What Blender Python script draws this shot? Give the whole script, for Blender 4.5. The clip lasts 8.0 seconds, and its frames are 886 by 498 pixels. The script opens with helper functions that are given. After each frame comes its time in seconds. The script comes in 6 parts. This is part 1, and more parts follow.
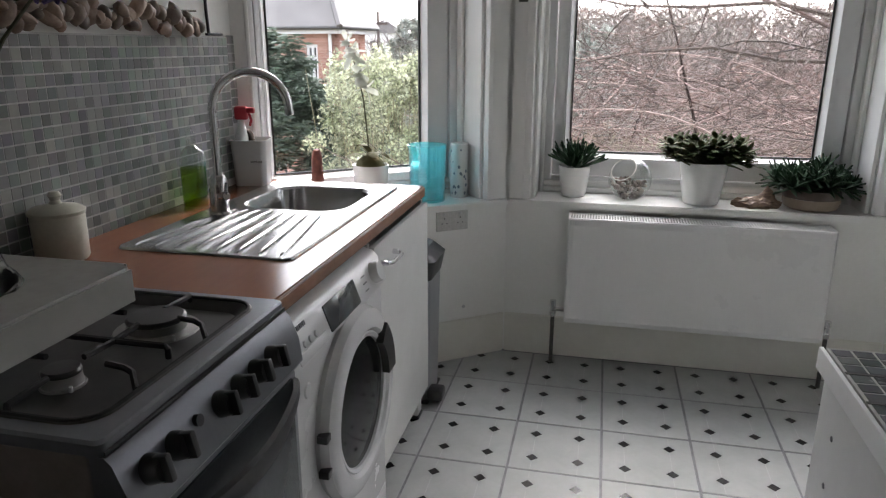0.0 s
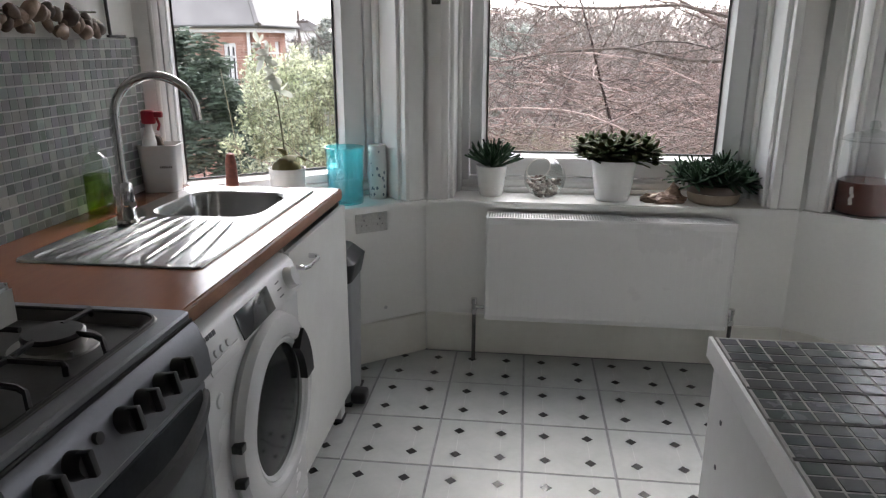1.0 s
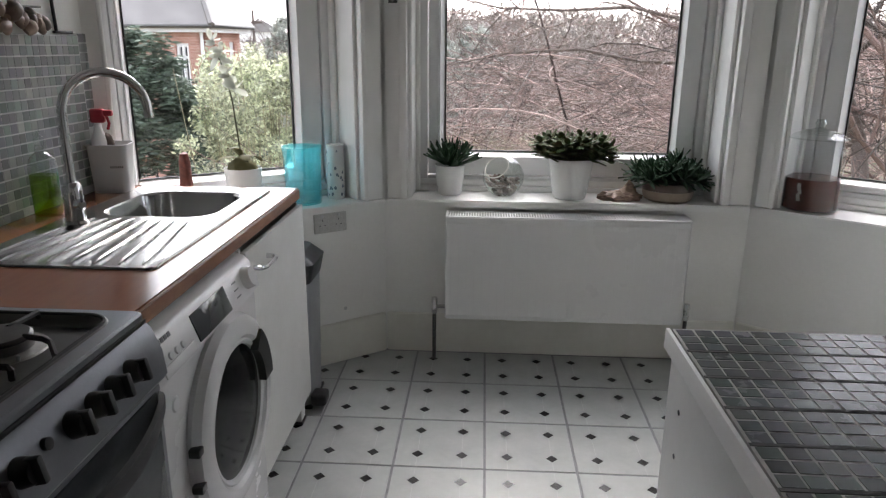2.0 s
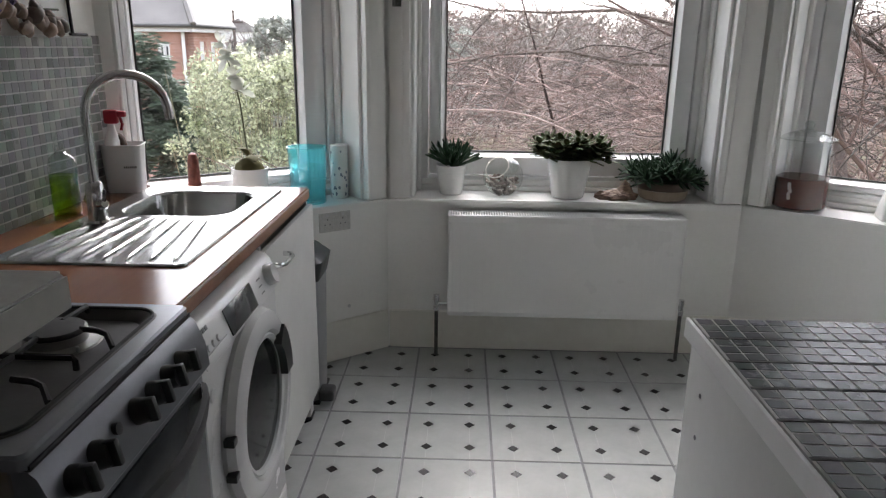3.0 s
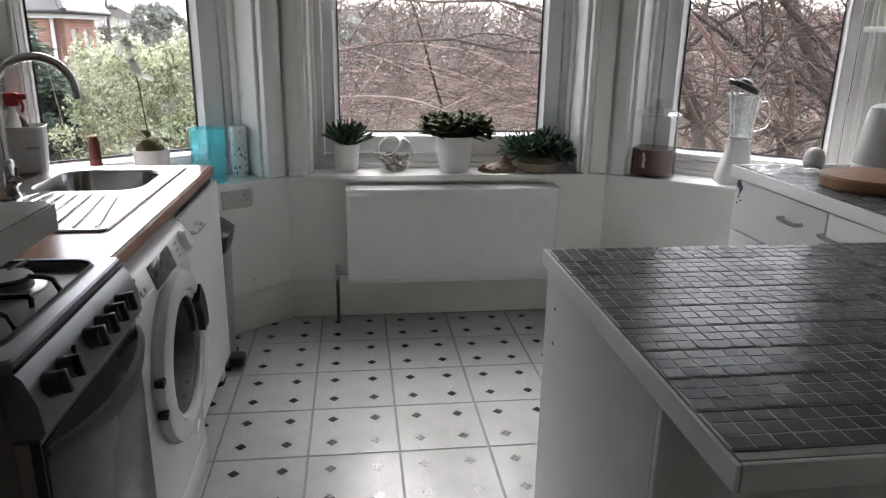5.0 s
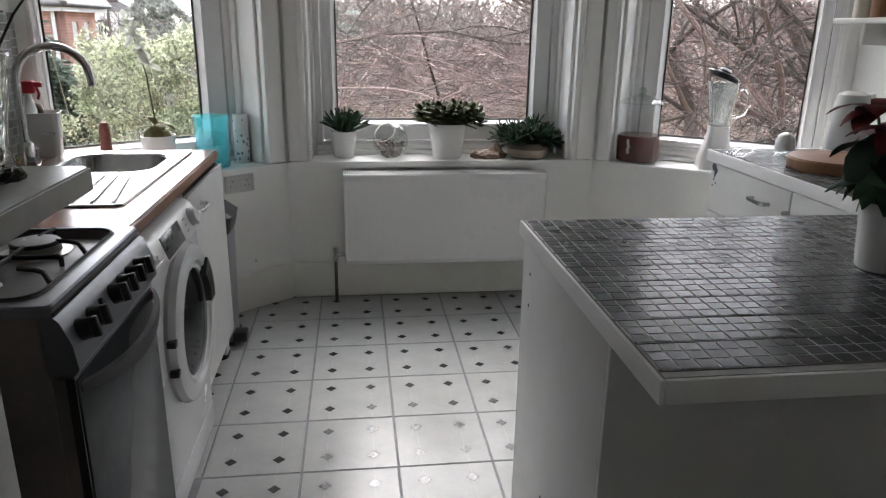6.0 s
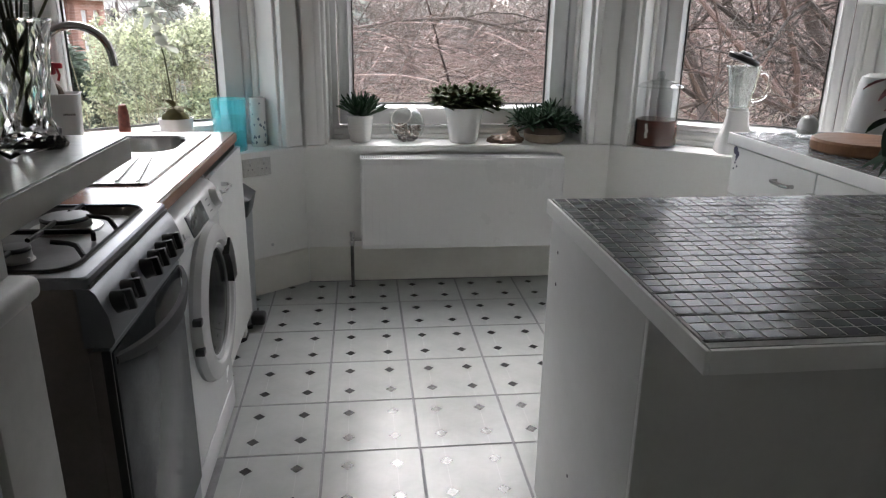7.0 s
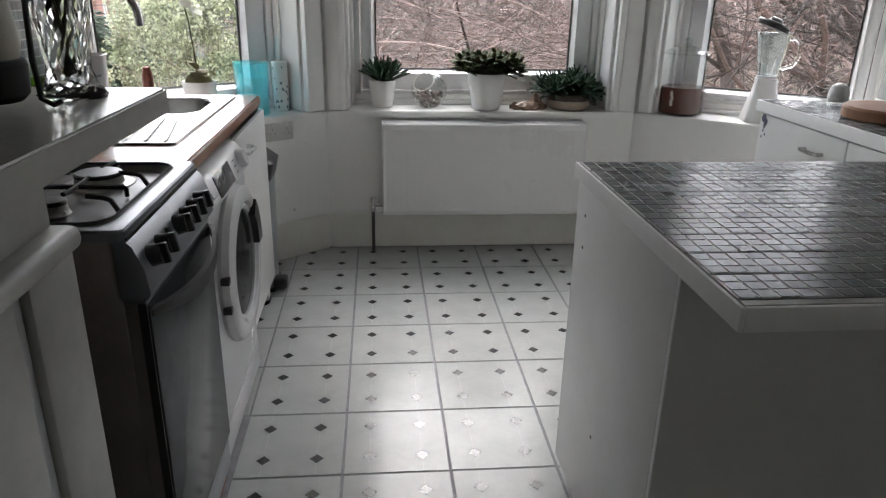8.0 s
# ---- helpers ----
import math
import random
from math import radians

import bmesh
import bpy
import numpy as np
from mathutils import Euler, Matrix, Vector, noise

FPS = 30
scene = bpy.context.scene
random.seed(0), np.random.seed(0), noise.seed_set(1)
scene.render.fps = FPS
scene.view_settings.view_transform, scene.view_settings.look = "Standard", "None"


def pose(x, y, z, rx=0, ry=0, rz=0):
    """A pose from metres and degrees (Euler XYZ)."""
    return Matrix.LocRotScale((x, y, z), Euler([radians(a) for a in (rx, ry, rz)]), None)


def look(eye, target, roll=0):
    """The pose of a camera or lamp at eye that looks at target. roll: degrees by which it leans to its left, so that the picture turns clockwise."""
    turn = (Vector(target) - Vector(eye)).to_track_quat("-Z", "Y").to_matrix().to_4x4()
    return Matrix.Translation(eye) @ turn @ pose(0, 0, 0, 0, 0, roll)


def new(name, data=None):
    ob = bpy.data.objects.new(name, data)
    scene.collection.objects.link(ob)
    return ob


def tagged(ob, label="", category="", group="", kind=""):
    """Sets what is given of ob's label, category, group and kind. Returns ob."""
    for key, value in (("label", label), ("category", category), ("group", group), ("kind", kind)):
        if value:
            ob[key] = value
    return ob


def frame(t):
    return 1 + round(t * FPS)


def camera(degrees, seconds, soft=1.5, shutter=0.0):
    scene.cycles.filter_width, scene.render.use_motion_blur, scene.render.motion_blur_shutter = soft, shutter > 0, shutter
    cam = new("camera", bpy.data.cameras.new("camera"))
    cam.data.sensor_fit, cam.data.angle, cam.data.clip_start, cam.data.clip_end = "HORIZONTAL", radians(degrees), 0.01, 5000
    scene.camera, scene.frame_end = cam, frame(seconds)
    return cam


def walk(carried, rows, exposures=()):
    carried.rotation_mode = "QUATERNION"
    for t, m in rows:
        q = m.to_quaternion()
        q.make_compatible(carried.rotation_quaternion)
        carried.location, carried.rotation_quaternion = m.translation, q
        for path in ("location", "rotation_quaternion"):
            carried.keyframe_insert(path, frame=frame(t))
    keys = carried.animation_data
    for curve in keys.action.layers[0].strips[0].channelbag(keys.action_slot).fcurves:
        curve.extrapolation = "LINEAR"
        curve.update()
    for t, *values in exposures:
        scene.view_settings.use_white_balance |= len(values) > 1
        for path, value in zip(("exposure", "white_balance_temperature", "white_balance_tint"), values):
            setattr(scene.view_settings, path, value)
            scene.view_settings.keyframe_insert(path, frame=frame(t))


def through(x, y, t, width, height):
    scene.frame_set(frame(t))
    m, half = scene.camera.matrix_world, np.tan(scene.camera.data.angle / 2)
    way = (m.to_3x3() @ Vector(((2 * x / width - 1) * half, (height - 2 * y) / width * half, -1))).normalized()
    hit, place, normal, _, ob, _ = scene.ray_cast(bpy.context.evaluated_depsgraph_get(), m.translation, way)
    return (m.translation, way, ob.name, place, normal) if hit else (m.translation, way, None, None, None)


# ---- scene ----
cam = camera(64.7, 8.0, 1.25)
PATH = [
    (0, (-0.067, -2.321, 1.34), (-0.489, -0.448, 0.78), 0.1),
    (0.5, (-0.025, -2.286, 1.336), (-0.369, -0.397, 0.774), 0.0),
    (1, (-0.029, -2.327, 1.353), (-0.251, -0.421, 0.79), 0.2),
    (1.5, (-0.026, -2.322, 1.345), (-0.178, -0.408, 0.787), 0.3),
    (2, (-0.03, -2.325, 1.342), (-0.137, -0.407, 0.784), 0.5),
    (3.5, (-0.168, -2.454, 1.353), (-0.129, -0.533, 0.798), 0.8),
    (4, (-0.182, -2.515, 1.345), (0.002, -0.605, 0.782), 0.9),
    (4.5, (-0.154, -2.569, 1.342), (0.086, -0.668, 0.769), 1.0),
    (6, (-0.113, -2.839, 1.334), (0.128, -0.946, 0.736), 0.9),
    (6.5, (-0.14, -2.843, 1.328), (0.092, -0.953, 0.716), 1.0),
    (7, (-0.162, -2.836, 1.303), (0.06, -0.949, 0.679), 0.9),
    (7.5, (-0.178, -2.858, 1.3), (0.023, -0.982, 0.638), 1.1),
    (8, (-0.191, -2.844, 1.281), (-0.013, -0.98, 0.58), 1.2),
]
walk(cam, [(t, look(eye, target, roll)) for t, eye, target, roll in PATH], [(0.0, 2.68, 6450, 15), (4.5, 2.54, 6450, 15), (8.0, 2.70, 6430, 14)])

# ---- world and light ----
world = bpy.data.worlds.new("world")
scene.world = world
world.use_nodes = True
wn = world.node_tree
sky = wn.nodes.new("ShaderNodeTexSky")
sky.sky_type, sky.sun_disc = "NISHITA", False
sky.sun_elevation, sky.sun_rotation = radians(48), radians(0)
sky.air_density, sky.dust_density, sky.ozone_density = 1.0, 3.0, 1.0
hue = wn.nodes.new("ShaderNodeHueSaturation")
hue.inputs["Saturation"].default_value = 0.3
wn.links.new(sky.outputs[0], hue.inputs["Color"])
wn.links.new(hue.outputs[0], wn.nodes["Background"].inputs[0])
wn.nodes["Background"].inputs[1].default_value = 0.15
sun = new("sun", bpy.data.lights.new("sun", "SUN"))
sun.data.energy, sun.data.angle, sun.data.color = 0.75, radians(60), (1.0, 0.985, 0.96)
sun.matrix_world = look((0, 0, 0), (0.0, -0.54, -0.84))


# ---- materials ----
def material(name, color, rough=0.5, metal=0.0, vary=0.12, scale=9.0, grain=120.0, bump=0.05, tint=None, coat=0.0, random_by=None, spread=0.25, stretch=(1, 1, 1), rough_vary=0.1, dist=0.002, palette=None, through=0.0):
    """Principled surface with stains at one scale, grain at another, and relief."""
    m = bpy.data.materials.new(name)
    m.use_nodes = True
    t = m.node_tree
    p = t.nodes["Principled BSDF"]
    co = t.nodes.new("ShaderNodeTexCoord")
    mp = t.nodes.new("ShaderNodeMapping")
    mp.inputs["Scale"].default_value = stretch
    t.links.new(co.outputs["Object"], mp.inputs[0])
    big = t.nodes.new("ShaderNodeTexNoise")
    big.inputs["Scale"].default_value, big.inputs["Detail"].default_value, big.inputs["Roughness"].default_value = scale, 6, 0.62
    fine = t.nodes.new("ShaderNodeTexNoise")
    fine.inputs["Scale"].default_value, fine.inputs["Detail"].default_value = grain, 3
    for n in (big, fine):
        t.links.new(mp.outputs[0], n.inputs["Vector"])
    ramp = t.nodes.new("ShaderNodeMapRange")
    ramp.inputs["From Min"].default_value, ramp.inputs["From Max"].default_value = 0.32, 0.68
    t.links.new(big.outputs["Fac"], ramp.inputs["Value"])
    mix = t.nodes.new("ShaderNodeMix")
    mix.data_type = "RGBA"
    second = tint if tint else tuple(c * (1 - vary) for c in color)
    mix.inputs["A"].default_value, mix.inputs["B"].default_value = (*color, 1), (*second, 1)
    t.links.new(ramp.outputs[0], mix.inputs["Factor"])
    mul = t.nodes.new("ShaderNodeMix")
    mul.data_type, mul.blend_type = "RGBA", "MULTIPLY"
    mul.inputs["Factor"].default_value = 1.0
    val = t.nodes.new("ShaderNodeMapRange")
    val.inputs["To Min"].default_value, val.inputs["To Max"].default_value = 1 - vary * 0.6, 1 + vary * 0.4
    t.links.new(fine.outputs["Fac"], val.inputs["Value"])
    t.links.new(mix.outputs["Result"], mul.inputs["A"])
    t.links.new(val.outputs[0], mul.inputs["B"])
    out = mul.outputs["Result"]
    if random_by:
        if random_by == "object":
            rnd = t.nodes.new("ShaderNodeObjectInfo").outputs["Random"]
        else:
            rnd = t.nodes.new("ShaderNodeNewGeometry").outputs["Random Per Island"]
        r2 = t.nodes.new("ShaderNodeMapRange")
        r2.inputs["To Min"].default_value, r2.inputs["To Max"].default_value = 1 - spread, 1 + spread
        t.links.new(rnd, r2.inputs["Value"])
        m3 = t.nodes.new("ShaderNodeMix")
        m3.data_type, m3.blend_type = "RGBA", "MULTIPLY"
        m3.inputs["Factor"].default_value = 1.0
        t.links.new(out, m3.inputs["A"])
        t.links.new(r2.outputs[0], m3.inputs["B"])
        out = m3.outputs["Result"]
        if palette:
            again = t.nodes.new("ShaderNodeMath")
            again.operation, again.inputs[1].default_value = "MULTIPLY", 7.31
            frac = t.nodes.new("ShaderNodeMath")
            frac.operation = "FRACT"
            t.links.new(rnd, again.inputs[0])
            t.links.new(again.outputs[0], frac.inputs[0])
            cr = t.nodes.new("ShaderNodeValToRGB")
            cr.color_ramp.interpolation = "CONSTANT"
            while len(cr.color_ramp.elements) < len(palette):
                cr.color_ramp.elements.new(0.5)
            for i, c in enumerate(palette):
                cr.color_ramp.elements[i].position = i / len(palette)
                cr.color_ramp.elements[i].color = (*c, 1)
            t.links.new(frac.outputs[0], cr.inputs[0])
            m4 = t.nodes.new("ShaderNodeMix")
            m4.data_type, m4.blend_type = "RGBA", "MULTIPLY"
            m4.inputs["Factor"].default_value = 1.0
            t.links.new(out, m4.inputs["A"])
            t.links.new(cr.outputs[0], m4.inputs["B"])
            out = m4.outputs["Result"]
    t.links.new(out, p.inputs["Base Color"])
    rr = t.nodes.new("ShaderNodeMapRange")
    rr.inputs["To Min"].default_value, rr.inputs["To Max"].default_value = max(0.02, rough - rough_vary), min(1, rough + rough_vary)
    t.links.new(big.outputs["Fac"], rr.inputs["Value"])
    t.links.new(rr.outputs[0], p.inputs["Roughness"])
    p.inputs["Metallic"].default_value = metal
    p.inputs["Coat Weight"].default_value = coat
    if bump:
        b = t.nodes.new("ShaderNodeBump")
        b.inputs["Strength"].default_value, b.inputs["Distance"].default_value = bump, dist
        t.links.new(fine.outputs["Fac"], b.inputs["Height"])
        t.links.new(b.outputs[0], p.inputs["Normal"])
    if through:
        tr, mx = t.nodes.new("ShaderNodeBsdfTranslucent"), t.nodes.new("ShaderNodeMixShader")
        t.links.new(out, tr.inputs[0])
        mx.inputs[0].default_value = through
        t.links.new(p.outputs[0], mx.inputs[1])
        t.links.new(tr.outputs[0], mx.inputs[2])
        t.links.new(mx.outputs[0], t.nodes["Material Output"].inputs[0])
    return m


def glass(name, color=(1, 1, 1), rough=0.0, ior=1.45):
    m = bpy.data.materials.new(name)
    m.use_nodes = True
    p = m.node_tree.nodes["Principled BSDF"]
    p.inputs["Base Color"].default_value = (*color, 1)
    p.inputs["Transmission Weight"].default_value = 1
    p.inputs["Roughness"].default_value, p.inputs["IOR"].default_value = rough, ior
    return m


def pane_glass(name, color=(1, 1, 1), gloss=1.0, milk=0.0):
    """Thin clear sheet: see-through, glossier at grazing angles."""
    m = bpy.data.materials.new(name)
    m.use_nodes = True
    t = m.node_tree
    t.nodes.remove(t.nodes["Principled BSDF"])
    a, b, x, f, w = (t.nodes.new("ShaderNode" + n) for n in ("BsdfTransparent", "BsdfGlossy", "MixShader", "LayerWeight", "Math"))
    k = t.nodes.new("ShaderNodeMath")
    a.inputs[0].default_value = (*color, 1)
    b.inputs["Roughness"].default_value = 0.02
    f.inputs[0].default_value = 0.5
    w.operation, w.inputs[1].default_value = "POWER", 4.0
    k.operation, k.inputs[1].default_value, k.inputs[2].default_value = "MULTIPLY_ADD", 0.55 * gloss, 0.045 * gloss
    t.links.new(f.outputs["Facing"], w.inputs[0])
    t.links.new(w.outputs[0], k.inputs[0])
    t.links.new(k.outputs[0], x.inputs[0])
    t.links.new(a.outputs[0], x.inputs[1])
    t.links.new(b.outputs[0], x.inputs[2])
    t.links.new(x.outputs[0], t.nodes["Material Output"].inputs[0])
    if milk:
        d, y = t.nodes.new("ShaderNodeBsdfTranslucent"), t.nodes.new("ShaderNodeMixShader")
        d.inputs[0].default_value = (color[0] ** 4, color[1] ** 2, color[2] ** 2, 1)
        y.inputs[0].default_value = milk
        t.links.new(x.outputs[0], y.inputs[1])
        t.links.new(d.outputs[0], y.inputs[2])
        t.links.new(y.outputs[0], t.nodes["Material Output"].inputs[0])
    return m


HUES = [(1.0, 1.0, 0.98), (0.88, 0.97, 0.98), (1.0, 0.95, 1.0), (0.86, 1.0, 0.90), (1.34, 1.32, 1.26), (0.72, 0.76, 0.76), (1.02, 1.0, 0.97), (0.90, 0.86, 0.98), (0.8, 0.92, 0.84), (0.94, 0.94, 0.94)]
M = {
    "wall": material("wall_paint", (0.87, 0.87, 0.845), 0.6, vary=0.07, scale=2.5, grain=60, bump=0.12, tint=(0.83, 0.83, 0.80)),
    "skirt": material("skirting_paint", (0.80, 0.79, 0.735), 0.45, vary=0.08, scale=4, grain=40, bump=0.1, tint=(0.74, 0.725, 0.66)),
    "wood_white": material("white_gloss_paint", (0.86, 0.86, 0.845), 0.38, vary=0.05, scale=4, grain=45, bump=0.08, tint=(0.82, 0.82, 0.79), stretch=(1, 1, 0.4)),
    "upvc": material("white_plastic_frame", (0.82, 0.82, 0.82), 0.3, vary=0.04, scale=4, grain=30, bump=0.02),
    "seal": material("black_rubber_seal", (0.03, 0.03, 0.03), 0.6),
    "vinyl": material("white_vinyl_tile", (0.50, 0.512, 0.50), 0.19, vary=0.10, scale=7, grain=35, bump=0.06, tint=(0.435, 0.447, 0.437), rough_vary=0.10, random_by="object", spread=0.03),
    "diamond": material("black_diamond_inlay", (0.025, 0.024, 0.024), 0.25, vary=0.3),
    "faint_line": material("faint_grey_line", (0.52, 0.53, 0.52), 0.3),
    "grout_floor": material("grey_joint", (0.27, 0.27, 0.28), 0.6, vary=0.3, scale=20),
    "worktop": material("red_brown_wood_laminate", (0.26, 0.105, 0.052), 0.17, vary=0.14, scale=5, grain=60, bump=0.012, tint=(0.235, 0.09, 0.046), stretch=(9, 0.8, 4), rough_vary=0.08),
    "worktop_edge": material("worn_wood_edge", (0.34, 0.17, 0.10), 0.4, vary=0.3, scale=6, grain=50, bump=0.1, tint=(0.20, 0.09, 0.05), stretch=(4, 1, 4)),
    "steel": material("brushed_steel", (0.43, 0.43, 0.42), 0.2, 1.0, rough_vary=0.05, vary=0.1, scale=5, grain=200, bump=0.012, stretch=(1, 12, 1)),
    "chrome": material("chrome", (0.72, 0.72, 0.73), 0.10, 1.0, vary=0.06, bump=0.0, rough_vary=0.05),
    "enamel_black": material("black_enamel", (0.050, 0.047, 0.046), 0.34, vary=0.3, scale=14, grain=90, bump=0.05, tint=(0.040, 0.038, 0.037), rough_vary=0.12),
    "burner_metal": material("dull_aluminium_burner", (0.42, 0.41, 0.39), 0.34, 0.9, vary=0.25, scale=30, bump=0.03),
    "iron": material("cast_iron", (0.024, 0.024, 0.024), 0.72, vary=0.3, grain=200, bump=0.2),
    "cooker_silver": material("silver_enamel", (0.185, 0.192, 0.21), 0.34, 0.45, vary=0.12, scale=7, grain=150, bump=0.03),
    "cooker_side": material("dark_brown_sheet_metal", (0.215, 0.19, 0.176), 0.45, 0.1, vary=0.25, scale=6),
    "oven_glass": material("dark_oven_glass", (0.055, 0.06, 0.064), 0.2, 0.0, vary=0.25, scale=12, bump=0.0),
    "black": material("black_plastic", (0.02, 0.02, 0.021), 0.38, vary=0.25, grain=150, bump=0.05),
    "white_app": material("white_appliance_enamel", (0.70, 0.70, 0.70), 0.25, vary=0.04, scale=5, grain=60, bump=0.02),
    "white_cab": material("white_cabinet_laminate", (0.70, 0.70, 0.675), 0.35, vary=0.06, scale=4, grain=50, bump=0.04, tint=(0.64, 0.64, 0.61)),
    "grey_print": material("grey_print", (0.12, 0.12, 0.13), 0.4),
    "porthole": material("dark_porthole_glass", (0.016, 0.0165, 0.018), 0.1, vary=0.2, scale=12, bump=0.0),
    "display": material("dark_display", (0.05, 0.055, 0.06), 0.12, coat=0.5, bump=0),
    "radiator": material("white_radiator_enamel", (0.84, 0.84, 0.83), 0.3, vary=0.04, scale=3, grain=40, bump=0.02),
    "pipe": material("old_painted_pipe", (0.14, 0.135, 0.13), 0.45, 0.5, vary=0.4, scale=25),
    "marble": material("pale_marble_laminate", (0.48, 0.48, 0.45), 0.45, vary=0.15, scale=5, grain=28, bump=0.02, tint=(0.36, 0.36, 0.33)),
    "slab": material("grey_stone_laminate", (0.42, 0.42, 0.40), 0.22, vary=0.2, scale=7, grain=70, bump=0.03, tint=(0.33, 0.33, 0.315)),
    "ceramic": material("white_glazed_ceramic", (0.80, 0.80, 0.78), 0.25, vary=0.05, scale=12, grain=60, bump=0.02),
    "cream": material("cream_stoneware", (0.62, 0.60, 0.50), 0.3, vary=0.15, scale=18),
    "soil": material("dark_soil", (0.035, 0.026, 0.02), 0.95, vary=0.5, grain=250, bump=0.8, dist=0.004),
    "leaf_dark": material("dark_succulent_leaf", (0.032, 0.068, 0.034), 0.62, vary=0.35, scale=30, tint=(0.022, 0.045, 0.028), random_by="island", spread=0.35),
    "leaf_mid": material("green_succulent_leaf", (0.050, 0.10, 0.038), 0.6, through=0.2, vary=0.35, scale=30, tint=(0.08, 0.06, 0.03), random_by="island", spread=0.35),
    "leaf_olive": material("olive_orchid_leaf", (0.12, 0.115, 0.05), 0.7, through=0.05, vary=0.35, scale=30, tint=(0.09, 0.08, 0.035), random_by="island", spread=0.35),
    "leaf_red": material("red_bract", (0.26, 0.014, 0.024), 0.5, through=0.3, vary=0.3, scale=20, random_by="island", spread=0.3),
    "terracotta": material("two_tone_stoneware", (0.36, 0.29, 0.22), 0.5, vary=0.2, scale=20, grain=120),
    "brown_band": material("dark_brown_glaze", (0.085, 0.055, 0.042), 0.3, vary=0.3, scale=20),
    "driftwood": material("pink_brown_shell", (0.44, 0.31, 0.23), 0.5, vary=0.5, scale=40, grain=160, bump=0.4, tint=(0.12, 0.065, 0.045), stretch=(1, 1, 6)),
    "shell": material("mottled_shells", (0.34, 0.26, 0.20), 0.5, vary=0.4, scale=40, tint=(0.16, 0.10, 0.075), random_by="object", spread=0.6, bump=0.3),
    "pebble": material("mixed_pebbles", (0.24, 0.19, 0.165), 0.5, vary=0.4, scale=60, random_by="object", spread=0.6),
    "soap": pane_glass("green_soap", (0.52, 0.72, 0.12), 1.0),
    "amber": material("dark_amber_liquid", (0.10, 0.024, 0.014), 0.2, vary=0.2, scale=20, bump=0, coat=0.1),
    "clear": pane_glass("clear_thin_glass", (0.95, 0.965, 0.965), 1.0),
    "pale_glass": pane_glass("thick_pale_glass", (0.88, 0.91, 0.90), 2.6),
    "jug_glass": pane_glass("moulded_jug_glass", (0.90, 0.915, 0.91), 3.4, 0.03),
    "window_glass": pane_glass("window_pane_glass", (0.97, 0.98, 0.98), 0.7),
    "turquoise": pane_glass("turquoise_glass", (0.60, 0.91, 0.94), 2.6, 0.10),
    "teal_water": pane_glass("teal_water", (0.80, 0.955, 0.965), 3.2, 0.05),
    "crystal": glass("cut_crystal", (0.99, 0.995, 0.99), 0.01, 1.24),
    "cut_glass": glass("clouded_cut_crystal", (0.97, 0.98, 0.98), 0.12, 1.22),
    "grey_plastic": material("light_grey_plastic", (0.60, 0.61, 0.61), 0.45, vary=0.08, scale=10, grain=80, bump=0.05),
    "silver_bin": material("grey_metallic_bin", (0.36, 0.37, 0.38), 0.35, 0.4, vary=0.1, scale=6),
    "red": material("red_plastic", (0.42, 0.02, 0.035), 0.35, vary=0.15),
    "white_plastic": material("white_plastic", (0.78, 0.78, 0.77), 0.35, vary=0.05),
    "sponge": material("brown_bristle", (0.08, 0.05, 0.035), 0.9, vary=0.4, grain=200, bump=0.6),
    "bloom": material("papery_orchid_petal", (0.86, 0.87, 0.82), 0.7, through=0.55, vary=0.15, scale=30),
    "petal": material("white_orchid_petal", (0.85, 0.84, 0.80), 0.6, through=0.55, vary=0.08, scale=30),
    "stem": material("green_brown_stem", (0.07, 0.075, 0.035), 0.6, vary=0.3),
    "lavender": material("purple_lavender", (0.26, 0.19, 0.46), 0.8, through=0.3, vary=0.4, scale=40, random_by="island", spread=0.4),
    "faded_print": material("faded_purple_print", (0.07, 0.065, 0.12), 0.5, vary=0.4, scale=60),
    "sprig_print": material("blue_grey_sprig_print", (0.26, 0.30, 0.36), 0.4, vary=0.4, scale=60),
    "speckled": material("speckled_socket_cover", (0.50, 0.50, 0.47), 0.5, vary=0.5, scale=90, grain=300, tint=(0.62, 0.62, 0.60)),
    "board": material("beech_board", (0.36, 0.185, 0.095), 0.4, vary=0.25, scale=5, grain=60, bump=0.08, tint=(0.26, 0.12, 0.06), stretch=(1, 8, 1)),
    "rust": material("rusty_red_metal", (0.22, 0.06, 0.04), 0.6, vary=0.5, scale=40, bump=0.2),
    "mosaic_wall": material("grey_glass_mosaic", (0.305, 0.315, 0.307), 0.3, vary=0.25, scale=3, grain=40, bump=0.02, tint=(0.245, 0.255, 0.252), random_by="object", spread=0.36, palette=HUES),
    "mosaic_wall_rest": material("grey_glass_mosaic_rest", (0.305, 0.315, 0.307), 0.3, vary=0.25, scale=3, grain=40, bump=0.02, tint=(0.245, 0.255, 0.252), random_by="island", spread=0.36, palette=HUES),
    "mosaic_top": material("slate_grey_mosaic", (0.15, 0.16, 0.166), 0.24, rough_vary=0.16, vary=0.3, scale=13, grain=60, bump=0.05, tint=(0.115, 0.127, 0.135), random_by="object", spread=0.32, palette=HUES),
    "mosaic_top_rest": material("slate_grey_mosaic_rest", (0.15, 0.16, 0.166), 0.24, rough_vary=0.16, vary=0.3, scale=13, grain=60, bump=0.05, tint=(0.115, 0.127, 0.135), random_by="island", spread=0.32, palette=HUES),
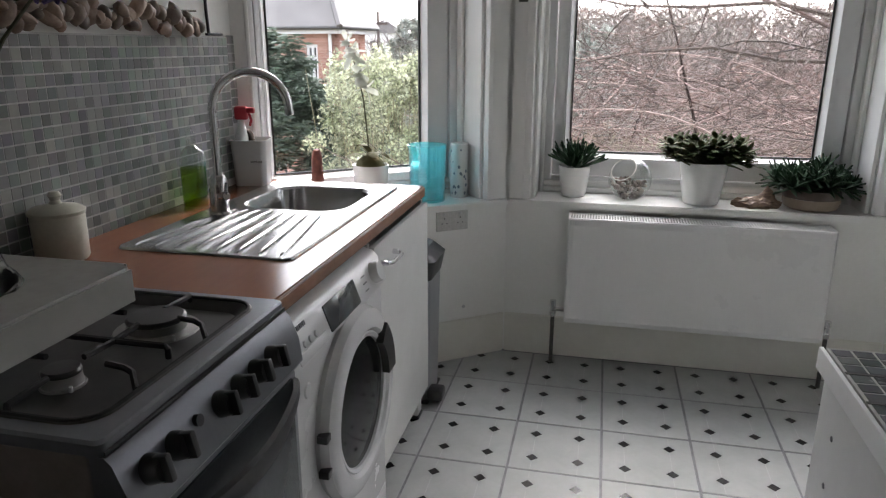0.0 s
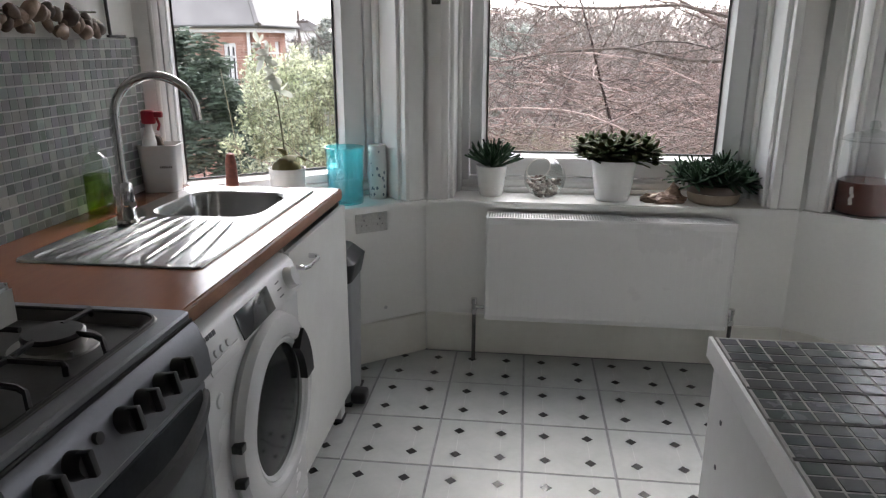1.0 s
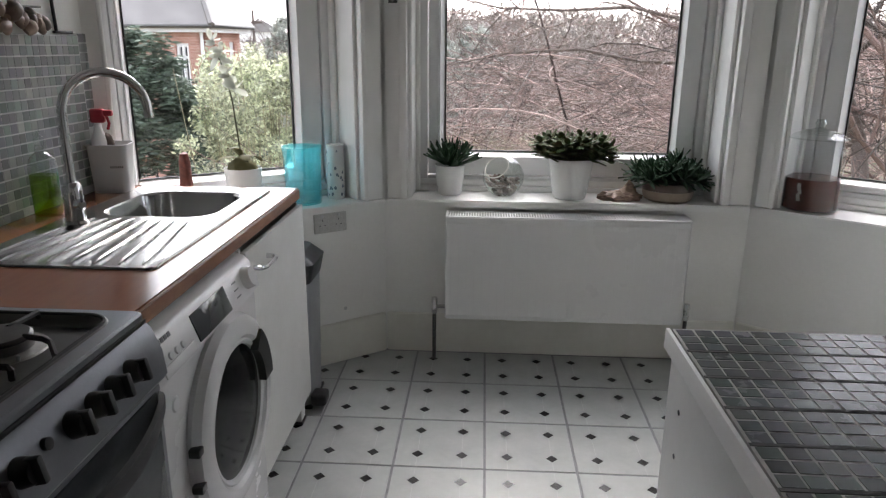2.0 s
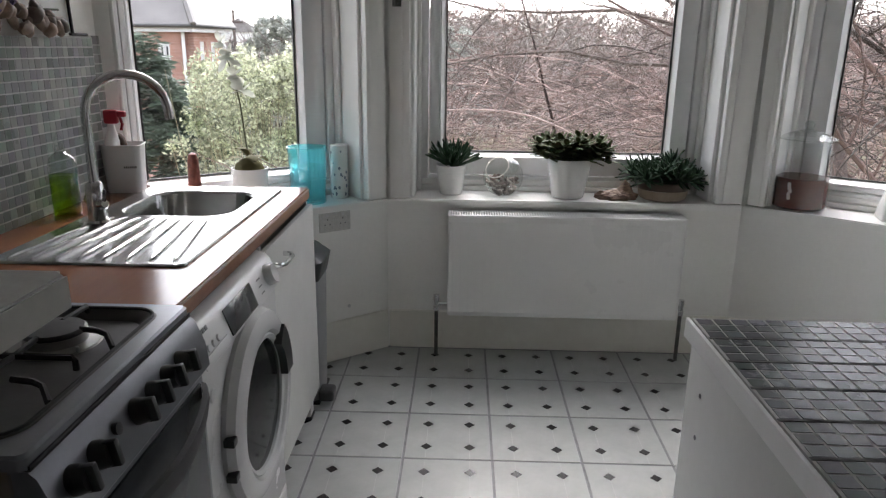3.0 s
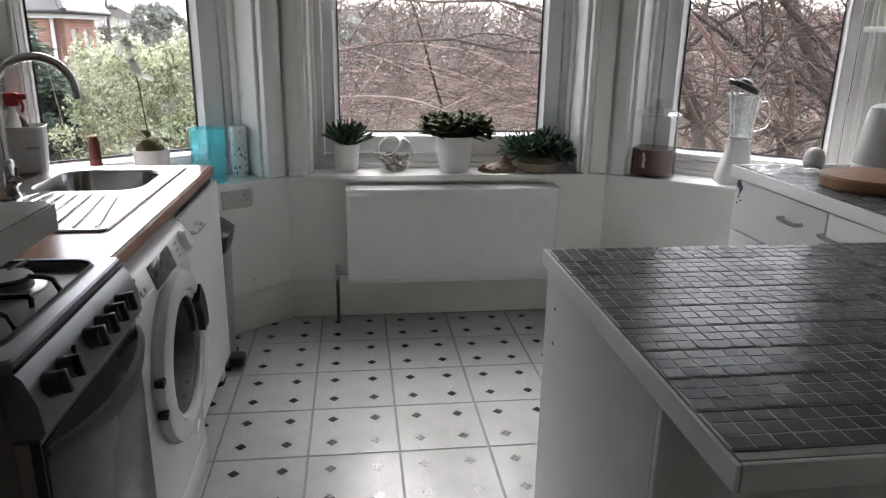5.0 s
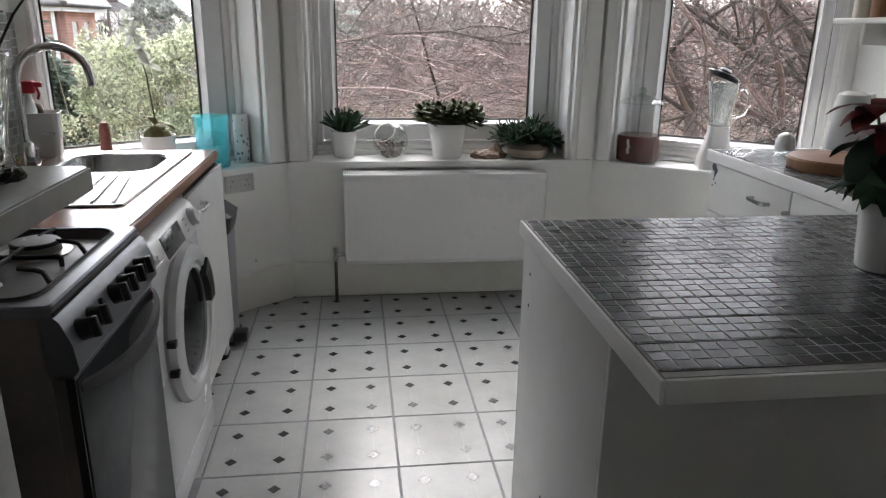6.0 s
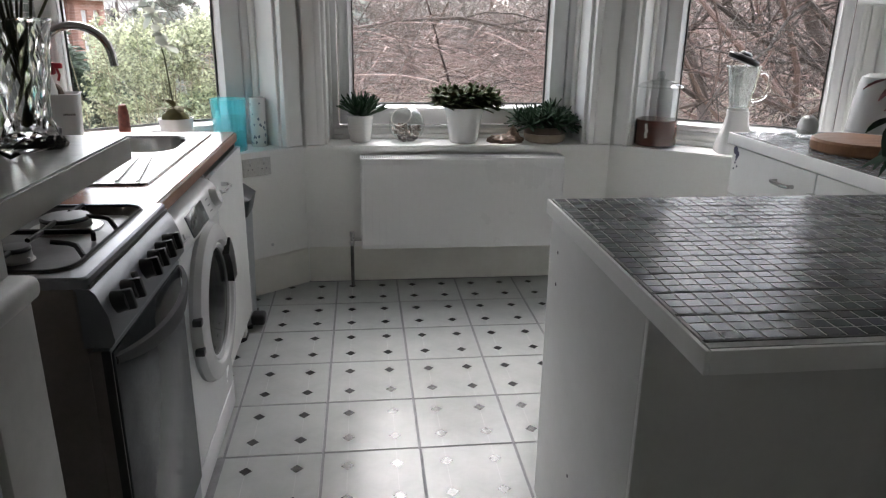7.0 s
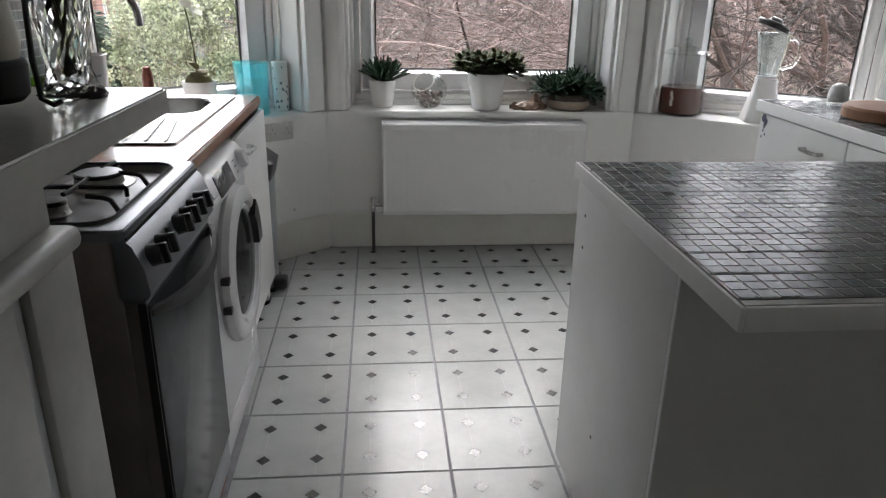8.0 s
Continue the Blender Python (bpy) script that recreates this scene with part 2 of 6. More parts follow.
    "grout": material("pale_grout", (0.74, 0.74, 0.73), 0.8, vary=0.3, scale=6, grain=90, bump=0.3, tint=(0.46, 0.47, 0.47)),
    "grout_dark": material("dirty_grout", (0.64, 0.64, 0.62), 0.45, vary=0.4, scale=8, grain=90, bump=0.2, tint=(0.34, 0.34, 0.33)),
    "joint_dark": material("blackened_sheet_joint", (0.05, 0.05, 0.05), 0.8, vary=0.5, scale=14, tint=(0.14, 0.14, 0.14)),
    "terracotta_floor": material("brick_red_floor_edge", (0.26, 0.09, 0.05), 0.6, vary=0.3),
    # outside
    "earth": material("winter_scrub_ground", (0.12, 0.10, 0.065), 0.95, vary=0.4, scale=0.6, grain=9, bump=0.6, tint=(0.085, 0.085, 0.045), dist=0.05),
    "brick": material("red_brick", (0.54, 0.33, 0.27), 0.85, vary=0.2, scale=1.5, grain=20, bump=0.2, tint=(0.40, 0.20, 0.15), random_by="object", spread=0.05),
    "slate_roof": material("grey_slates", (0.30, 0.28, 0.27), 0.7, vary=0.3, scale=2, grain=14, bump=0.3, random_by="object", spread=0.18),
    "bark": material("reddish_twig_bark", (0.275, 0.19, 0.17), 0.8, vary=0.3, scale=0.7, grain=40, bump=0.3, tint=(0.15, 0.105, 0.09), random_by="island", spread=0.75),
    "cane": material("pale_pink_cane", (0.40, 0.30, 0.265), 0.75, vary=0.3, scale=2, random_by="island", spread=0.45),
    "bark_grey": material("grey_brown_branch_bark", (0.15, 0.12, 0.105), 0.85, vary=0.35, scale=3, grain=40, bump=0.3, random_by="island", spread=0.35),
    "bark_dark": material("dark_grey_bark", (0.085, 0.07, 0.06), 0.85, vary=0.35, scale=5, grain=40, bump=0.4),
    "conifer": material("dark_conifer_sprays", (0.115, 0.155, 0.115), 0.7, through=0.25, vary=0.4, scale=2, random_by="island", spread=0.5),
    "bush": material("pale_variegated_leaves", (0.56, 0.57, 0.43), 0.6, through=0.4, vary=0.3, scale=3, tint=(0.34, 0.38, 0.23), random_by="island", spread=0.65),
    # evergreen foliage paled well past leaf colour: distance haze put into the albedo
    "evergreen": material("hazed_grey_green_evergreen", (0.42, 0.44, 0.40), 0.75, vary=0.2, scale=0.5, tint=(0.34, 0.36, 0.325), random_by="island", spread=0.2, through=0.35),
    "far_wood": material("far_winter_wood", (0.32, 0.265, 0.245), 0.95, vary=0.4, scale=0.12, grain=3, bump=0.5, tint=(0.24, 0.225, 0.195), random_by="island", spread=0.35),
    "stalk": material("pale_dry_stalks", (0.40, 0.37, 0.25), 0.8, vary=0.3, scale=4, random_by="island", spread=0.3),
}


M["porthole"].node_tree.nodes["Principled BSDF"].inputs["Specular IOR Level"].default_value = 0.08
M["worktop"].node_tree.nodes["Principled BSDF"].inputs["Specular IOR Level"].default_value = 0.35
M["oven_glass"].node_tree.nodes["Principled BSDF"].inputs["Specular IOR Level"].default_value = 0.17
M["vinyl"].node_tree.nodes["Principled BSDF"].inputs["Specular IOR Level"].default_value = 0.13
for leaf in ("leaf_dark", "leaf_mid", "leaf_olive"):
    M[leaf].node_tree.nodes["Principled BSDF"].inputs["Specular IOR Level"].default_value = 0.12
for slate in ("mosaic_top", "mosaic_top_rest"):
    M[slate].node_tree.nodes["Principled BSDF"].inputs["Specular IOR Level"].default_value = 0.55


def brick_courses(m, scale):
    """Lays brick courses over a wall material, far too small to build singly."""
    t = m.node_tree
    p = t.nodes["Principled BSDF"]
    co = t.nodes.new("ShaderNodeTexCoord")
    sep, add, comb = t.nodes.new("ShaderNodeSeparateXYZ"), t.nodes.new("ShaderNodeMath"), t.nodes.new("ShaderNodeCombineXYZ")
    t.links.new(co.outputs["Object"], sep.inputs[0])
    t.links.new(sep.outputs[0], add.inputs[0])
    t.links.new(sep.outputs[1], add.inputs[1])
    t.links.new(add.outputs[0], comb.inputs[0])
    t.links.new(sep.outputs[2], comb.inputs[1])
    b = t.nodes.new("ShaderNodeTexBrick")
    b.inputs["Scale"].default_value, b.inputs["Mortar Size"].default_value = scale, 0.016
    b.inputs["Brick Width"].default_value, b.inputs["Row Height"].default_value = 0.5, 0.17
    b.inputs["Color1"].default_value, b.inputs["Color2"].default_value = (1.1, 1.05, 1.05, 1), (0.78, 0.74, 0.72, 1)
    b.inputs["Mortar"].default_value = (1.25, 1.5, 1.6, 1)
    t.links.new(comb.outputs[0], b.inputs["Vector"])
    mx = t.nodes.new("ShaderNodeMix")
    mx.data_type, mx.blend_type = "RGBA", "MULTIPLY"
    mx.inputs["Factor"].default_value = 1.0
    t.links.new(p.inputs["Base Color"].links[0].from_socket, mx.inputs["A"])
    t.links.new(b.outputs["Color"], mx.inputs["B"])
    t.links.new(mx.outputs["Result"], p.inputs["Base Color"])


brick_courses(M["brick"], 2.2)


# ---- mesh helpers ----
def box(bm, x0, x1, y0, y1, z0, z1, bevel=0.0, seg=2, slot=0):
    vs = [bm.verts.new((x, y, z)) for x in (x0, x1) for y in (y0, y1) for z in (z0, z1)]
    fs = [bm.faces.new([vs[i] for i in q]) for q in ((0, 1, 3, 2), (4, 6, 7, 5), (0, 4, 5, 1), (2, 3, 7, 6), (0, 2, 6, 4), (1, 5, 7, 3))]
    for f in fs:
        f.material_index = slot
    if bevel:
        es = list({e for f in fs for e in f.edges})
        bmesh.ops.bevel(bm, geom=es, offset=bevel, segments=seg, affect="EDGES", profile=0.5, clamp_overlap=True)
    return bm


def prism(bm, outline, z0, z1, bevel=0.0, seg=2):
    """Upright prism over an anticlockwise outline."""
    lo = [bm.verts.new((x, y, z0)) for x, y in outline]
    hi = [bm.verts.new((x, y, z1)) for x, y in outline]
    n = len(outline)
    fs = [bm.faces.new(lo[::-1]), bm.faces.new(hi)]
    fs += [bm.faces.new((lo[i], lo[(i + 1) % n], hi[(i + 1) % n], hi[i])) for i in range(n)]
    if bevel:
        es = list({e for f in fs for e in f.edges})
        bmesh.ops.bevel(bm, geom=es, offset=bevel, segments=seg, affect="EDGES", clamp_overlap=True)
    return bm


def lathe(bm, profile, n=28, at=(0, 0, 0), axis="z", slot=0):
    """Turned body from (radius, height) pairs; radius 0 closes an end."""
    def place(r, h, a):
        c, s = r * math.cos(a), r * math.sin(a)
        v = {"z": (c, s, h), "x": (h, c, s), "y": (s, h, c)}[axis]
        return (v[0] + at[0], v[1] + at[1], v[2] + at[2])
    rings = []
    for r, h in profile:
        if r < 1e-6:
            rings.append([bm.verts.new(place(0, h, 0))])
        else:
            rings.append([bm.verts.new(place(r, h, 2 * math.pi * i / n)) for i in range(n)])
    for a, b in zip(rings, rings[1:]):
        for i in range(n):
            j = (i + 1) % n
            q = []
            for v in (a[i % len(a)], a[j % len(a)], b[j % len(b)], b[i % len(b)]):
                if v not in q:
                    q.append(v)
            if len(q) > 2:
                f = bm.faces.new(q)
                f.material_index = slot
    return bm


def tube(bm, pts, radius, n=8, caps=True):
    """Round bar along points; radius is a number or one for each point."""
    pts = [Vector(p) for p in pts]
    rs = radius if isinstance(radius, (list, tuple)) else [radius] * len(pts)
    rings, side = [], None
    for i, p in enumerate(pts):
        d = (pts[min(i + 1, len(pts) - 1)] - pts[max(i - 1, 0)]).normalized()
        if side is None:
            side = d.orthogonal().normalized()
        side = (side - d * side.dot(d))
        side = side.normalized() if side.length > 1e-6 else d.orthogonal().normalized()
        up = d.cross(side)
        rings.append([bm.verts.new(p + rs[i] * (math.cos(a) * side + math.sin(a) * up)) for a in (2 * math.pi * k / n for k in range(n))])
    for a, b in zip(rings, rings[1:]):
        for i in range(n):
            bm.faces.new((a[i], a[(i + 1) % n], b[(i + 1) % n], b[i]))
    if caps and n > 2:
        bm.faces.new(rings[0][::-1])
        bm.faces.new(rings[-1])
    return bm


def arc(c, r, a0, a1, n, plane="xz"):
    out = []
    for i in range(n + 1):
        a = radians(a0 + (a1 - a0) * i / n)
        u, v = r * math.cos(a), r * math.sin(a)
        out.append({"xz": (c[0] + u, c[1], c[2] + v), "xy": (c[0] + u, c[1] + v, c[2]), "yz": (c[0], c[1] + u, c[2] + v)}[plane])
    return out


def rounded(x0, x1, y0, y1, r, n=5):
    out = []
    for cx, cy, a in ((x1 - r, y1 - r, 0), (x0 + r, y1 - r, 90), (x0 + r, y0 + r, 180), (x1 - r, y0 + r, 270)):
        for i in range(n + 1):
            t = radians(a + 90 * i / n)
            out.append((cx + r * math.cos(t), cy + r * math.sin(t)))
    return out


def ring(bm, loop_a, loop_b):
    n = len(loop_a)
    for i in range(n):
        bm.faces.new((loop_a[i], loop_a[(i + 1) % n], loop_b[(i + 1) % n], loop_b[i]))


def loop(bm, outline, z):
    return [bm.verts.new((x, y, z)) for x, y in outline]


def mesh_of(name, bm, mats, smooth=35):
    me = bpy.data.meshes.new(name)
    bmesh.ops.recalc_face_normals(bm, faces=bm.faces)
    bm.to_mesh(me)
    bm.free()
    for m in (mats if isinstance(mats, (list, tuple)) else [mats]):
        me.materials.append(m)
    if smooth:
        me.shade_smooth()
        me.set_sharp_from_angle(angle=radians(smooth))
    return me


def part(name, bm, mat, parent, label="", smooth=35):
    ob = new(name, mesh_of(name, bm, mat, smooth))
    ob.parent = parent
    if label:
        tagged(ob, label)
    return ob


def thing(name, m, label, category, group="", kind=""):
    ob = new(name)
    ob.empty_display_size = 0.05
    ob.matrix_basis = m
    return tagged(ob, label, category, group, kind)


def solid(name, bm, mat, label, category, group="", kind="", m=None, smooth=35):
    ob = new(name, mesh_of(name, bm, mat, smooth))
    if m is not None:
        ob.matrix_basis = m
    return tagged(ob, label, category, group, kind)


def B(*a, **k):
    return box(bmesh.new(), *a, **k)


# ---- the room ----
ANG = 37.0
CA, SA, TH = math.cos(radians(ANG)), math.sin(radians(ANG)), math.tan(radians(ANG / 2))
X_W, X_E, Y_N, Y_S = -1.33, 1.98, 0.625, -3.7
CL, CR = (-0.45, Y_N), (1.10, Y_N)
LB = (CL[0] - X_W) / CA
Y_C = Y_N - LB * SA
CEIL, SILL, THICK = 2.5, 0.71, 0.30

floor = solid("floor", B(X_W - 0.3, X_E + 0.3, Y_S - 0.3, Y_N + 0.3, -0.2, -0.0025), M["grout_floor"], "white vinyl tiled kitchen floor with black diamond inlays and grey joints", "floor", kind="structure")
solid("ceiling", B(X_W - 0.3, X_E + 0.3, Y_S - 0.3, Y_N + 0.35, CEIL, CEIL + 0.2), M["wall"], "plain white painted kitchen ceiling", "ceiling", kind="structure")
wall_west = solid("wall_west", B(X_W - THICK, X_W, Y_S, Y_C, 0, CEIL), M["wall"], "white painted wall with grey mosaic splashback over the sink", "wall", kind="structure")
solid("wall_east", B(X_E, X_E + THICK, Y_S, Y_C, 0, CEIL), M["wall"], "plain white painted kitchen wall", "wall", kind="structure")
# unseen closing wall; its distance is chosen to bounce window light back
solid("wall_south", B(X_W - THICK, X_E + THICK, Y_S - THICK, Y_S, 0, CEIL), M["wall"], "unseen plain white wall closing the kitchen, set close to bounce light", "wall", kind="structure")


def bay_wall(name, m, length, s0, s1, z1, label):
    """A bay wall in its own axes (x along, y outwards) with a window opening s0 to s1 above the sill."""
    e = THICK * TH
    bm = bmesh.new()
    prism(bm, [(0, 0), (length, 0), (length + e, THICK), (-e, THICK)], 0, SILL - 0.03)
    prism(bm, [(0, 0), (length, 0), (length + e, THICK), (-e, THICK)], z1, CEIL)
    prism(bm, [(0, 0), (s0, 0), (s0, THICK), (-e, THICK)], SILL - 0.03, z1)
    prism(bm, [(s1, 0), (length, 0), (length + e, THICK), (s1, THICK)], SILL - 0.03, z1)
    return solid(name, bm, M["wall"], label, "wall", kind="structure", m=m)


M_L = pose(X_W, Y_C, 0, 0, 0, ANG)
M_C = pose(CL[0], CL[1], 0)
M_R = pose(CR[0], CR[1], 0, 0, 0, -ANG)
W_TOP = 2.12
bay_wall("wall_bay_west", M_L, LB, 0.05, 0.985, W_TOP, "white painted angled bay wall under the side window")
bay_wall("wall_north", M_C, CR[0] - CL[0], 0.105, 1.415, W_TOP, "white painted bay wall behind the radiator")
bay_wall("wall_bay_east", M_R, LB, 0.10, 1.05, W_TOP, "white painted angled bay wall under the side window")


def skirting(name, m, length, a, b):
    bm = bmesh.new()
    prism(bm, [(a, -0.014), (length - b, -0.014), (length - b + 0.0, -0.001), (a, -0.001)], 0.0, 0.185, 0.004)
    return solid(name, bm, M["skirt"], "cream painted skirting board along the wall", "skirting board", kind="structure", m=m)


skirting("baseboard", M_L, LB, 0.4, 0.006)
skirting("baseboard", M_C, CR[0] - CL[0], 0.006, 0.006)
skirting("baseboard", M_R, LB, 0.006, 0.3)


def sill_board(m, length, s0, s1, lo, hi):
    """Inner sill: deep in the opening, with a nosing along the wall face."""
    bm = bmesh.new()
    prism(bm, [(lo, -0.04), (hi, -0.04), (hi, 0.0), (s1, 0.0), (s1, 0.20), (s0, 0.20), (s0, 0.0), (lo, 0.0)], SILL - 0.028, SILL, 0.005)
    return solid("window_sill", bm, M["wood_white"], "white gloss painted wooden window sill, a little worn", "window sill", kind="structure", m=m)


sill_board(M_L, LB, 0.052, 0.983, 0.02, LB - 0.013)
sill_board(M_C, CR[0] - CL[0], 0.107, 1.413, 0.014, 1.536)
sill_board(M_R, LB, 0.102, 1.048, 0.013, LB - 0.02)


def window(name, m, s0, s1, p0, p1, zp, label):
    """Plastic casement in the opening s0..s1 with its pane p0..p1 from height zp."""
    w = thing(name, m, label, "window", kind="structure")
    yo, yi = 0.265, 0.195
    z0, z1 = SILL + 0.002, W_TOP - 0.002
    f = 0.065
    fr = bmesh.new()
    box(fr, s0 + 0.002, s0 + f, yi, yo, z0, z1, 0.006)
    box(fr, s1 - f, s1 - 0.002, yi, yo, z0, z1, 0.006)
    box(fr, s0 + f + 0.001, s1 - f - 0.001, yi, yo, z1 - f, z1, 0.006)
    box(fr, s0 + f + 0.001, s1 - f - 0.001, yi, yo, z0, z0 + f, 0.006)
    part("window_frame", fr, M["upvc"], w)
    sa = bmesh.new()
    a0, a1, b0, b1 = s0 + f + 0.004, s1 - f - 0.004, z0 + f + 0.004, z1 - f - 0.004
    zt = z1 - f - (zp - z0 - f)
    yp, wb = yi + 0.046, 0.024
    box(sa, a0, p0 - wb, yi + 0.008, yo - 0.006, b0, b1, 0.008)
    box(sa, p1 + wb, a1, yi + 0.008, yo - 0.006, b0, b1, 0.008)
    box(sa, p0 - wb + 0.001, p1 + wb - 0.001, yi + 0.009, yo - 0.007, b0, zp - wb, 0.008)
    box(sa, p0 - wb + 0.001, p1 + wb - 0.001, yi + 0.009, yo - 0.007, zt + wb, b1, 0.008)
    sash = part("sash", sa, M["upvc"], w)
    # deep sloping glazing beads from the sash face back to the glass
    def bead(pts):
        bd = bmesh.new()
        ends = [[bd.verts.new(p) for p in e] for e in pts]
        bd.faces.new(ends[0])
        bd.faces.new(ends[1][::-1])
        ring(bd, *ends)
        part("glazing_bead", bd, M["upvc"], sash, smooth=0)
    yb, ye = yi + 0.003, yo - 0.008
    for pa, q in ((p0, -wb), (p1, wb)):
        bead([[(pa + q, yb, z), (pa + q * 0.8, yb, z), (pa, yp, z), (pa, ye, z), (pa + q, ye, z)] for z in (zp - wb, zt + wb)])
    for za, q in ((zp, -wb), (zt, wb)):
        bead([[(x, yb + 0.001, za + q), (x, yb + 0.001, za + q * 0.8), (x, yp, za), (x, ye, za), (x, ye, za + q)] for x in (p0 - wb * 0.9, p1 + wb * 0.9)])
    se = bmesh.new()
    box(se, p0 + 0.0005, p0 + 0.006, yp - 0.006, yp + 0.004, zp + 0.0005, zt - 0.0005)
    box(se, p1 - 0.006, p1 - 0.0005, yp - 0.006, yp + 0.004, zp + 0.0005, zt - 0.0005)
    box(se, p0 + 0.006, p1 - 0.006, yp - 0.006, yp + 0.004, zp + 0.0005, zp + 0.005)
    part("rubber_seal", se, M["seal"], sash, "thin black rubber seal round the glass")
    pn = part("pane", B(p0 + 0.0003, p1 - 0.0003, yp + 0.0045, yp + 0.0085, zp + 0.0003, zt - 0.0003), M["window_glass"], sash, "clear window glass")
    pn.visible_shadow = False
    # painted inner linings and stop beads of the reveal
    ln = bmesh.new()
    box(ln, s0 + 0.001, s0 + 0.016, 0.004, yi - 0.002, z0, z1, 0.003)
    box(ln, s1 - 0.016, s1 - 0.001, 0.004, yi - 0.002, z0, z1, 0.003)
    box(ln, s0 + 0.018, s1 - 0.018, 0.004, yi - 0.002, z1 - 0.015, z1, 0.003)
    box(ln, s0 + 0.017, s0 + 0.034, yi - 0.045, yi - 0.003, z0, z1 - 0.016, 0.004)
    box(ln, s1 - 0.034, s1 - 0.017, yi - 0.045, yi - 0.003, z0, z1 - 0.016, 0.004)
    up = bmesh.new()
    box(up, s0 + 0.036, s1 - 0.036, yi - 0.030, yi - 0.002, z0, z0 + 0.022, 0.004)
    box(up, s0 + 0.036, s1 - 0.036, yi - 0.014, yi - 0.002, z0 + 0.0225, z0 + 0.050, 0.004)
    part("sill_bead", up, M["wood_white"], w, "stepped white bead along the foot of the frame")
    part("reveal_lining", ln, M["wood_white"], w, "white painted timber reveal lining")
    return w


window("window_1", M_L, 0.05, 0.985, 0.165, 0.80, 0.835, "white plastic framed bay side window above the sink")
window("window_2", M_C, 0.105, 1.415, 0.245, 1.25, 0.883, "white plastic framed centre bay window above the radiator")
window("window_3", M_R, 0.10, 1.05, 0.262, 0.915, 0.828, "white plastic framed bay side window with bare trees outside")


def cover_boards(m, spans):
    w = thing("trim", m, "white painted timber cover boards on the bay window post", "window post", kind="structure")
    for a, b, d in spans:
        bm = bmesh.new()
        box(bm, a, b, -d, -0.001, SILL + 0.003, CEIL - 0.002, 0.004)
        part("cover_board", bm, M["wood_white"], w)
    return w


cover_boards(M_L, [(0.99, 1.074, 0.034), (0.985, 1.004, 0.040)])
cover_boards(M_C, [(0.016, 0.098, 0.034), (0.072, 0.103, 0.040), (1.452, 1.534, 0.034), (1.418, 1.449, 0.040)])
cover_boards(M_R, [(0.028, 0.094, 0.034), (0.076, 0.098, 0.040), (1.055, 1.095, 0.016)])


# ---- sink run ----
Z_W = 0.865
wt = bmesh.new()
prism(wt, [(X_W + 0.006, -1.205), (-1.170, -1.205), (-1.170, 0.028), (-1.232, 0.028), (X_W + 0.006, -0.045)], Z_W - 0.038, Z_W)
prism(wt, [(-0.772, -1.205), (-0.668, -1.205), (-0.668, 0.028), (-0.772, 0.028)], Z_W - 0.038, Z_W)
prism(wt, [(-1.170, -1.205), (-0.772, -1.205), (-0.772, -0.472), (-1.170, -0.472)], Z_W - 0.038, Z_W)
prism(wt, [(-1.170, -0.055), (-0.772, -0.055), (-0.772, 0.028), (-1.170, 0.028)], Z_W - 0.038, Z_W)
worktop = thing("worktop", pose(0, 0, 0), "glossy red-brown wood laminate worktop beside the sink", "worktop")
part("top", wt, M["worktop"], worktop)
ed = bmesh.new()
prism(ed, [(-0.6675, -1.204), (-0.660, -1.200), (-0.660, 0.022), (-0.6675, 0.027)], Z_W - 0.037, Z_W - 0.002, 0.003)
part("edging", ed, M["worktop_edge"], worktop, "worn wooden edging strip")


def build_sink():
    s = thing("sink", pose(0, 0, Z_W), "stainless steel inset sink with ribbed drainer and one bowl", "sink")
    bm = bmesh.new()
    o0 = loop(bm, rounded(-1.198, -0.742, -0.912, -0.022, 0.022, 6), 0.0005)
    o1 = loop(bm, rounded(-1.196, -0.744, -0.910, -0.024, 0.022, 6), 0.006)
    o2 = loop(bm, rounded(-1.180, -0.760, -0.894, -0.040, 0.018, 6), 0.0035)
    b0 = loop(bm, rounded(-1.140, -0.800, -0.440, -0.085, 0.085, 6), 0.0035)
    b1 = loop(bm, rounded(-1.134, -0.806, -0.434, -0.091, 0.082, 6), -0.004)
    b2 = loop(bm, rounded(-1.125, -0.815, -0.425, -0.100, 0.075, 6), -0.10)
    b3 = loop(bm, rounded(-1.105, -0.835, -0.405, -0.120, 0.060, 6), -0.125)
    for a, b in ((o0, o1), (o1, o2), (o2, b0), (b0, b1), (b1, b2), (b2, b3)):
        ring(bm, a, b)
    bm.faces.new(b3)
    part("bowl", bm, M["steel"], s)
    for i in range(8):
        u = i / 7
        x_far, x_near = -1.115 + 0.27 * u, -1.165 + 0.385 * u
        r = bmesh.new()
        tube(r, [(x_far, -0.475, 0.004), (x_far + 0.15 * (x_near - x_far), -0.53, 0.0055), (x_near, -0.865, 0.0052), (x_near, -0.88, 0.0035)], [0.003, 0.0055, 0.0055, 0.002], 6)
        part("drainer_rib", r, M["steel"], s)
    w = bmesh.new()
    lathe(w, [(0, -0.121), (0.032, -0.121), (0.036, -0.124)], 20, (-0.97, -0.27, 0))
    part("waste", w, M["chrome"], s, "chrome plug hole")
    return s


build_sink()


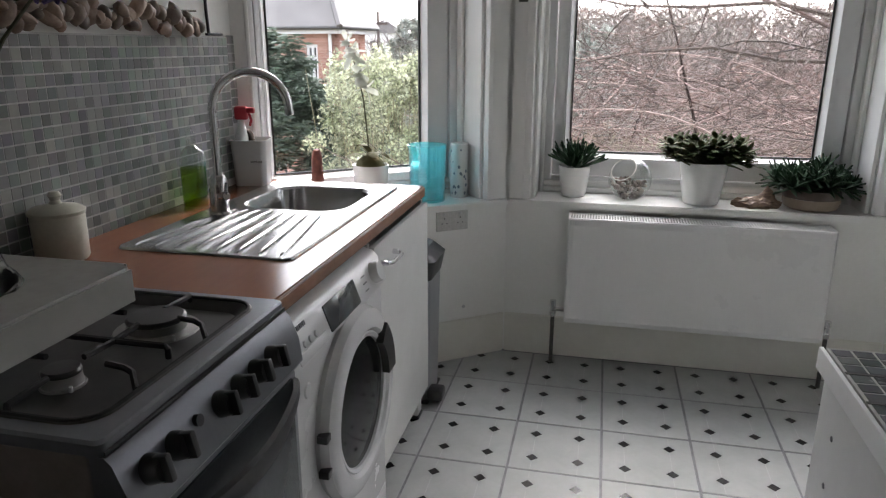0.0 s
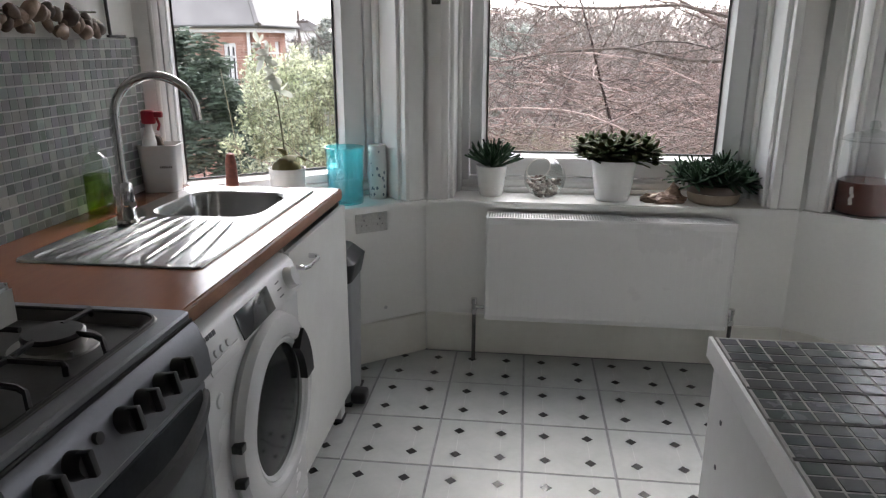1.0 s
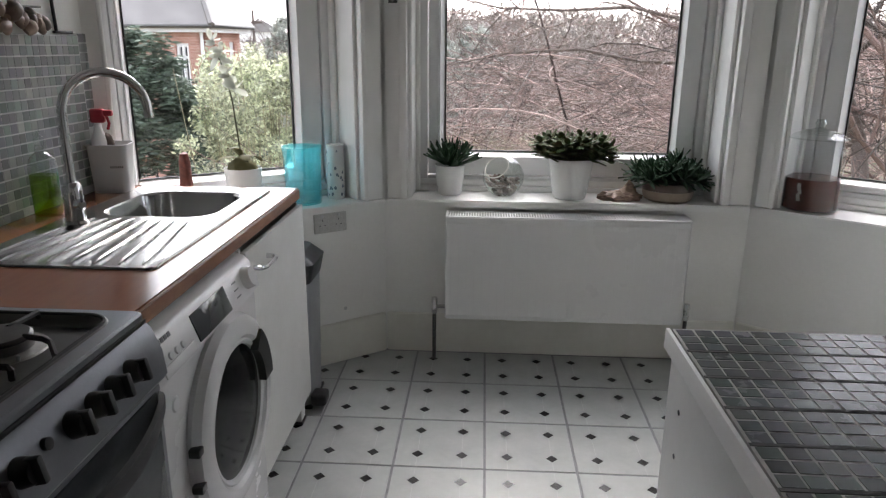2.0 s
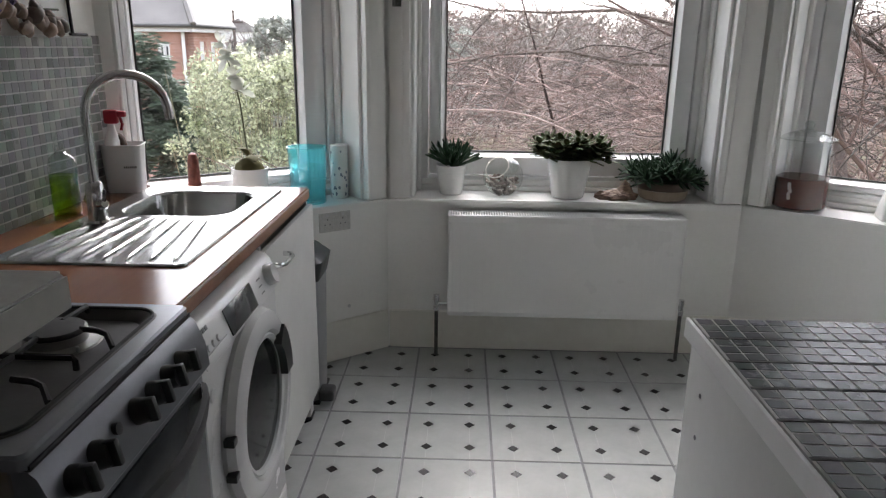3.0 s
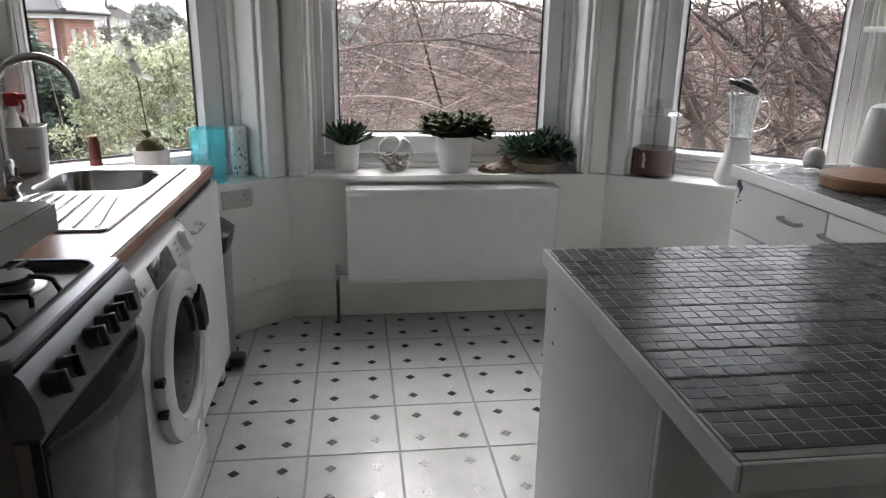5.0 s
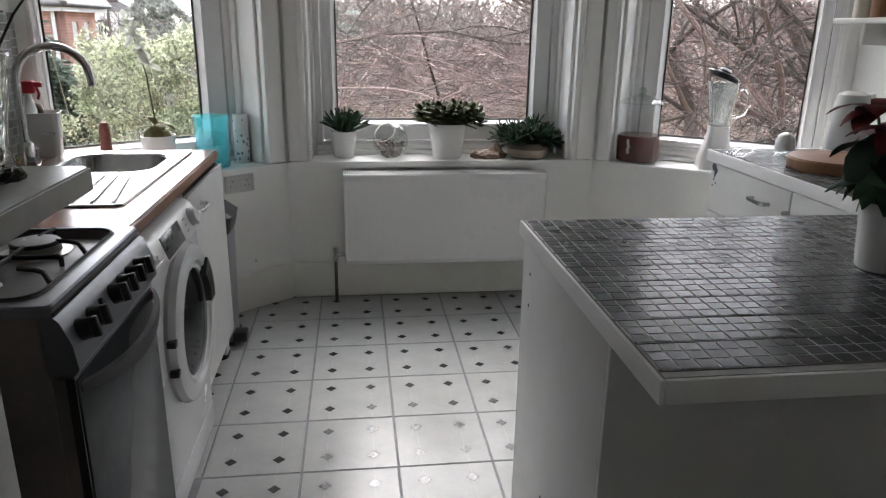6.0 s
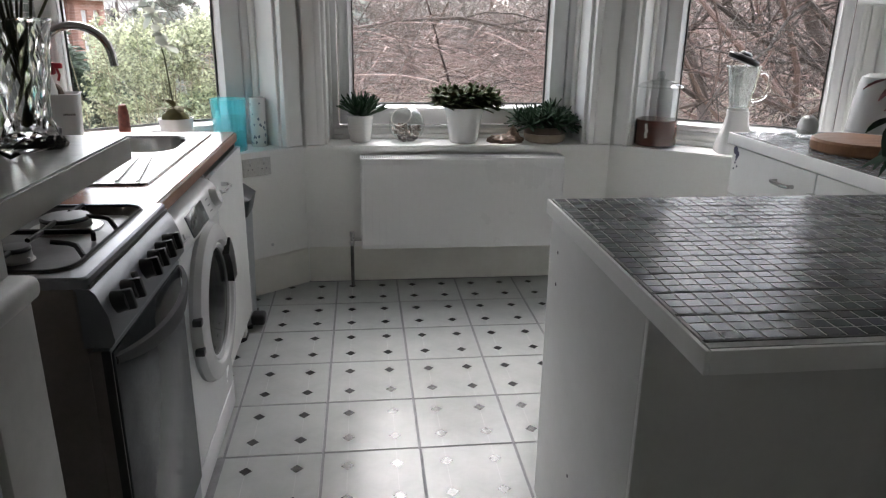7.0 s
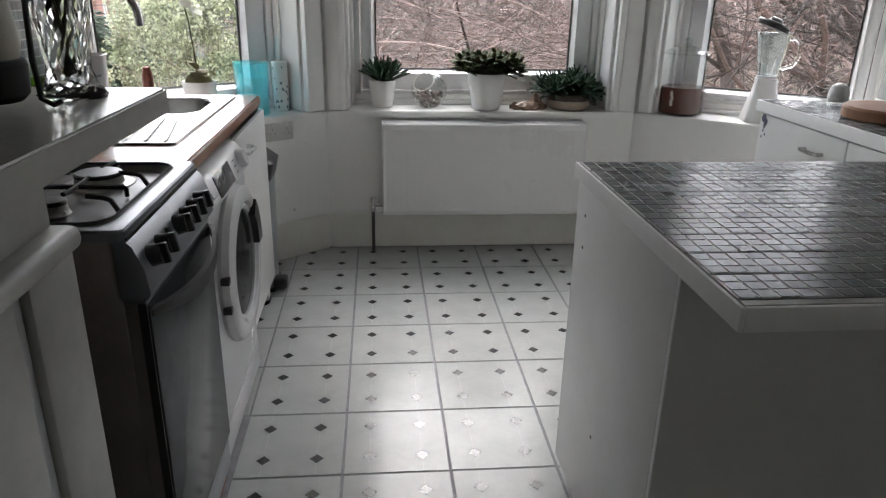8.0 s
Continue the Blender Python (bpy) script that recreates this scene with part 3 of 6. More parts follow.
def build_tap():
    t = thing("mixer_tap", pose(-1.12, -0.55, Z_W + 0.003), "chrome swan-neck kitchen mixer tap with two levers", "tap")
    bm = bmesh.new()
    lathe(bm, [(0, 0), (0.029, 0), (0.030, 0.008), (0.025, 0.014), (0.024, 0.085), (0.022, 0.11), (0.016, 0.118), (0, 0.118)], 24)
    part("body", bm, M["chrome"], t)
    d = Vector((0.86, 0.51, 0)).normalized()
    pts = [Vector((0, 0, 0.11)), Vector((0, 0, 0.2))]
    for i in range(15):
        a = math.pi * i / 14
        pts.append(d * (0.104 - 0.104 * math.cos(a)) + Vector((0, 0, 0.297 + 0.104 * math.sin(a))))
    pts.append(pts[-1] + Vector((0.002, 0.001, -0.018)))
    part("spout", tube(bmesh.new(), pts, 0.0125, 14), M["chrome"], t)
    for s in (-1, 1):
        h = bmesh.new()
        n = Vector((0.75, -0.66, 0)) * s
        tube(h, [n * 0.018 + Vector((0, 0, 0.06)), n * 0.05 + Vector((0, 0, 0.063)), n * 0.06 + Vector((0, 0, 0.066))], [0.013, 0.015, 0.010], 12)
        tube(h, [n * 0.052 + Vector((0, 0, 0.066)), n * 0.056 + Vector((0.004, 0, 0.105))], [0.006, 0.0045], 8)
        part("lever", h, M["chrome"], t)


build_tap()


def build_sink_cabinet():
    c = thing("base_cabinet", pose(0, 0, 0), "white laminate sink base cabinet with a chrome bow handle", "cabinet")
    b = bmesh.new()
    box(b, -1.25, -0.664, -0.600, -0.584, 0.12, 0.823, 0.001)
    box(b, -1.25, -0.664, -0.020, -0.004, 0.12, 0.823, 0.001)
    box(b, -1.25, -0.664, -0.583, -0.021, 0.12, 0.138, 0.001)
    box(b, -1.25, -1.235, -0.583, -0.021, 0.139, 0.823, 0.001)
    part("body", b, M["white_cab"], c)
    d = part("door", B(-0.662, -0.645, -0.598, -0.004, 0.105, 0.815, 0.003), M["white_cab"], c)
    h = bmesh.new()
    tube(h, [(-0.645, -0.545, 0.757), (-0.622, -0.543, 0.757), (-0.612, -0.525, 0.757), (-0.612, -0.445, 0.757), (-0.622, -0.427, 0.757), (-0.645, -0.425, 0.757)], [0.008, 0.007, 0.006, 0.006, 0.007, 0.008], 10)
    part("handle", h, M["chrome"], d, "chrome bow handle")
    for x, y in ((-0.69, -0.05), (-0.69, -0.55), (-1.2, -0.05), (-1.2, -0.55)):
        part("leg", B(x - 0.022, x + 0.022, y - 0.022, y + 0.03, 0.012, 0.119, 0.004), M["white_cab"], c)
        part("foot", B(x - 0.026, x + 0.026, y - 0.026, y + 0.034, 0.0, 0.012, 0.003), M["black"], c, "black plastic foot")


build_sink_cabinet()


def build_washer():
    w = thing("washing_machine", pose(0, 0, 0), "white front-loading washing machine with a dark round door", "washing machine")
    y0, y1, xf = -1.203, -0.608, -0.622
    b = bmesh.new()
    box(b, -1.2, xf, y0, y1, 0.015, 0.725, 0.012, 3)
    part("body", b, M["white_app"], w)
    # sloped control fascia with a rounded brow
    f = bmesh.new()
    prof = [(-1.2, 0.727), (xf + 0.006, 0.727), (xf + 0.012, 0.733), (xf - 0.012, 0.80), (xf - 0.026, 0.814), (xf - 0.05, 0.820), (-1.2, 0.824)]
    lo = [f.verts.new((x, y0 + 0.001, z)) for x, z in prof]
    hi = [f.verts.new((x, y1 - 0.001, z)) for x, z in prof]
    f.faces.new(lo)
    f.faces.new(hi[::-1])
    ring(f, lo, hi)
    fascia = part("control_panel", f, M["white_app"], w)
    tilt = pose(xf - 0.0002, 0, 0.7675, 0, -19.7, 0)
    part("display", box(bmesh.new(), -0.002, 0.0035, -1.0, -0.81, -0.03, 0.032, 0.002), M["display"], fascia, "dark glossy display").matrix_basis = tilt
    k = lathe(bmesh.new(), [(0, 0.022), (0.024, 0.022), (0.027, 0.018), (0.029, 0.0)], 26, axis="x")
    part("dial", k, M["white_app"], fascia).matrix_basis = tilt @ pose(0, -0.675, 0.005)
    for i in range(4):
        part("button", lathe(bmesh.new(), [(0, 0.004), (0.007, 0.004), (0.008, 0)], 12, axis="x"), M["grey_plastic"], fascia).matrix_basis = tilt @ pose(0, -1.15 + 0.028 * i, -0.004)
    for i in range(3):
        part("print_bar", box(bmesh.new(), 0, 0.0012, -0.76, -0.735, -0.02 + 0.018 * i, -0.017 + 0.018 * i), M["grey_print"], fascia).matrix_basis = tilt
    # maker's mark as a plain bar
    for i, wd in enumerate((0.018, 0.011, 0.011, 0.011, 0.011)):
        y = -1.165 + (0 if i == 0 else 0.005) + 0.0145 * i
        part("print_bar", box(bmesh.new(), 0, 0.0012, y, y + wd, 0.028, 0.042 if i == 0 else 0.038, 0), M["grey_print"], fascia).matrix_basis = tilt
    dr = box(bmesh.new(), -0.003, 0.003, -1.165, -1.02, -0.036, -0.014, 0.004)
    part("detergent_drawer", dr, M["white_app"], fascia).matrix_basis = tilt
    # door
    cy, cz = -0.865, 0.505
    dm = pose(xf, cy, cz)
    n = 48
    d = lathe(bmesh.new(), [(0.232, 0.000), (0.236, 0.012), (0.228, 0.030), (0.205, 0.042), (0.182, 0.040), (0.170, 0.028), (0.166, 0.014)], n, axis="x")
    door = part("door", d, M["white_app"], w)
    door.matrix_basis = dm
    g = lathe(bmesh.new(), [(0.168, 0.022), (0.14, 0.026), (0.09, 0.030), (0, 0.032)], n, axis="x")
    part("porthole", g, M["porthole"], door, "dark curved porthole glass")
    r = lathe(bmesh.new(), [(0.174, 0.030), (0.169, 0.034), (0.160, 0.030), (0.158, 0.022)], n, axis="x")
    part("trim_ring", r, M["grey_plastic"], door)
    h = bmesh.new()
    a0, a1 = radians(2), radians(48)
    inner, outer = [], []
    for i in range(9):
        a = a0 + (a1 - a0) * i / 8
        inner.append((math.cos(a) * 0.150, math.sin(a) * 0.150))
        outer.append((math.cos(a) * 0.206, math.sin(a) * 0.206))
    pts = inner + outer[::-1]
    lo = [h.verts.new((0.030, y, z)) for y, z in pts]
    hi = [h.verts.new((0.050, y, z)) for y, z in pts]
    h.faces.new(lo[::-1])
    h.faces.new(hi)
    ring(h, lo, hi)
    part("door_handle", h, M["black"], door, "black door grip")
    for z in (0.035, -0.05):
        part("hinge", B(0.010, 0.034, -0.246, -0.222, z - 0.009, z + 0.009, 0.002), M["black"], door)
    part("kick_panel", B(xf - 0.001, xf + 0.004, y0 + 0.02, y1 - 0.02, 0.03, 0.115, 0.003), M["white_app"], w)
    sock = lathe(bmesh.new(), [(0, 0.004), (0.014, 0.003), (0.017, 0)], 16, axis="x")
    part("badge", sock, M["grey_plastic"], w).matrix_basis = pose(xf, -1.12, 0.66)
    for x in (-1.15, -0.66):
        for y in (y0 + 0.04, y1 - 0.04):
            part("foot", lathe(bmesh.new(), [(0, 0), (0.02, 0), (0.02, 0.016), (0, 0.016)], 12, (x, y, 0)), M["black"], w)


build_washer()


def build_cooker():
    c = thing("gas_cooker", pose(0, 0, 0), "silver freestanding gas cooker with black hob and black knobs", "cooker")
    y0, y1 = -1.705, -1.212
    part("body", B(-1.22, -0.632, y0, y1, 0.05, 0.872, 0.004), M["cooker_side"], c, "dark brown metal cooker casing")
    h = bmesh.new()
    o0 = loop(h, rounded(-1.22, -0.616, y0 - 0.002, y1 + 0.002, 0.012), 0.8725)
    o1 = loop(h, rounded(-1.22, -0.616, y0 - 0.002, y1 + 0.002, 0.012), 0.888)
    o2 = loop(h, rounded(-1.216, -0.620, y0 + 0.002, y1 - 0.002, 0.012), 0.892)
    i0 = loop(h, rounded(-1.19, -0.646, y0 + 0.024, y1 - 0.024, 0.05), 0.892)
    for a, b in ((o0, o1), (o1, o2), (o2, i0)):
        ring(h, a, b)
    part("hob_surround", h, M["cooker_silver"], c)
    wl = bmesh.new()
    i0 = loop(wl, rounded(-1.19, -0.646, y0 + 0.024, y1 - 0.024, 0.05), 0.8925)
    i1 = loop(wl, rounded(-1.186, -0.650, y0 + 0.028, y1 - 0.028, 0.048), 0.896)
    i2 = loop(wl, rounded(-1.176, -0.660, y0 + 0.038, y1 - 0.038, 0.042), 0.890)
    i3 = loop(wl, rounded(-1.165, -0.671, y0 + 0.050, y1 - 0.050, 0.036), 0.878)
    for a, b in ((i0, i1), (i1, i2), (i2, i3)):
        ring(wl, a, b)
    wl.faces.new(i3)
    part("hob", wl, M["enamel_black"], c, "black enamel hob well")
    for bx, by, r in ((-0.778, -1.358, 0.047), (-0.787, -1.565, 0.026), (-1.05, -1.358, 0.036), (-1.05, -1.567, 0.036)):
        b = thing("burner", pose(bx, by, 0.878), "", "")
        b.parent = c
        part("burner_base", lathe(bmesh.new(), [(r * (1.5 if r > 0.04 else 1.2), 0), (r * (1.46 if r > 0.04 else 1.16), 0.003), (r * 1.3 if r > 0.04 else r * 1.1, 0.0032), (r * 1.05, 0.005), (r, 0.018), (r * 0.8, 0.019)], 30), M["burner_metal"], b, "pale metal burner ring")
        part("burner_cap", lathe(bmesh.new(), [(r * 1.02, 0.019), (r * 1.04, 0.023), (r * 0.95, 0.027), (0, 0.0285)], 30), M["enamel_black"], b, "black burner cap")
        spark = lathe(bmesh.new(), [(0.0028, 0), (0.0028, 0.008), (0, 0.010)], 8, (r * 1.25, -r * 0.9, 0.004))
        part("spark_plug", spark, M["grey_plastic"], b)
    # pan supports: fingers that stop short of each burner, and one long middle bar
    ym, z = -1.4585, 0.900
    def bar(*pts):
        part("pan_support", tube(bmesh.new(), pts, 0.005, 6), M["iron"], c, "black iron pan support finger")
    bar((-0.690, ym, 0.880), (-0.690, ym, z - 0.004), (-0.694, ym, z), (-1.160, ym, z), (-1.166, ym, 0.880))
    for side, ye, by in ((-1, y0 + 0.036, -1.567), (1, y1 - 0.036, -1.358)):
        ys = by + 0.030 if side < 0 else by
        for bx, gap in ((-0.782, 0.030), (-1.05, 0.040)):
            bar((bx, ym + side * 0.002, z), (bx, by - side * (gap + 0.012), z + 0.003))
            bar((bx, ye, z - 0.018), (bx, ye - side * 0.004, z), (bx, by + side * gap, z + 0.003))
        bar((-0.736, ys, z + 0.003), (-0.706, ys, z), (-0.690, ys - 0.006, z - 0.003), (-0.672, ys - 0.026, 0.883))
        bar((-0.836, ys, z + 0.003), (-0.995, ys, z + 0.003))
        bar((-1.100, ys, z + 0.003), (-1.160, ys, z), (-1.166, ys, 0.880))
    rim = bmesh.new()
    path = [(x, y, 0.8945) for x, y in rounded(-1.184, -0.652, y0 + 0.030, y1 - 0.030, 0.046, 6)]
    tube(rim, path + [path[0]], 0.0036, 6, False)
    part("hob_trim", rim, M["iron"], c, "black raised rim round the hob")
    # slanted fascia
    f = bmesh.new()
    prof = [(-0.64, 0.765), (-0.592, 0.765), (-0.585, 0.775), (-0.590, 0.82), (-0.606, 0.862), (-0.616, 0.8715), (-0.64, 0.8715)]
    lo = [f.verts.new((x, y0, z)) for x, z in prof]
    hi = [f.verts.new((x, y1, z)) for x, z in prof]
    f.faces.new(lo)
    f.faces.new(hi[::-1])
    ring(f, lo, hi)
    fascia = part("fascia", f, M["cooker_silver"], c, "silver sloping control fascia")
    for y in (-1.655, -1.60, -1.485, -1.43, -1.375, -1.318):
        k = bmesh.new()
        lathe(k, [(0.0215, -0.004), (0.0215, 0.006), (0.019, 0.020), (0.017, 0.024), (0, 0.024)], 20, axis="x")
        box(k, 0.012, 0.036, -0.006, 0.006, -0.020, 0.020, 0.003)
        part("knob", k, M["black"], fascia, "black control knob").matrix_basis = pose(-0.595, y, 0.828, 0, -12, 0) @ Matrix.Scale(0.95, 4)
    part("ignition_button", lathe(bmesh.new(), [(0.009, -0.003), (0.009, 0.005), (0, 0.007)], 14, axis="x"), M["black"], fascia).matrix_basis = pose(-0.594, -1.545, 0.835, 0, -12, 0)
    part("trim_strip", B(-0.630, -0.6125, y0 + 0.001, y1 - 0.001, 0.8716, 0.8724), M["black"], c)
    part("trim_strip", B(-0.6158, -0.6135, y0 + 0.002, y1 - 0.002, 0.8735, 0.8785), M["black"], c, "thin black line under the hob edge")
    d = part("oven_door", B(-0.630, -0.598, y0 + 0.004, y1 - 0.004, 0.155, 0.758, 0.006), M["cooker_silver"], c, "grey oven door")
    part("door_glass", B(-0.5978, -0.592, y0 + 0.006, y1 - 0.03, 0.17, 0.752, 0.003), M["oven_glass"], d, "dark glossy oven door glass")
    part("door_edge", B(-0.632, -0.6105, y0 - 0.0005, y0 + 0.0035, 0.157, 0.757), M["cooker_side"], d)
    part("door_seal", B(-0.6104, -0.5955, y0 - 0.0008, y0 + 0.0035, 0.157, 0.757), M["black"], d, "black edge of the oven door glass")
    # flat crescent handle that bows out and sags in the middle
    hd = bmesh.new()
    secs = []
    for i in range(15):
        u = i / 14
        k = math.sin(math.pi * u)
        x, y, zc, hh = -0.594 + 0.044 * k ** 0.7, y0 + 0.012 + (y1 - y0 - 0.024) * u, 0.735 - 0.022 * k, 0.010 + 0.009 * k
        secs.append([hd.verts.new(p) for p in ((x - 0.006, y, zc - hh), (x + 0.004, y, zc - hh + 0.003), (x + 0.006, y, zc), (x + 0.003, y, zc + hh - 0.003), (x - 0.006, y, zc + hh))])
    for a, b in zip(secs, secs[1:]):
        ring(hd, a, b)
    hd.faces.new(secs[0])
    hd.faces.new(secs[-1][::-1])
    part("door_handle", hd, M["seal"], d, "black bowed crescent handle")
    part("drawer", B(-0.628, -0.604, y0 + 0.004, y1 - 0.004, 0.055, 0.150, 0.004), M["cooker_silver"], c)
    for x in (-1.18, -0.66):
        for y in (y0 + 0.04, y1 - 0.04):
            part("foot", lathe(bmesh.new(), [(0, 0), (0.018, 0), (0.018, 0.051), (0, 0.051)], 12, (x, y, 0)), M["black"], c)


build_cooker()


def build_bin():
    b = thing("pedal_bin", pose(-0.762, 0.15, 0), "slim grey pedal bin with a black lid and pedal", "bin")
    bm = bmesh.new()
    lo = loop(bm, rounded(-0.092, 0.100, -0.105, 0.105, 0.04), 0.012)
    l2 = loop(bm, rounded(-0.100, 0.110, -0.112, 0.112, 0.04), 0.50)
    bm.faces.new(lo[::-1])
    ring(bm, lo, l2)
    bm.faces.new(l2)
    part("body", bm, M["silver_bin"], b)
    lid = bmesh.new()
    a = loop(lid, rounded(-0.103, 0.114, -0.115, 0.115, 0.042), 0.503)
    a2 = loop(lid, rounded(-0.103, 0.130, -0.115, 0.115, 0.042), 0.575)
    a3 = loop(lid, rounded(-0.090, 0.085, -0.100, 0.100, 0.040), 0.612)
    lid.faces.new(a[::-1])
    ring(lid, a, a2)
    ring(lid, a2, a3)
    lid.faces.new(a3)
    part("lid", lid, M["black"], b, "black plastic lid")
    part("pedal", B(0.100, 0.160, -0.118, -0.045, 0.018, 0.065, 0.012, 3), M["black"], b, "black foot pedal")
    part("base", B(-0.095, 0.104, -0.108, 0.108, 0.0, 0.0118, 0.003), M["black"], b)


build_bin()


# ---- half-height bar beside the cooker ----
def build_bar():
    u = thing("base_cabinet", pose(0, 0, 0), "pale marble-effect base unit beside the cooker", "cabinet")
    part("body", B(X_W + 0.004, -0.652, -2.62, -1.868, 0.0, 0.922, 0.003), M["cooker_side"], u)
    part("side_panel", B(-0.6515, -0.630, -2.000, -1.864, 0.0, 0.921, 0.003), M["marble"], u, "pale marbled panel")
    part("panel_strip", B(-0.6515, -0.642, -2.040, -2.003, 0.0, 0.921, 0.002), M["grey_plastic"], u)
    part("door", B(-0.6515, -0.628, -2.60, -2.045, 0.04, 0.921, 0.004), M["marble"], u)
    t = thing("worktop", pose(0, 0, 0), "narrow pale marble-effect worktop with a rounded nose", "worktop")
    part("top", box(bmesh.new(), X_W + 0.004, -0.614, -2.62, -1.858, 0.9225, 0.957, 0.013, 4), M["marble"], t)
    solid("bar_riser", B(X_W + 0.004, -0.650, -2.62, -1.872, 0.9575, 1.096, 0.002), M["marble"], "marble-effect upstand carrying the raised bar top", "upstand", kind="structure")
    s = thing("bar_top", pose(0, 0, 0), "grey stone-effect raised bar top with squared edges", "bar top")
    part("slab", prism(bmesh.new(), [(X_W + 0.004, -2.62), (-0.5065, -2.62), (-0.5065, -1.757), (-0.519, -1.7445), (X_W + 0.004, -1.7445)], 1.0965, 1.132, 0.003), M["slab"], s)
    part("edge_strip", prism(bmesh.new(), [(-0.506, -2.62), (-0.5045, -2.62), (-0.5045, -1.7565), (-0.506, -1.758)], 1.098, 1.1305), M["marble"], s, "pale laminate edge strip")
    part("edge_strip", prism(bmesh.new(), [(X_W + 0.006, -1.744), (-0.520, -1.744), (-0.520, -1.7425), (X_W + 0.006, -1.7425)], 1.098, 1.1305), M["marble"], s, "pale laminate edge strip")


build_bar()


# ---- peninsula ----
def build_peninsula():
    u = thing("kitchen_island", pose(0, 0, 0), "white island unit with a grey mosaic tiled top", "kitchen island")
    part("side_panel", B(0.294, 0.323, -1.823, -1.228, 0.055, 0.857, 0.002), M["white_cab"], u)
    part("back_panel", B(0.2945, 1.97, -1.836, -1.8235, 0.0, 0.857, 0.002), M["white_cab"], u)
    part("front_panel", B(0.324, 1.30, -1.246, -1.23, 0.09, 0.857, 0.002), M["white_cab"], u)
    part("plinth", B(0.318, 1.97, -1.80, -1.26, 0.0, 0.089, 0.002), M["white_cab"], u)
    part("top_board", B(0.292, 1.972, -2.036, -1.218, 0.8575, 0.884, 0.003), M["white_cab"], u)
    e = bmesh.new()
    box(e, 0.284, 0.2915, -2.044, -1.212, 0.854, 0.891, 0.002)
    chip = random.Random(31)
    for v in e.verts:
        if v.co.z > 0.88:
            v.co.z -= chip.uniform(0, 0.0015)
    part("edge_strip", e, M["wood_white"], u, "chipped white edge strip")
    part("edge_strip", B(0.292, 1.972, -2.0445, -2.0365, 0.854, 0.891, 0.002), M["wood_white"], u)
    part("grout_bed", B(0.293, 1.971, -2.0355, -1.219, 0.8842, 0.8914), M["grout_dark"], u, "dirty grey grout between the tiles")
    for y, z in ((-1.50, 0.30), (-1.62, 0.22), (-1.3, 0.78), (-1.3, 0.70)):
        part("screw_cap", lathe(bmesh.new(), [(0, -0.0015), (0.004, -0.001), (0.005, 0.0005)], 10, axis="x"), M["grey_print"], u).matrix_basis = pose(0.2938, y, z)
    return u


island = build_peninsula()


def build_drawer_unit():
    u = thing("drawer_cabinet", pose(0, 0, 0), "white drawer cabinet with chrome bow handles and a tiled top", "cabinet")
    part("body", B(1.326, 1.975, -1.205, -0.205, 0.0, 0.852, 0.003), M["white_cab"], u)
    for a, b in ((-0.745, -0.208), (-1.203, -0.751)):
        for z0, z1 in ((0.655, 0.842), (0.10, 0.648)):
            d = part("drawer" if z0 > 0.5 else "door", B(1.306, 1.325, a, b, z0, z1, 0.003), M["white_cab"], u)
            if z0 > 0.5:
                m = -0.582 if a > -0.75 else -0.80
                h = bmesh.new()
                tube(h, [(1.306, m - 0.05, 0.772), (1.284, m - 0.05, 0.772), (1.278, m - 0.03, 0.772), (1.278, m + 0.03, 0.772), (1.284, m + 0.05, 0.772), (1.306, m + 0.05, 0.772)], 0.007, 8)
                part("handle", h, M["steel"], d, "chrome bow handle")
    # black strips on the carcass paint the shade inside the gaps round the fronts
    for y0, y1, z0, z1 in ((-0.7505, -0.7455, 0.10, 0.842), (-1.203, -0.208, 0.6485, 0.6545), (-1.203, -0.208, 0.8425, 0.8515)):
        part("shadow_gap", B(1.3235, 1.3258, y0, y1, z0, z1), M["seal"], u, "black strip painting the shade in the gap between the fronts")
    part("top_board", B(1.298, 1.976, -1.21, -0.19, 0.8525, 0.884, 0.003), M["white_cab"], u)
    part("edge_strip", B(1.290, 1.2975, -1.21, -0.186, 0.850, 0.893, 0.002), M["wood_white"], u)
    part("edge_strip", B(1.298, 1.976, -0.1895, -0.183, 0.850, 0.893, 0.002), M["wood_white"], u)
    part("grout_bed", B(1.2985, 1.975, -1.209, -0.1905, 0.8842, 0.8918), M["grout_dark"], u)
    for i in range(7):
        y, z = -0.236 - 0.006 * (i % 3), 0.828 - 0.012 * i
        s = lathe(bmesh.new(), [(0, -0.001), (max(0.005, 0.017 - 0.004 * i), -0.0008), (max(0.005, 0.017 - 0.004 * i), 0)], 7, axis="x")
        part("flower_sticker", s, M["faded_print"], u, "small dark purple flower transfer").matrix_basis = pose(1.3058, y - (0.006 if i % 2 else -0.004), z)
    return u


drawers = build_drawer_unit()


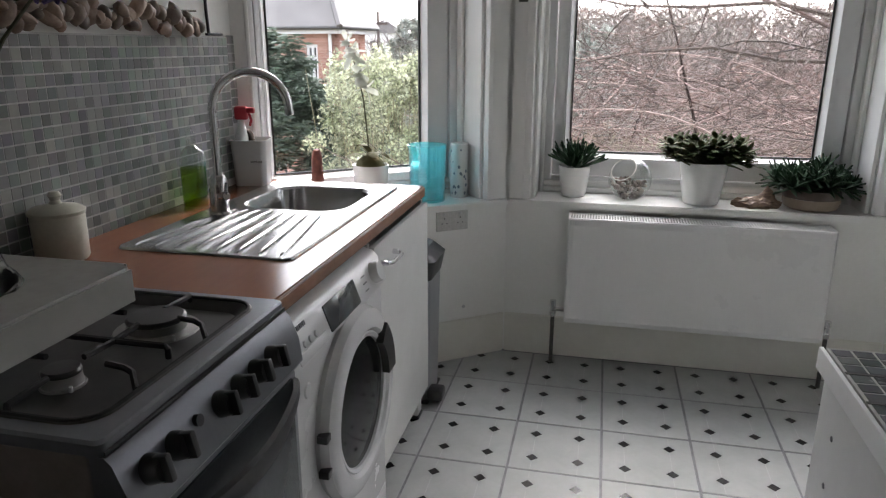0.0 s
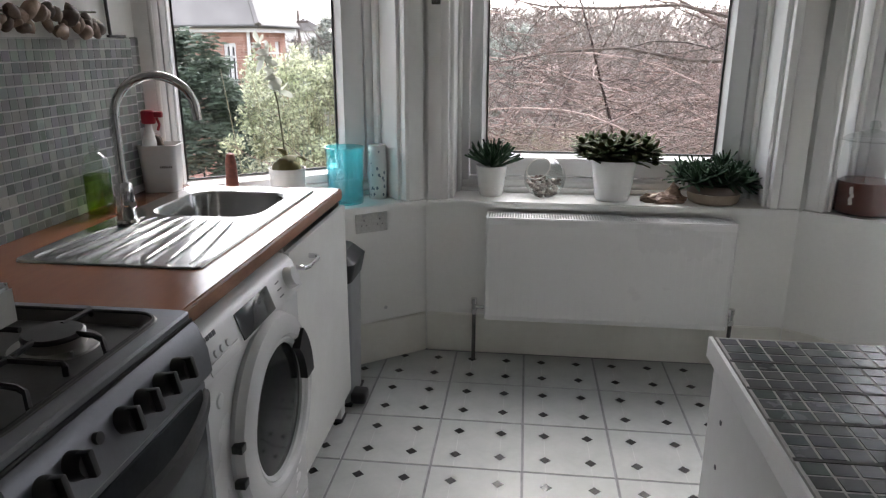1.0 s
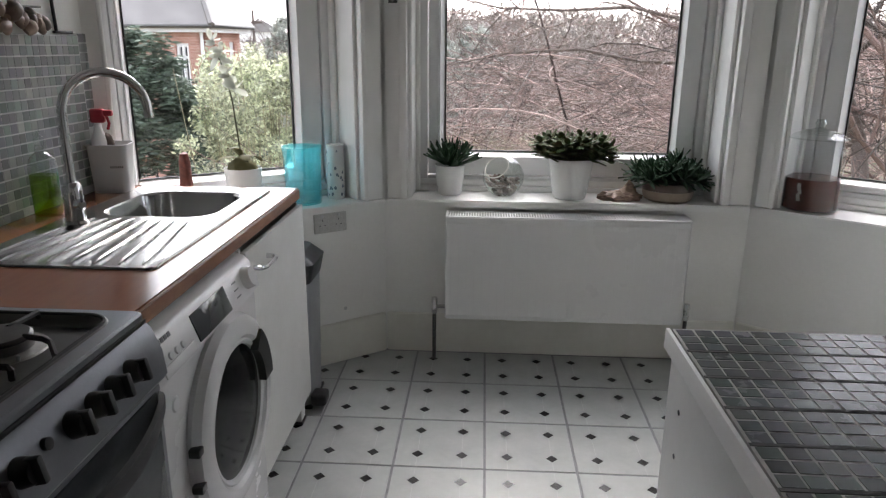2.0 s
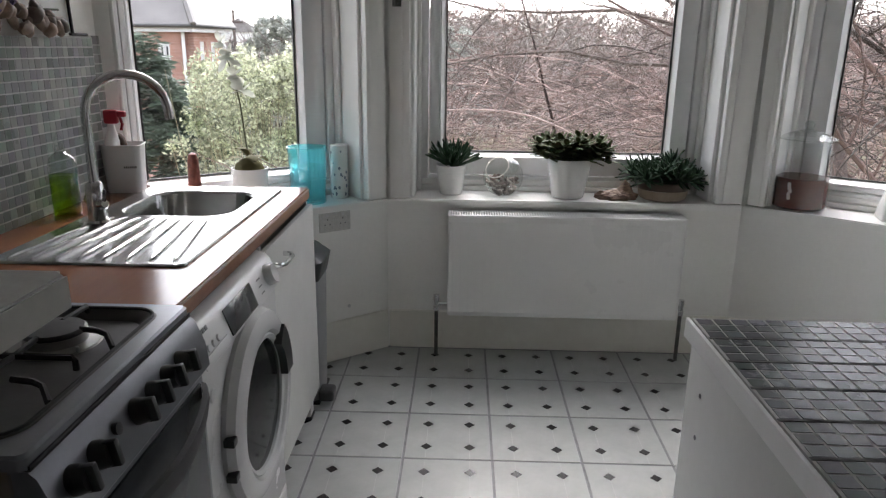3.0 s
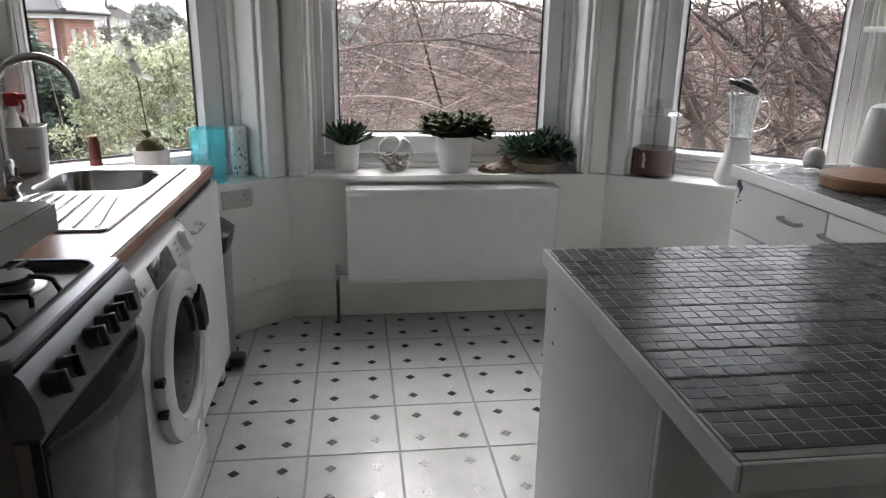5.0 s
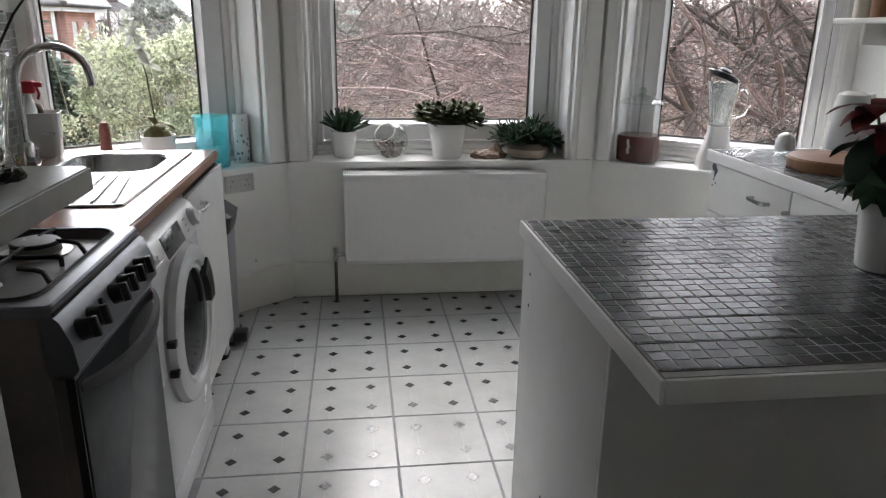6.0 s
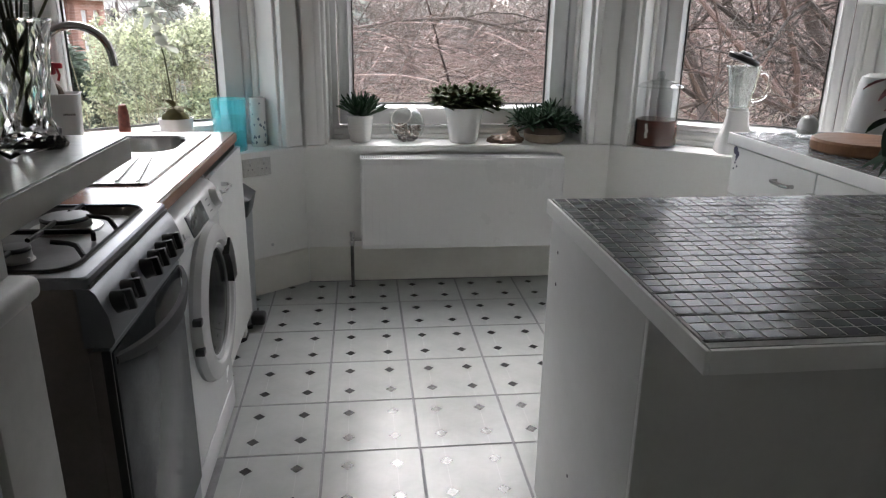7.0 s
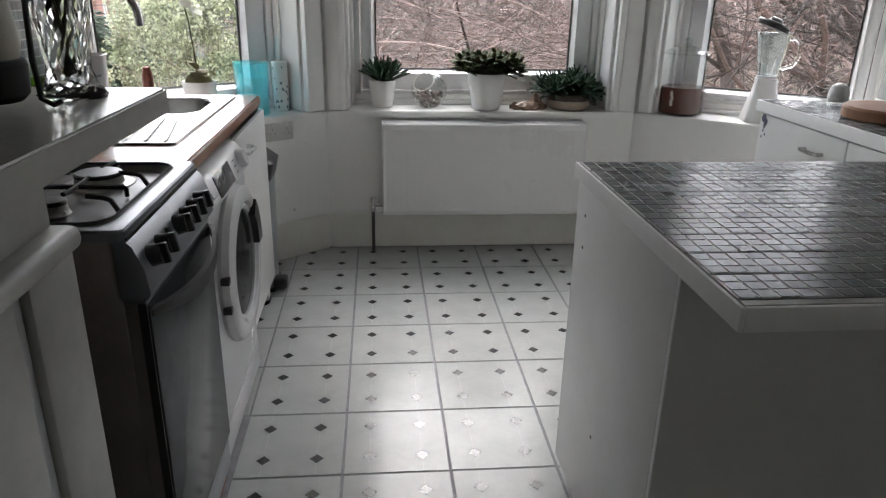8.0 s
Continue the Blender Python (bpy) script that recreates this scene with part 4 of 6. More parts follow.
# ---- radiator ----
def build_radiator():
    r = thing("radiator", pose(0, 0, 0), "white double panel radiator under the centre window", "radiator")
    x0, x1, z0, z1, yf, yb = -0.177, 0.826, 0.214, 0.668, 0.475, 0.590
    p = bmesh.new()
    n = 30
    xs = [x0 + 0.006 + (x1 - x0 - 0.012) * i / (2 * n) for i in range(2 * n + 1)]
    va = [p.verts.new((x, yf + (0.0042 if i % 2 else 0.0), z0 + 0.02)) for i, x in enumerate(xs)]
    vb = [p.verts.new((x, yf + (0.0042 if i % 2 else 0.0), z1 - 0.03)) for i, x in enumerate(xs)]
    for i in range(2 * n):
        p.faces.new((va[i], va[i + 1], vb[i + 1], vb[i]))
    box(p, x0 + 0.004, x1 - 0.004, yf + 0.004, yf + 0.015, z0, z1 - 0.006, 0.004)
    part("front_panel", p, M["radiator"], r, smooth=60)
    part("back_panel", B(x0 + 0.004, x1 - 0.004, yb - 0.014, yb, z0, z1 - 0.006, 0.004), M["radiator"], r)
    part("side_cover", B(x0, x0 + 0.0035, yf, yb, z0 + 0.01, z1, 0.001), M["radiator"], r)
    part("side_cover", B(x1 - 0.0035, x1, yf, yb, z0 + 0.01, z1, 0.001), M["radiator"], r)
    g = bmesh.new()
    box(g, x0 + 0.004, x1 - 0.004, yf + 0.002, yf + 0.014, z1 - 0.005, z1 - 0.001)
    box(g, x0 + 0.004, x1 - 0.004, yb - 0.013, yb, z1 - 0.005, z1 - 0.001)
    k = 92
    for i in range(k):
        x = x0 + 0.006 + (x1 - x0 - 0.012) * i / (k - 1)
        box(g, x - 0.0022, x + 0.0022, yf + 0.0142, yb - 0.0132, z1 - 0.005, z1 - 0.002)
    tagged(part("top_grille", g, M["radiator"], r, "slotted white top grille"), kind="stuff")
    part("fins", B(x0 + 0.02, x1 - 0.02, yf + 0.03, yb - 0.03, z0 + 0.02, z1 - 0.04), M["grey_plastic"], r)
    for x, s in ((x0 - 0.048, 1), (x1 + 0.03, -1)):
        v = bmesh.new()
        lathe(v, [(0, 0.0), (0.013, 0.0), (0.014, 0.02), (0.011, 0.024), (0.011, 0.045), (0.014, 0.05), (0.013, 0.072), (0, 0.074)], 14, (x, 0.535, 0.218))
        tube(v, [(x, 0.535, 0.25), (x0 + 0.002 if s > 0 else x1 - 0.002, 0.535, 0.25)], 0.009, 10)
        part("valve", v, M["chrome"], r, "chrome radiator valve")
        part("pipe", tube(bmesh.new(), [(x, 0.535, 0.0), (x, 0.535, 0.22)], 0.0085, 10), M["pipe"], r, "dark worn heating pipe")
    for x in (0.05, 0.6):
        part("bracket", B(x, x + 0.03, yb + 0.0005, Y_N - 0.0005, 0.30, 0.60), M["radiator"], r)


build_radiator()


# ---- things on the sills ----
def on_sill(m, s, d):
    return m @ pose(s, d, SILL)


def pot(bm, r0, r1, h, t=0.004):
    return lathe(bm, [(0, 0.0), (r0 - 0.004, 0.0), (r0, 0.004), (r1 * 0.5 + r0 * 0.5, h * 0.5), (r1, h - 0.004), (r1, h), (r1 - t, h), (r1 - t - 0.002, h - 0.01), (r0 * 0.5 + r1 * 0.5 - t, h * 0.55)], 36)


def soil_disc(r, z):
    bm = bmesh.new()
    lathe(bm, [(0, z + 0.006), (r * 0.6, z + 0.004), (r, z)], 24)
    return bm


def blade(bm, p, d, length, width, thick, curl, n=4, tip=0.1, belly=0.4):
    """A fleshy leaf: a flat tapering body that starts at p along d and bends up or down."""
    p, d = Vector(p), Vector(d).normalized()
    side = d.cross(Vector((0, 0, 1)))
    side = side.normalized() if side.length > 1e-3 else Vector((1, 0, 0))
    rings = []
    for i in range(n + 1):
        u = i / n
        w = width * (math.sin(math.pi * (0.5 * min(1, u / belly))) * 0.6 + 0.4 if u < belly else 1 - (1 - tip) * ((u - belly) / (1 - belly)) ** 1.5)
        nrm = side.cross(d).normalized()
        rings.append([bm.verts.new(p + v) for v in (side * w, nrm * thick, -side * w, -nrm * thick * 0.6)])
        p = p + d * (length / n)
        d = (Matrix.Rotation(curl / n, 3, side) @ d).normalized()
    for a, b in zip(rings, rings[1:]):
        for i in range(4):
            bm.faces.new((a[i], a[(i + 1) % 4], b[(i + 1) % 4], b[i]))
    bm.faces.new(rings[-1])
    return bm


def rosette(bm, c, rng, count, length, width, lift=(0.2, 1.4), curl=0.5, tip=0.08, belly=0.3, thick=0.3):
    for i in range(count):
        u = i / count
        a = i * 2.39996 + rng.uniform(-0.2, 0.2)
        el = lift[0] + (lift[1] - lift[0]) * u + rng.uniform(-0.12, 0.12)
        d = (math.cos(a) * math.cos(el), math.sin(a) * math.cos(el), math.sin(el))
        k = rng.uniform(0.8, 1.1) * (1 - 0.25 * u)
        blade(bm, Vector(c) + Vector(d) * 0.006, d, length * k, width * k, width * thick, curl * rng.uniform(0.5, 1.2), 4, tip, belly)


def spiky_plant():
    rng = random.Random(3)
    t = thing("potted_plant", on_sill(M_C, 0.278, 0.105), "spiky dark green succulent in a small white pot", "plant", "plants on the window sill")
    part("pot", pot(bmesh.new(), 0.050, 0.067, 0.132), M["ceramic"], t, "white glazed plant pot")
    part("soil", soil_disc(0.062, 0.116), M["soil"], t)
    bm = bmesh.new()
    for k in range(5):
        a = k * 1.256
        rosette(bm, (0.026 * math.cos(a), 0.026 * math.sin(a), 0.125 + 0.012 * (k % 2)), rng, 24, 0.128, 0.0115, (0.3, 1.5), 0.15, 0.05, 0.25, 0.4)
    part("leaves", bm, M["leaf_dark"], t, "pointed dark green leaves")


def paddle_plant():
    rng = random.Random(5)
    t = thing("potted_plant", on_sill(M_C, 0.80, 0.075), "bushy green succulent in a large white pot", "plant", "plants on the window sill")
    part("pot", pot(bmesh.new(), 0.070, 0.098, 0.175), M["ceramic"], t, "white glazed plant pot")
    part("soil", soil_disc(0.091, 0.156), M["soil"], t)
    bm = bmesh.new()
    st = bmesh.new()
    for k in range(85):
        a = k * 2.4
        r = 0.16 * math.sqrt(rng.uniform(0.03, 1))
        top = Vector((r * math.cos(a) * 1.05, r * math.sin(a) * 0.8, 0.212 + rng.uniform(0.0, 0.065) - 0.24 * r))
        tube(st, [(0.3 * top.x, 0.3 * top.y, 0.15), (0.7 * top.x, 0.7 * top.y, 0.19), top], [0.004, 0.0035, 0.003], 5)
        rosette(bm, top, rng, 9, 0.054, 0.0165, (-0.35, 1.1), 0.0, 0.45, 0.6, 0.22)
    part("stems", st, M["stem"], t)
    part("leaves", bm, M["leaf_mid"], t, "rounded fleshy green leaves")


def bowl_plant():
    rng = random.Random(8)
    t = thing("potted_plant", on_sill(M_C, 1.222, 0.075), "dark spreading succulent in a low two-tone stoneware bowl", "plant", "plants on the window sill")
    part("bowl", lathe(bmesh.new(), [(0, 0), (0.085, 0), (0.100, 0.008), (0.107, 0.03), (0.107, 0.047)], 36), M["terracotta"], t, "unglazed buff lower half")
    part("rim", lathe(bmesh.new(), [(0.1075, 0.0475), (0.1085, 0.06), (0.103, 0.080), (0.098, 0.082), (0.098, 0.05)], 36), M["brown_band"], t, "dark brown glazed rim")
    part("soil", soil_disc(0.098, 0.070), M["soil"], t)
    bm = bmesh.new()
    for k in range(24):
        a, r = k * 2.4, 0.02 + 0.115 * math.sqrt(k / 24)
        c = (r * math.cos(a) * 1.15, r * math.sin(a) * 0.75, 0.130 + rng.uniform(0, 0.05) - 0.40 * r)
        rosette(bm, c, rng, 18, 0.076, 0.0105, (-0.6, 1.3), 0.1, 0.08, 0.35, 0.4)
    part("leaves", bm, M["leaf_dark"], t, "dark pointed rosettes")


spiky_plant()
paddle_plant()
bowl_plant()


def build_terrarium():
    rng = random.Random(2)
    t = thing("glass_terrarium", on_sill(M_C, 0.512, 0.095), "round glass globe half filled with pebbles and shells", "terrarium")
    bm = bmesh.new()
    r = 0.090
    bmesh.ops.create_uvsphere(bm, u_segments=36, v_segments=24, radius=r)
    n = Vector((-0.42, -0.62, 0.66)).normalized()
    kill = [v for v in bm.verts if v.co.normalized().dot(n) > 0.80]
    bmesh.ops.delete(bm, geom=kill, context="VERTS")
    for v in bm.verts:
        v.co.z = max(v.co.z, -r * 0.93) + r * 0.93
    part("globe", bm, M["pale_glass"], t, "clear glass globe")
    u = n.orthogonal().normalized()
    w = n.cross(u)
    c = n * r * 0.80 + Vector((0, 0, r * 0.93))
    pts = [c + r * 0.60 * (math.cos(a) * u + math.sin(a) * w) for a in (2 * math.pi * i / 32 for i in range(33))]
    part("rim", tube(bmesh.new(), pts, 0.0024, 8, False), M["petal"], t, "thick pale glass rim")
    for i in range(80):
        z = rng.uniform(0.012, 0.078)
        rr = math.sqrt(max(0.0001, r * r - (z - r * 0.93) ** 2)) - 0.014
        a, q = rng.uniform(0, 6.283), rr * math.sqrt(rng.random())
        pb = bmesh.new()
        bmesh.ops.create_icosphere(pb, subdivisions=1, radius=rng.uniform(0.009, 0.014))
        for v in pb.verts:
            v.co *= rng.uniform(0.8, 1.15)
        part("pebble", pb, M["pebble"], t).matrix_basis = pose(q * math.cos(a), q * math.sin(a), z, rng.uniform(0, 90), rng.uniform(0, 90), 0) @ Matrix.Diagonal((1.25, 0.9, 0.7, 1))


build_terrarium()


def build_shell():
    rng = random.Random(6)
    bm = bmesh.new()
    bmesh.ops.create_icosphere(bm, subdivisions=4, radius=1)
    for v in bm.verts:
        p = v.co.copy()
        a = math.atan2(p.y, p.x)
        k = 1 + 0.10 * math.sin(9 * a) + 0.18 * noise.noise(p * 2.2) + 0.05 * noise.noise(p * 7)
        peak = max(0, 1 - (Vector((p.x - 0.45, p.y))).length / 0.42)
        z = max(p.z, -0.35) + 0.35
        v.co = Vector((p.x * 0.086 * k, p.y * 0.052 * k, z * 0.030 * (1 + 0.35 * noise.noise(p * 4)) + 0.055 * peak))
    bm.verts.ensure_lookup_table()
    lo = min(v.co.z for v in bm.verts)
    for v in bm.verts:
        v.co.z -= lo
    return solid("seashell", bm, M["driftwood"], "large knobbly pink-brown seashell lying on the sill", "seashell", m=on_sill(M_C, 1.015, 0.055))


build_shell()


def build_jar():
    t = thing("glass_jar", on_sill(M_R, 0.205, 0.066) @ Matrix.Diagonal((1.08, 1.08, 1.15, 1)), "large clear glass jar part filled with dark brown liquid", "jar")
    part("glass_body", lathe(bmesh.new(), [(0.086, 0.0), (0.096, 0.006), (0.099, 0.02), (0.099, 0.20), (0.090, 0.232), (0.082, 0.245), (0.085, 0.252)], 40), M["clear"], t, "clear glass cylinder")
    part("liquid", lathe(bmesh.new(), [(0, 0.004), (0.085, 0.005), (0.0955, 0.012), (0.0955, 0.118), (0.0, 0.118)], 40), M["amber"], t, "dark reddish brown liquid")
    lid = lathe(bmesh.new(), [(0.0, 0.290), (0.015, 0.290), (0.019, 0.305), (0.012, 0.318), (0, 0.320)], 20)
    lathe(lid, [(0.012, 0.290), (0.05, 0.280), (0.095, 0.262), (0.106, 0.258), (0.106, 0.254), (0.085, 0.254)], 40)
    part("lid", lid, M["pale_glass"], t, "clear glass lid with a knob")
    mk = bmesh.new()
    rng = random.Random(4)
    for i in range(5):
        a = radians(-97 + rng.uniform(-5, 5))
        z = 0.05 + 0.012 * i
        c = Vector((0.0998 * math.cos(a), 0.0998 * math.sin(a), z))
        tang = Vector((-math.sin(a), math.cos(a), 0))
        q = [mk.verts.new(c + tang * dx + Vector((0, 0, dz)) + c.normalized() * 0.0006) for dx, dz in ((-0.007, -0.007), (0.008, -0.005), (0.006, 0.008), (-0.005, 0.007))]
        mk.faces.new(q)
    part("label_mark", mk, M["petal"], t, "small white mark")


build_jar()


def build_blender():
    t = thing("food_blender", on_sill(M_R, 0.575, 0.105) @ pose(0, 0, 0, 0, 0, 22), "white countertop blender with a glass jug and tilted black lid", "blender")
    b = bmesh.new()
    a = [loop(b, rounded(-w, w, -w * 0.95, w * 0.95, w * 0.45, 5), z) for w, z in ((0.080, 0.0), (0.081, 0.012), (0.070, 0.07), (0.053, 0.135), (0.046, 0.175), (0.047, 0.20))]
    b.faces.new(a[0][::-1])
    for p, q in zip(a, a[1:]):
        ring(b, p, q)
    b.faces.new(a[-1])
    part("base", b, M["white_app"], t)
    for z, r in ((0.082, 0.017), (0.042, 0.008)):
        part("knob", lathe(bmesh.new(), [(r, 0.0), (r, -0.012), (r * 0.8, -0.016), (0, -0.016)], 18, axis="y"), M["grey_print"], t, "grey control knob").matrix_basis = pose(0.0, -0.066 if z > 0.05 else -0.073, z, -14)
    j = lathe(bmesh.new(), [(0.040, 0.2015), (0.044, 0.205), (0.060, 0.30), (0.075, 0.398), (0.080, 0.405), (0.075, 0.405), (0.057, 0.30), (0.041, 0.215), (0.0, 0.214)], 30)
    jug = part("jug", j, M["jug_glass"], t, "clear glass jug")
    part("collar", lathe(bmesh.new(), [(0.040, 0.2002), (0.045, 0.2005), (0.046, 0.213), (0.041, 0.2135)], 30), M["grey_plastic"], t)
    h = tube(bmesh.new(), [(0.072, 0, 0.378), (0.100, 0, 0.384), (0.122, 0, 0.360), (0.124, 0, 0.31), (0.104, 0, 0.262), (0.056, 0, 0.245)], 0.009, 12)
    part("jug_handle", h, M["crystal"], jug, "thick clear glass handle")
    part("rim", tube(bmesh.new(), arc((0, 0, 0.404), 0.0775, 0, 360, 30, "xy"), 0.0028, 8, False), M["crystal"], jug)
    lid = lathe(bmesh.new(), [(0.0, 0.03), (0.03, 0.03), (0.034, 0.022), (0.070, 0.018), (0.075, 0.010), (0.071, -0.008), (0, -0.008)], 30)
    lid = part("lid", lid, M["black"], t, "black lid resting askew")
    lid.matrix_basis = pose(-0.010, 0, 0.432, 0, 21, 0)
    part("lid_cap", lathe(bmesh.new(), [(0.027, 0.0305), (0.027, 0.036), (0.020, 0.040), (0, 0.041)], 20), M["grey_plastic"], lid, "pale filler cap")


build_blender()


def build_tumbler():
    t = thing("glass_vase", on_sill(M_L, 0.768, 0.088), "turquoise glass vase half full of water", "vase")
    part("glass_body", lathe(bmesh.new(), [(0.0, 0.008), (0.066, 0.008), (0.072, 0.0), (0.075, 0.006), (0.074, 0.05), (0.078, 0.20), (0.082, 0.235), (0.079, 0.235), (0.074, 0.19), (0.070, 0.05), (0.066, 0.016), (0, 0.014)], 40), M["turquoise"], t)
    part("water", lathe(bmesh.new(), [(0, 0.018), (0.064, 0.018), (0.0695, 0.06), (0.072, 0.155), (0, 0.155)], 40), M["teal_water"], t)


build_tumbler()


def build_tin():
    rng = random.Random(9)
    t = thing("patterned_canister", on_sill(M_L, 0.925, 0.105), "tall white canister with a faint blue pattern", "canister")
    part("body", lathe(bmesh.new(), [(0, 0), (0.037, 0.0), (0.038, 0.004), (0.038, 0.226), (0.036, 0.23), (0.0, 0.231)], 28), M["ceramic"], t)
    sp = bmesh.new()
    for i in range(46):
        a, z, r = rng.uniform(0, 6.28), rng.uniform(0.015, 0.215), rng.uniform(0.003, 0.0065)
        c = Vector((math.cos(a), math.sin(a), 0)) * 0.0384
        tg = Vector((-math.sin(a), math.cos(a), 0))
        sp.faces.new([sp.verts.new(c + Vector((0, 0, z)) + tg * r * math.cos(k) + Vector((0, 0, 1.4 * r * math.sin(k)))) for k in (0, 1.05, 2.1, 3.14, 4.2, 5.2)])
    tagged(part("printed_pattern", sp, M["sprig_print"], t, "small blue-grey printed sprigs"), kind="stuff")


build_tin()


def build_orchid():
    rng = random.Random(12)
    t = thing("orchid", on_sill(M_L, 0.525, 0.10), "white flowering orchid with small green leaves in a low white pot", "plant")
    part("pot", pot(bmesh.new(), 0.060, 0.073, 0.166), M["ceramic"], t, "white glazed plant pot")
    part("soil", soil_disc(0.061, 0.151), M["soil"], t)
    md = bmesh.new()
    bmesh.ops.create_icosphere(md, subdivisions=3, radius=1)
    for v in md.verts:
        k = 1 + 0.14 * noise.noise(v.co * 2.5)
        v.co = Vector((v.co.x * 0.058 * k, v.co.y * 0.056 * k, 0.152 + max(v.co.z, -0.1) * 0.055 * k))
    part("moss", md, M["leaf_olive"], t, "olive mossy mound filling the pot")
    for i, (a, el, ln) in enumerate(((2.9, 0.55, 0.10), (0.4, 0.35, 0.10), (4.6, 0.5, 0.09), (1.7, 0.8, 0.085), (3.6, 1.0, 0.075))):
        lf = bmesh.new()
        blade(lf, (0.006 * math.cos(a), 0.006 * math.sin(a), 0.195 + 0.006 * i), (math.cos(a) * math.cos(el), math.sin(a) * math.cos(el), math.sin(el)), ln, 0.024, 0.004, -1.3, 8, 0.35, 0.5)
        part("leaf", lf, M["leaf_olive"], t, "thick olive green leaf")
    part("stem", tube(bmesh.new(), [(0, 0, 0.165), (-0.012, 0.0, 0.30), (-0.022, 0.0, 0.42), (-0.042, 0, 0.52), (-0.064, -0.005, 0.59), (-0.085, -0.005, 0.65)], [0.0035, 0.003, 0.003, 0.0025, 0.002, 0.0015], 6), M["stem"], t)
    for x, y, z, w in ((-0.022, -0.014, 0.470, 1.1), (-0.046, -0.01, 0.525, 0.9), (-0.040, 0.0, 0.575, 0.75), (-0.066, -0.012, 0.600, 1.05), (-0.085, -0.008, 0.645, 0.8)):
        fl = bmesh.new()
        for k in range(6):
            a = k * 1.047 + rng.uniform(-0.3, 0.3)
            d = Vector((math.cos(a), rng.uniform(-0.7, 0.1), math.sin(a) * 0.7))
            blade(fl, (0, 0, 0), d, 0.056 * w * rng.uniform(0.7, 1.2), 0.024 * w, 0.0008, rng.uniform(-0.9, 0.9), 6, 0.3, 0.62)
        part("flower", fl, M["bloom"], t, "white papery flower").matrix_basis = pose(x, y, z, rng.uniform(-18, 18), rng.uniform(-20, 20), rng.uniform(0, 30))


build_orchid()


def build_ornament():
    t = thing("garden_ornament", on_sill(M_L, 0.305, 0.10) @ Matrix.Scale(1.3, 4), "small red painted metal ornament on dark scroll feet", "ornament")
    b = lathe(bmesh.new(), [(0, 0.025), (0.018, 0.026), (0.021, 0.06), (0.017, 0.12), (0.016, 0.16), (0.011, 0.182), (0, 0.187)], 18)
    part("body", b, M["rust"], t)
    for s in (-1, 1):
        pts = [(s * 0.012, 0, 0.035)] + [(s * (0.04 + 0.017 * math.cos(a)), 0, 0.024 + 0.017 * math.sin(a)) for a in (2.6, 1.6, 0.6, -0.5, -1.57, -2.6)]
        part("scroll_foot", tube(bmesh.new(), pts, 0.0035, 6), M["pipe"], t)
    part("base", lathe(bmesh.new(), [(0, 0), (0.03, 0), (0.03, 0.005), (0.012, 0.008), (0.012, 0.026), (0, 0.026)], 18), M["pipe"], t)


build_ornament()


# ---- things on the sink worktop ----
def build_caddy():
    t = thing("utensil_caddy", pose(-1.262, -0.075, Z_W) @ pose(0, 0, 0, 0, 0, 12), "light grey plastic sink caddy holding a spray bottle and brush", "caddy")
    b = bmesh.new()
    a = [loop(b, rounded(-w, w, -v, v, 0.02), z) for w, v, z in ((0.055, 0.046, 0.0), (0.062, 0.052, 0.15), (0.066, 0.056, 0.158), (0.064, 0.054, 0.160), (0.060, 0.050, 0.150), (0.052, 0.043, 0.008))]
    b.faces.new(a[0][::-1])
    for p, q in zip(a, a[1:]):
        ring(b, p, q)
    b.faces.new(a[-1])
    part("tub", b, M["grey_plastic"], t)
    for i in range(7):
        part("print_bar", B(0.008 + 0.006 * i, 0.0115 + 0.006 * i, -0.0512, -0.0498, 0.083, 0.090), M["steel"], t)
    s = thing("spray_bottle", t.matrix_basis @ pose(-0.03, 0.0, 0.009), "white spray bottle with a red trigger head", "bottle")
    part("bottle", lathe(bmesh.new(), [(0, 0), (0.026, 0), (0.027, 0.12), (0.024, 0.16), (0.012, 0.20), (0.011, 0.215), (0, 0.216)], 20), M["white_plastic"], s)
    hd = bmesh.new()
    box(hd, -0.020, 0.026, -0.013, 0.013, 0.2165, 0.262, 0.008, 3)
    box(hd, 0.018, 0.050, -0.010, 0.010, 0.238, 0.258, 0.005)
    tube(hd, [(0.030, 0, 0.238), (0.036, 0, 0.215), (0.030, 0, 0.195)], 0.005, 6)
    part("trigger_head", hd, M["red"], s, "red plastic trigger head")
    w = thing("washing_up_brush", t.matrix_basis @ pose(0.022, 0.0, 0.01) @ pose(0, 0, 0, 0, -14, -20), "brown bristle dish brush standing head up", "brush")
    part("handle", tube(bmesh.new(), [(0.006, 0, 0.002), (0.003, 0, 0.08), (0, 0, 0.14)], 0.006, 8), M["board"], w)
    hb = bmesh.new()
    box(hb, -0.024, 0.026, -0.016, 0.016, 0.128, 0.190, 0.012, 3)
    for v in hb.verts:
        v.co.x -= 0.10 * (v.co.z - 0.128)
        v.co.z -= 0.55 * max(0.0, v.co.x)
    part("bristles", hb, M["sponge"], w, "dark brown bristles").matrix_basis = pose(0.0, 0, 0.0, 0, 0, 0)


build_caddy()


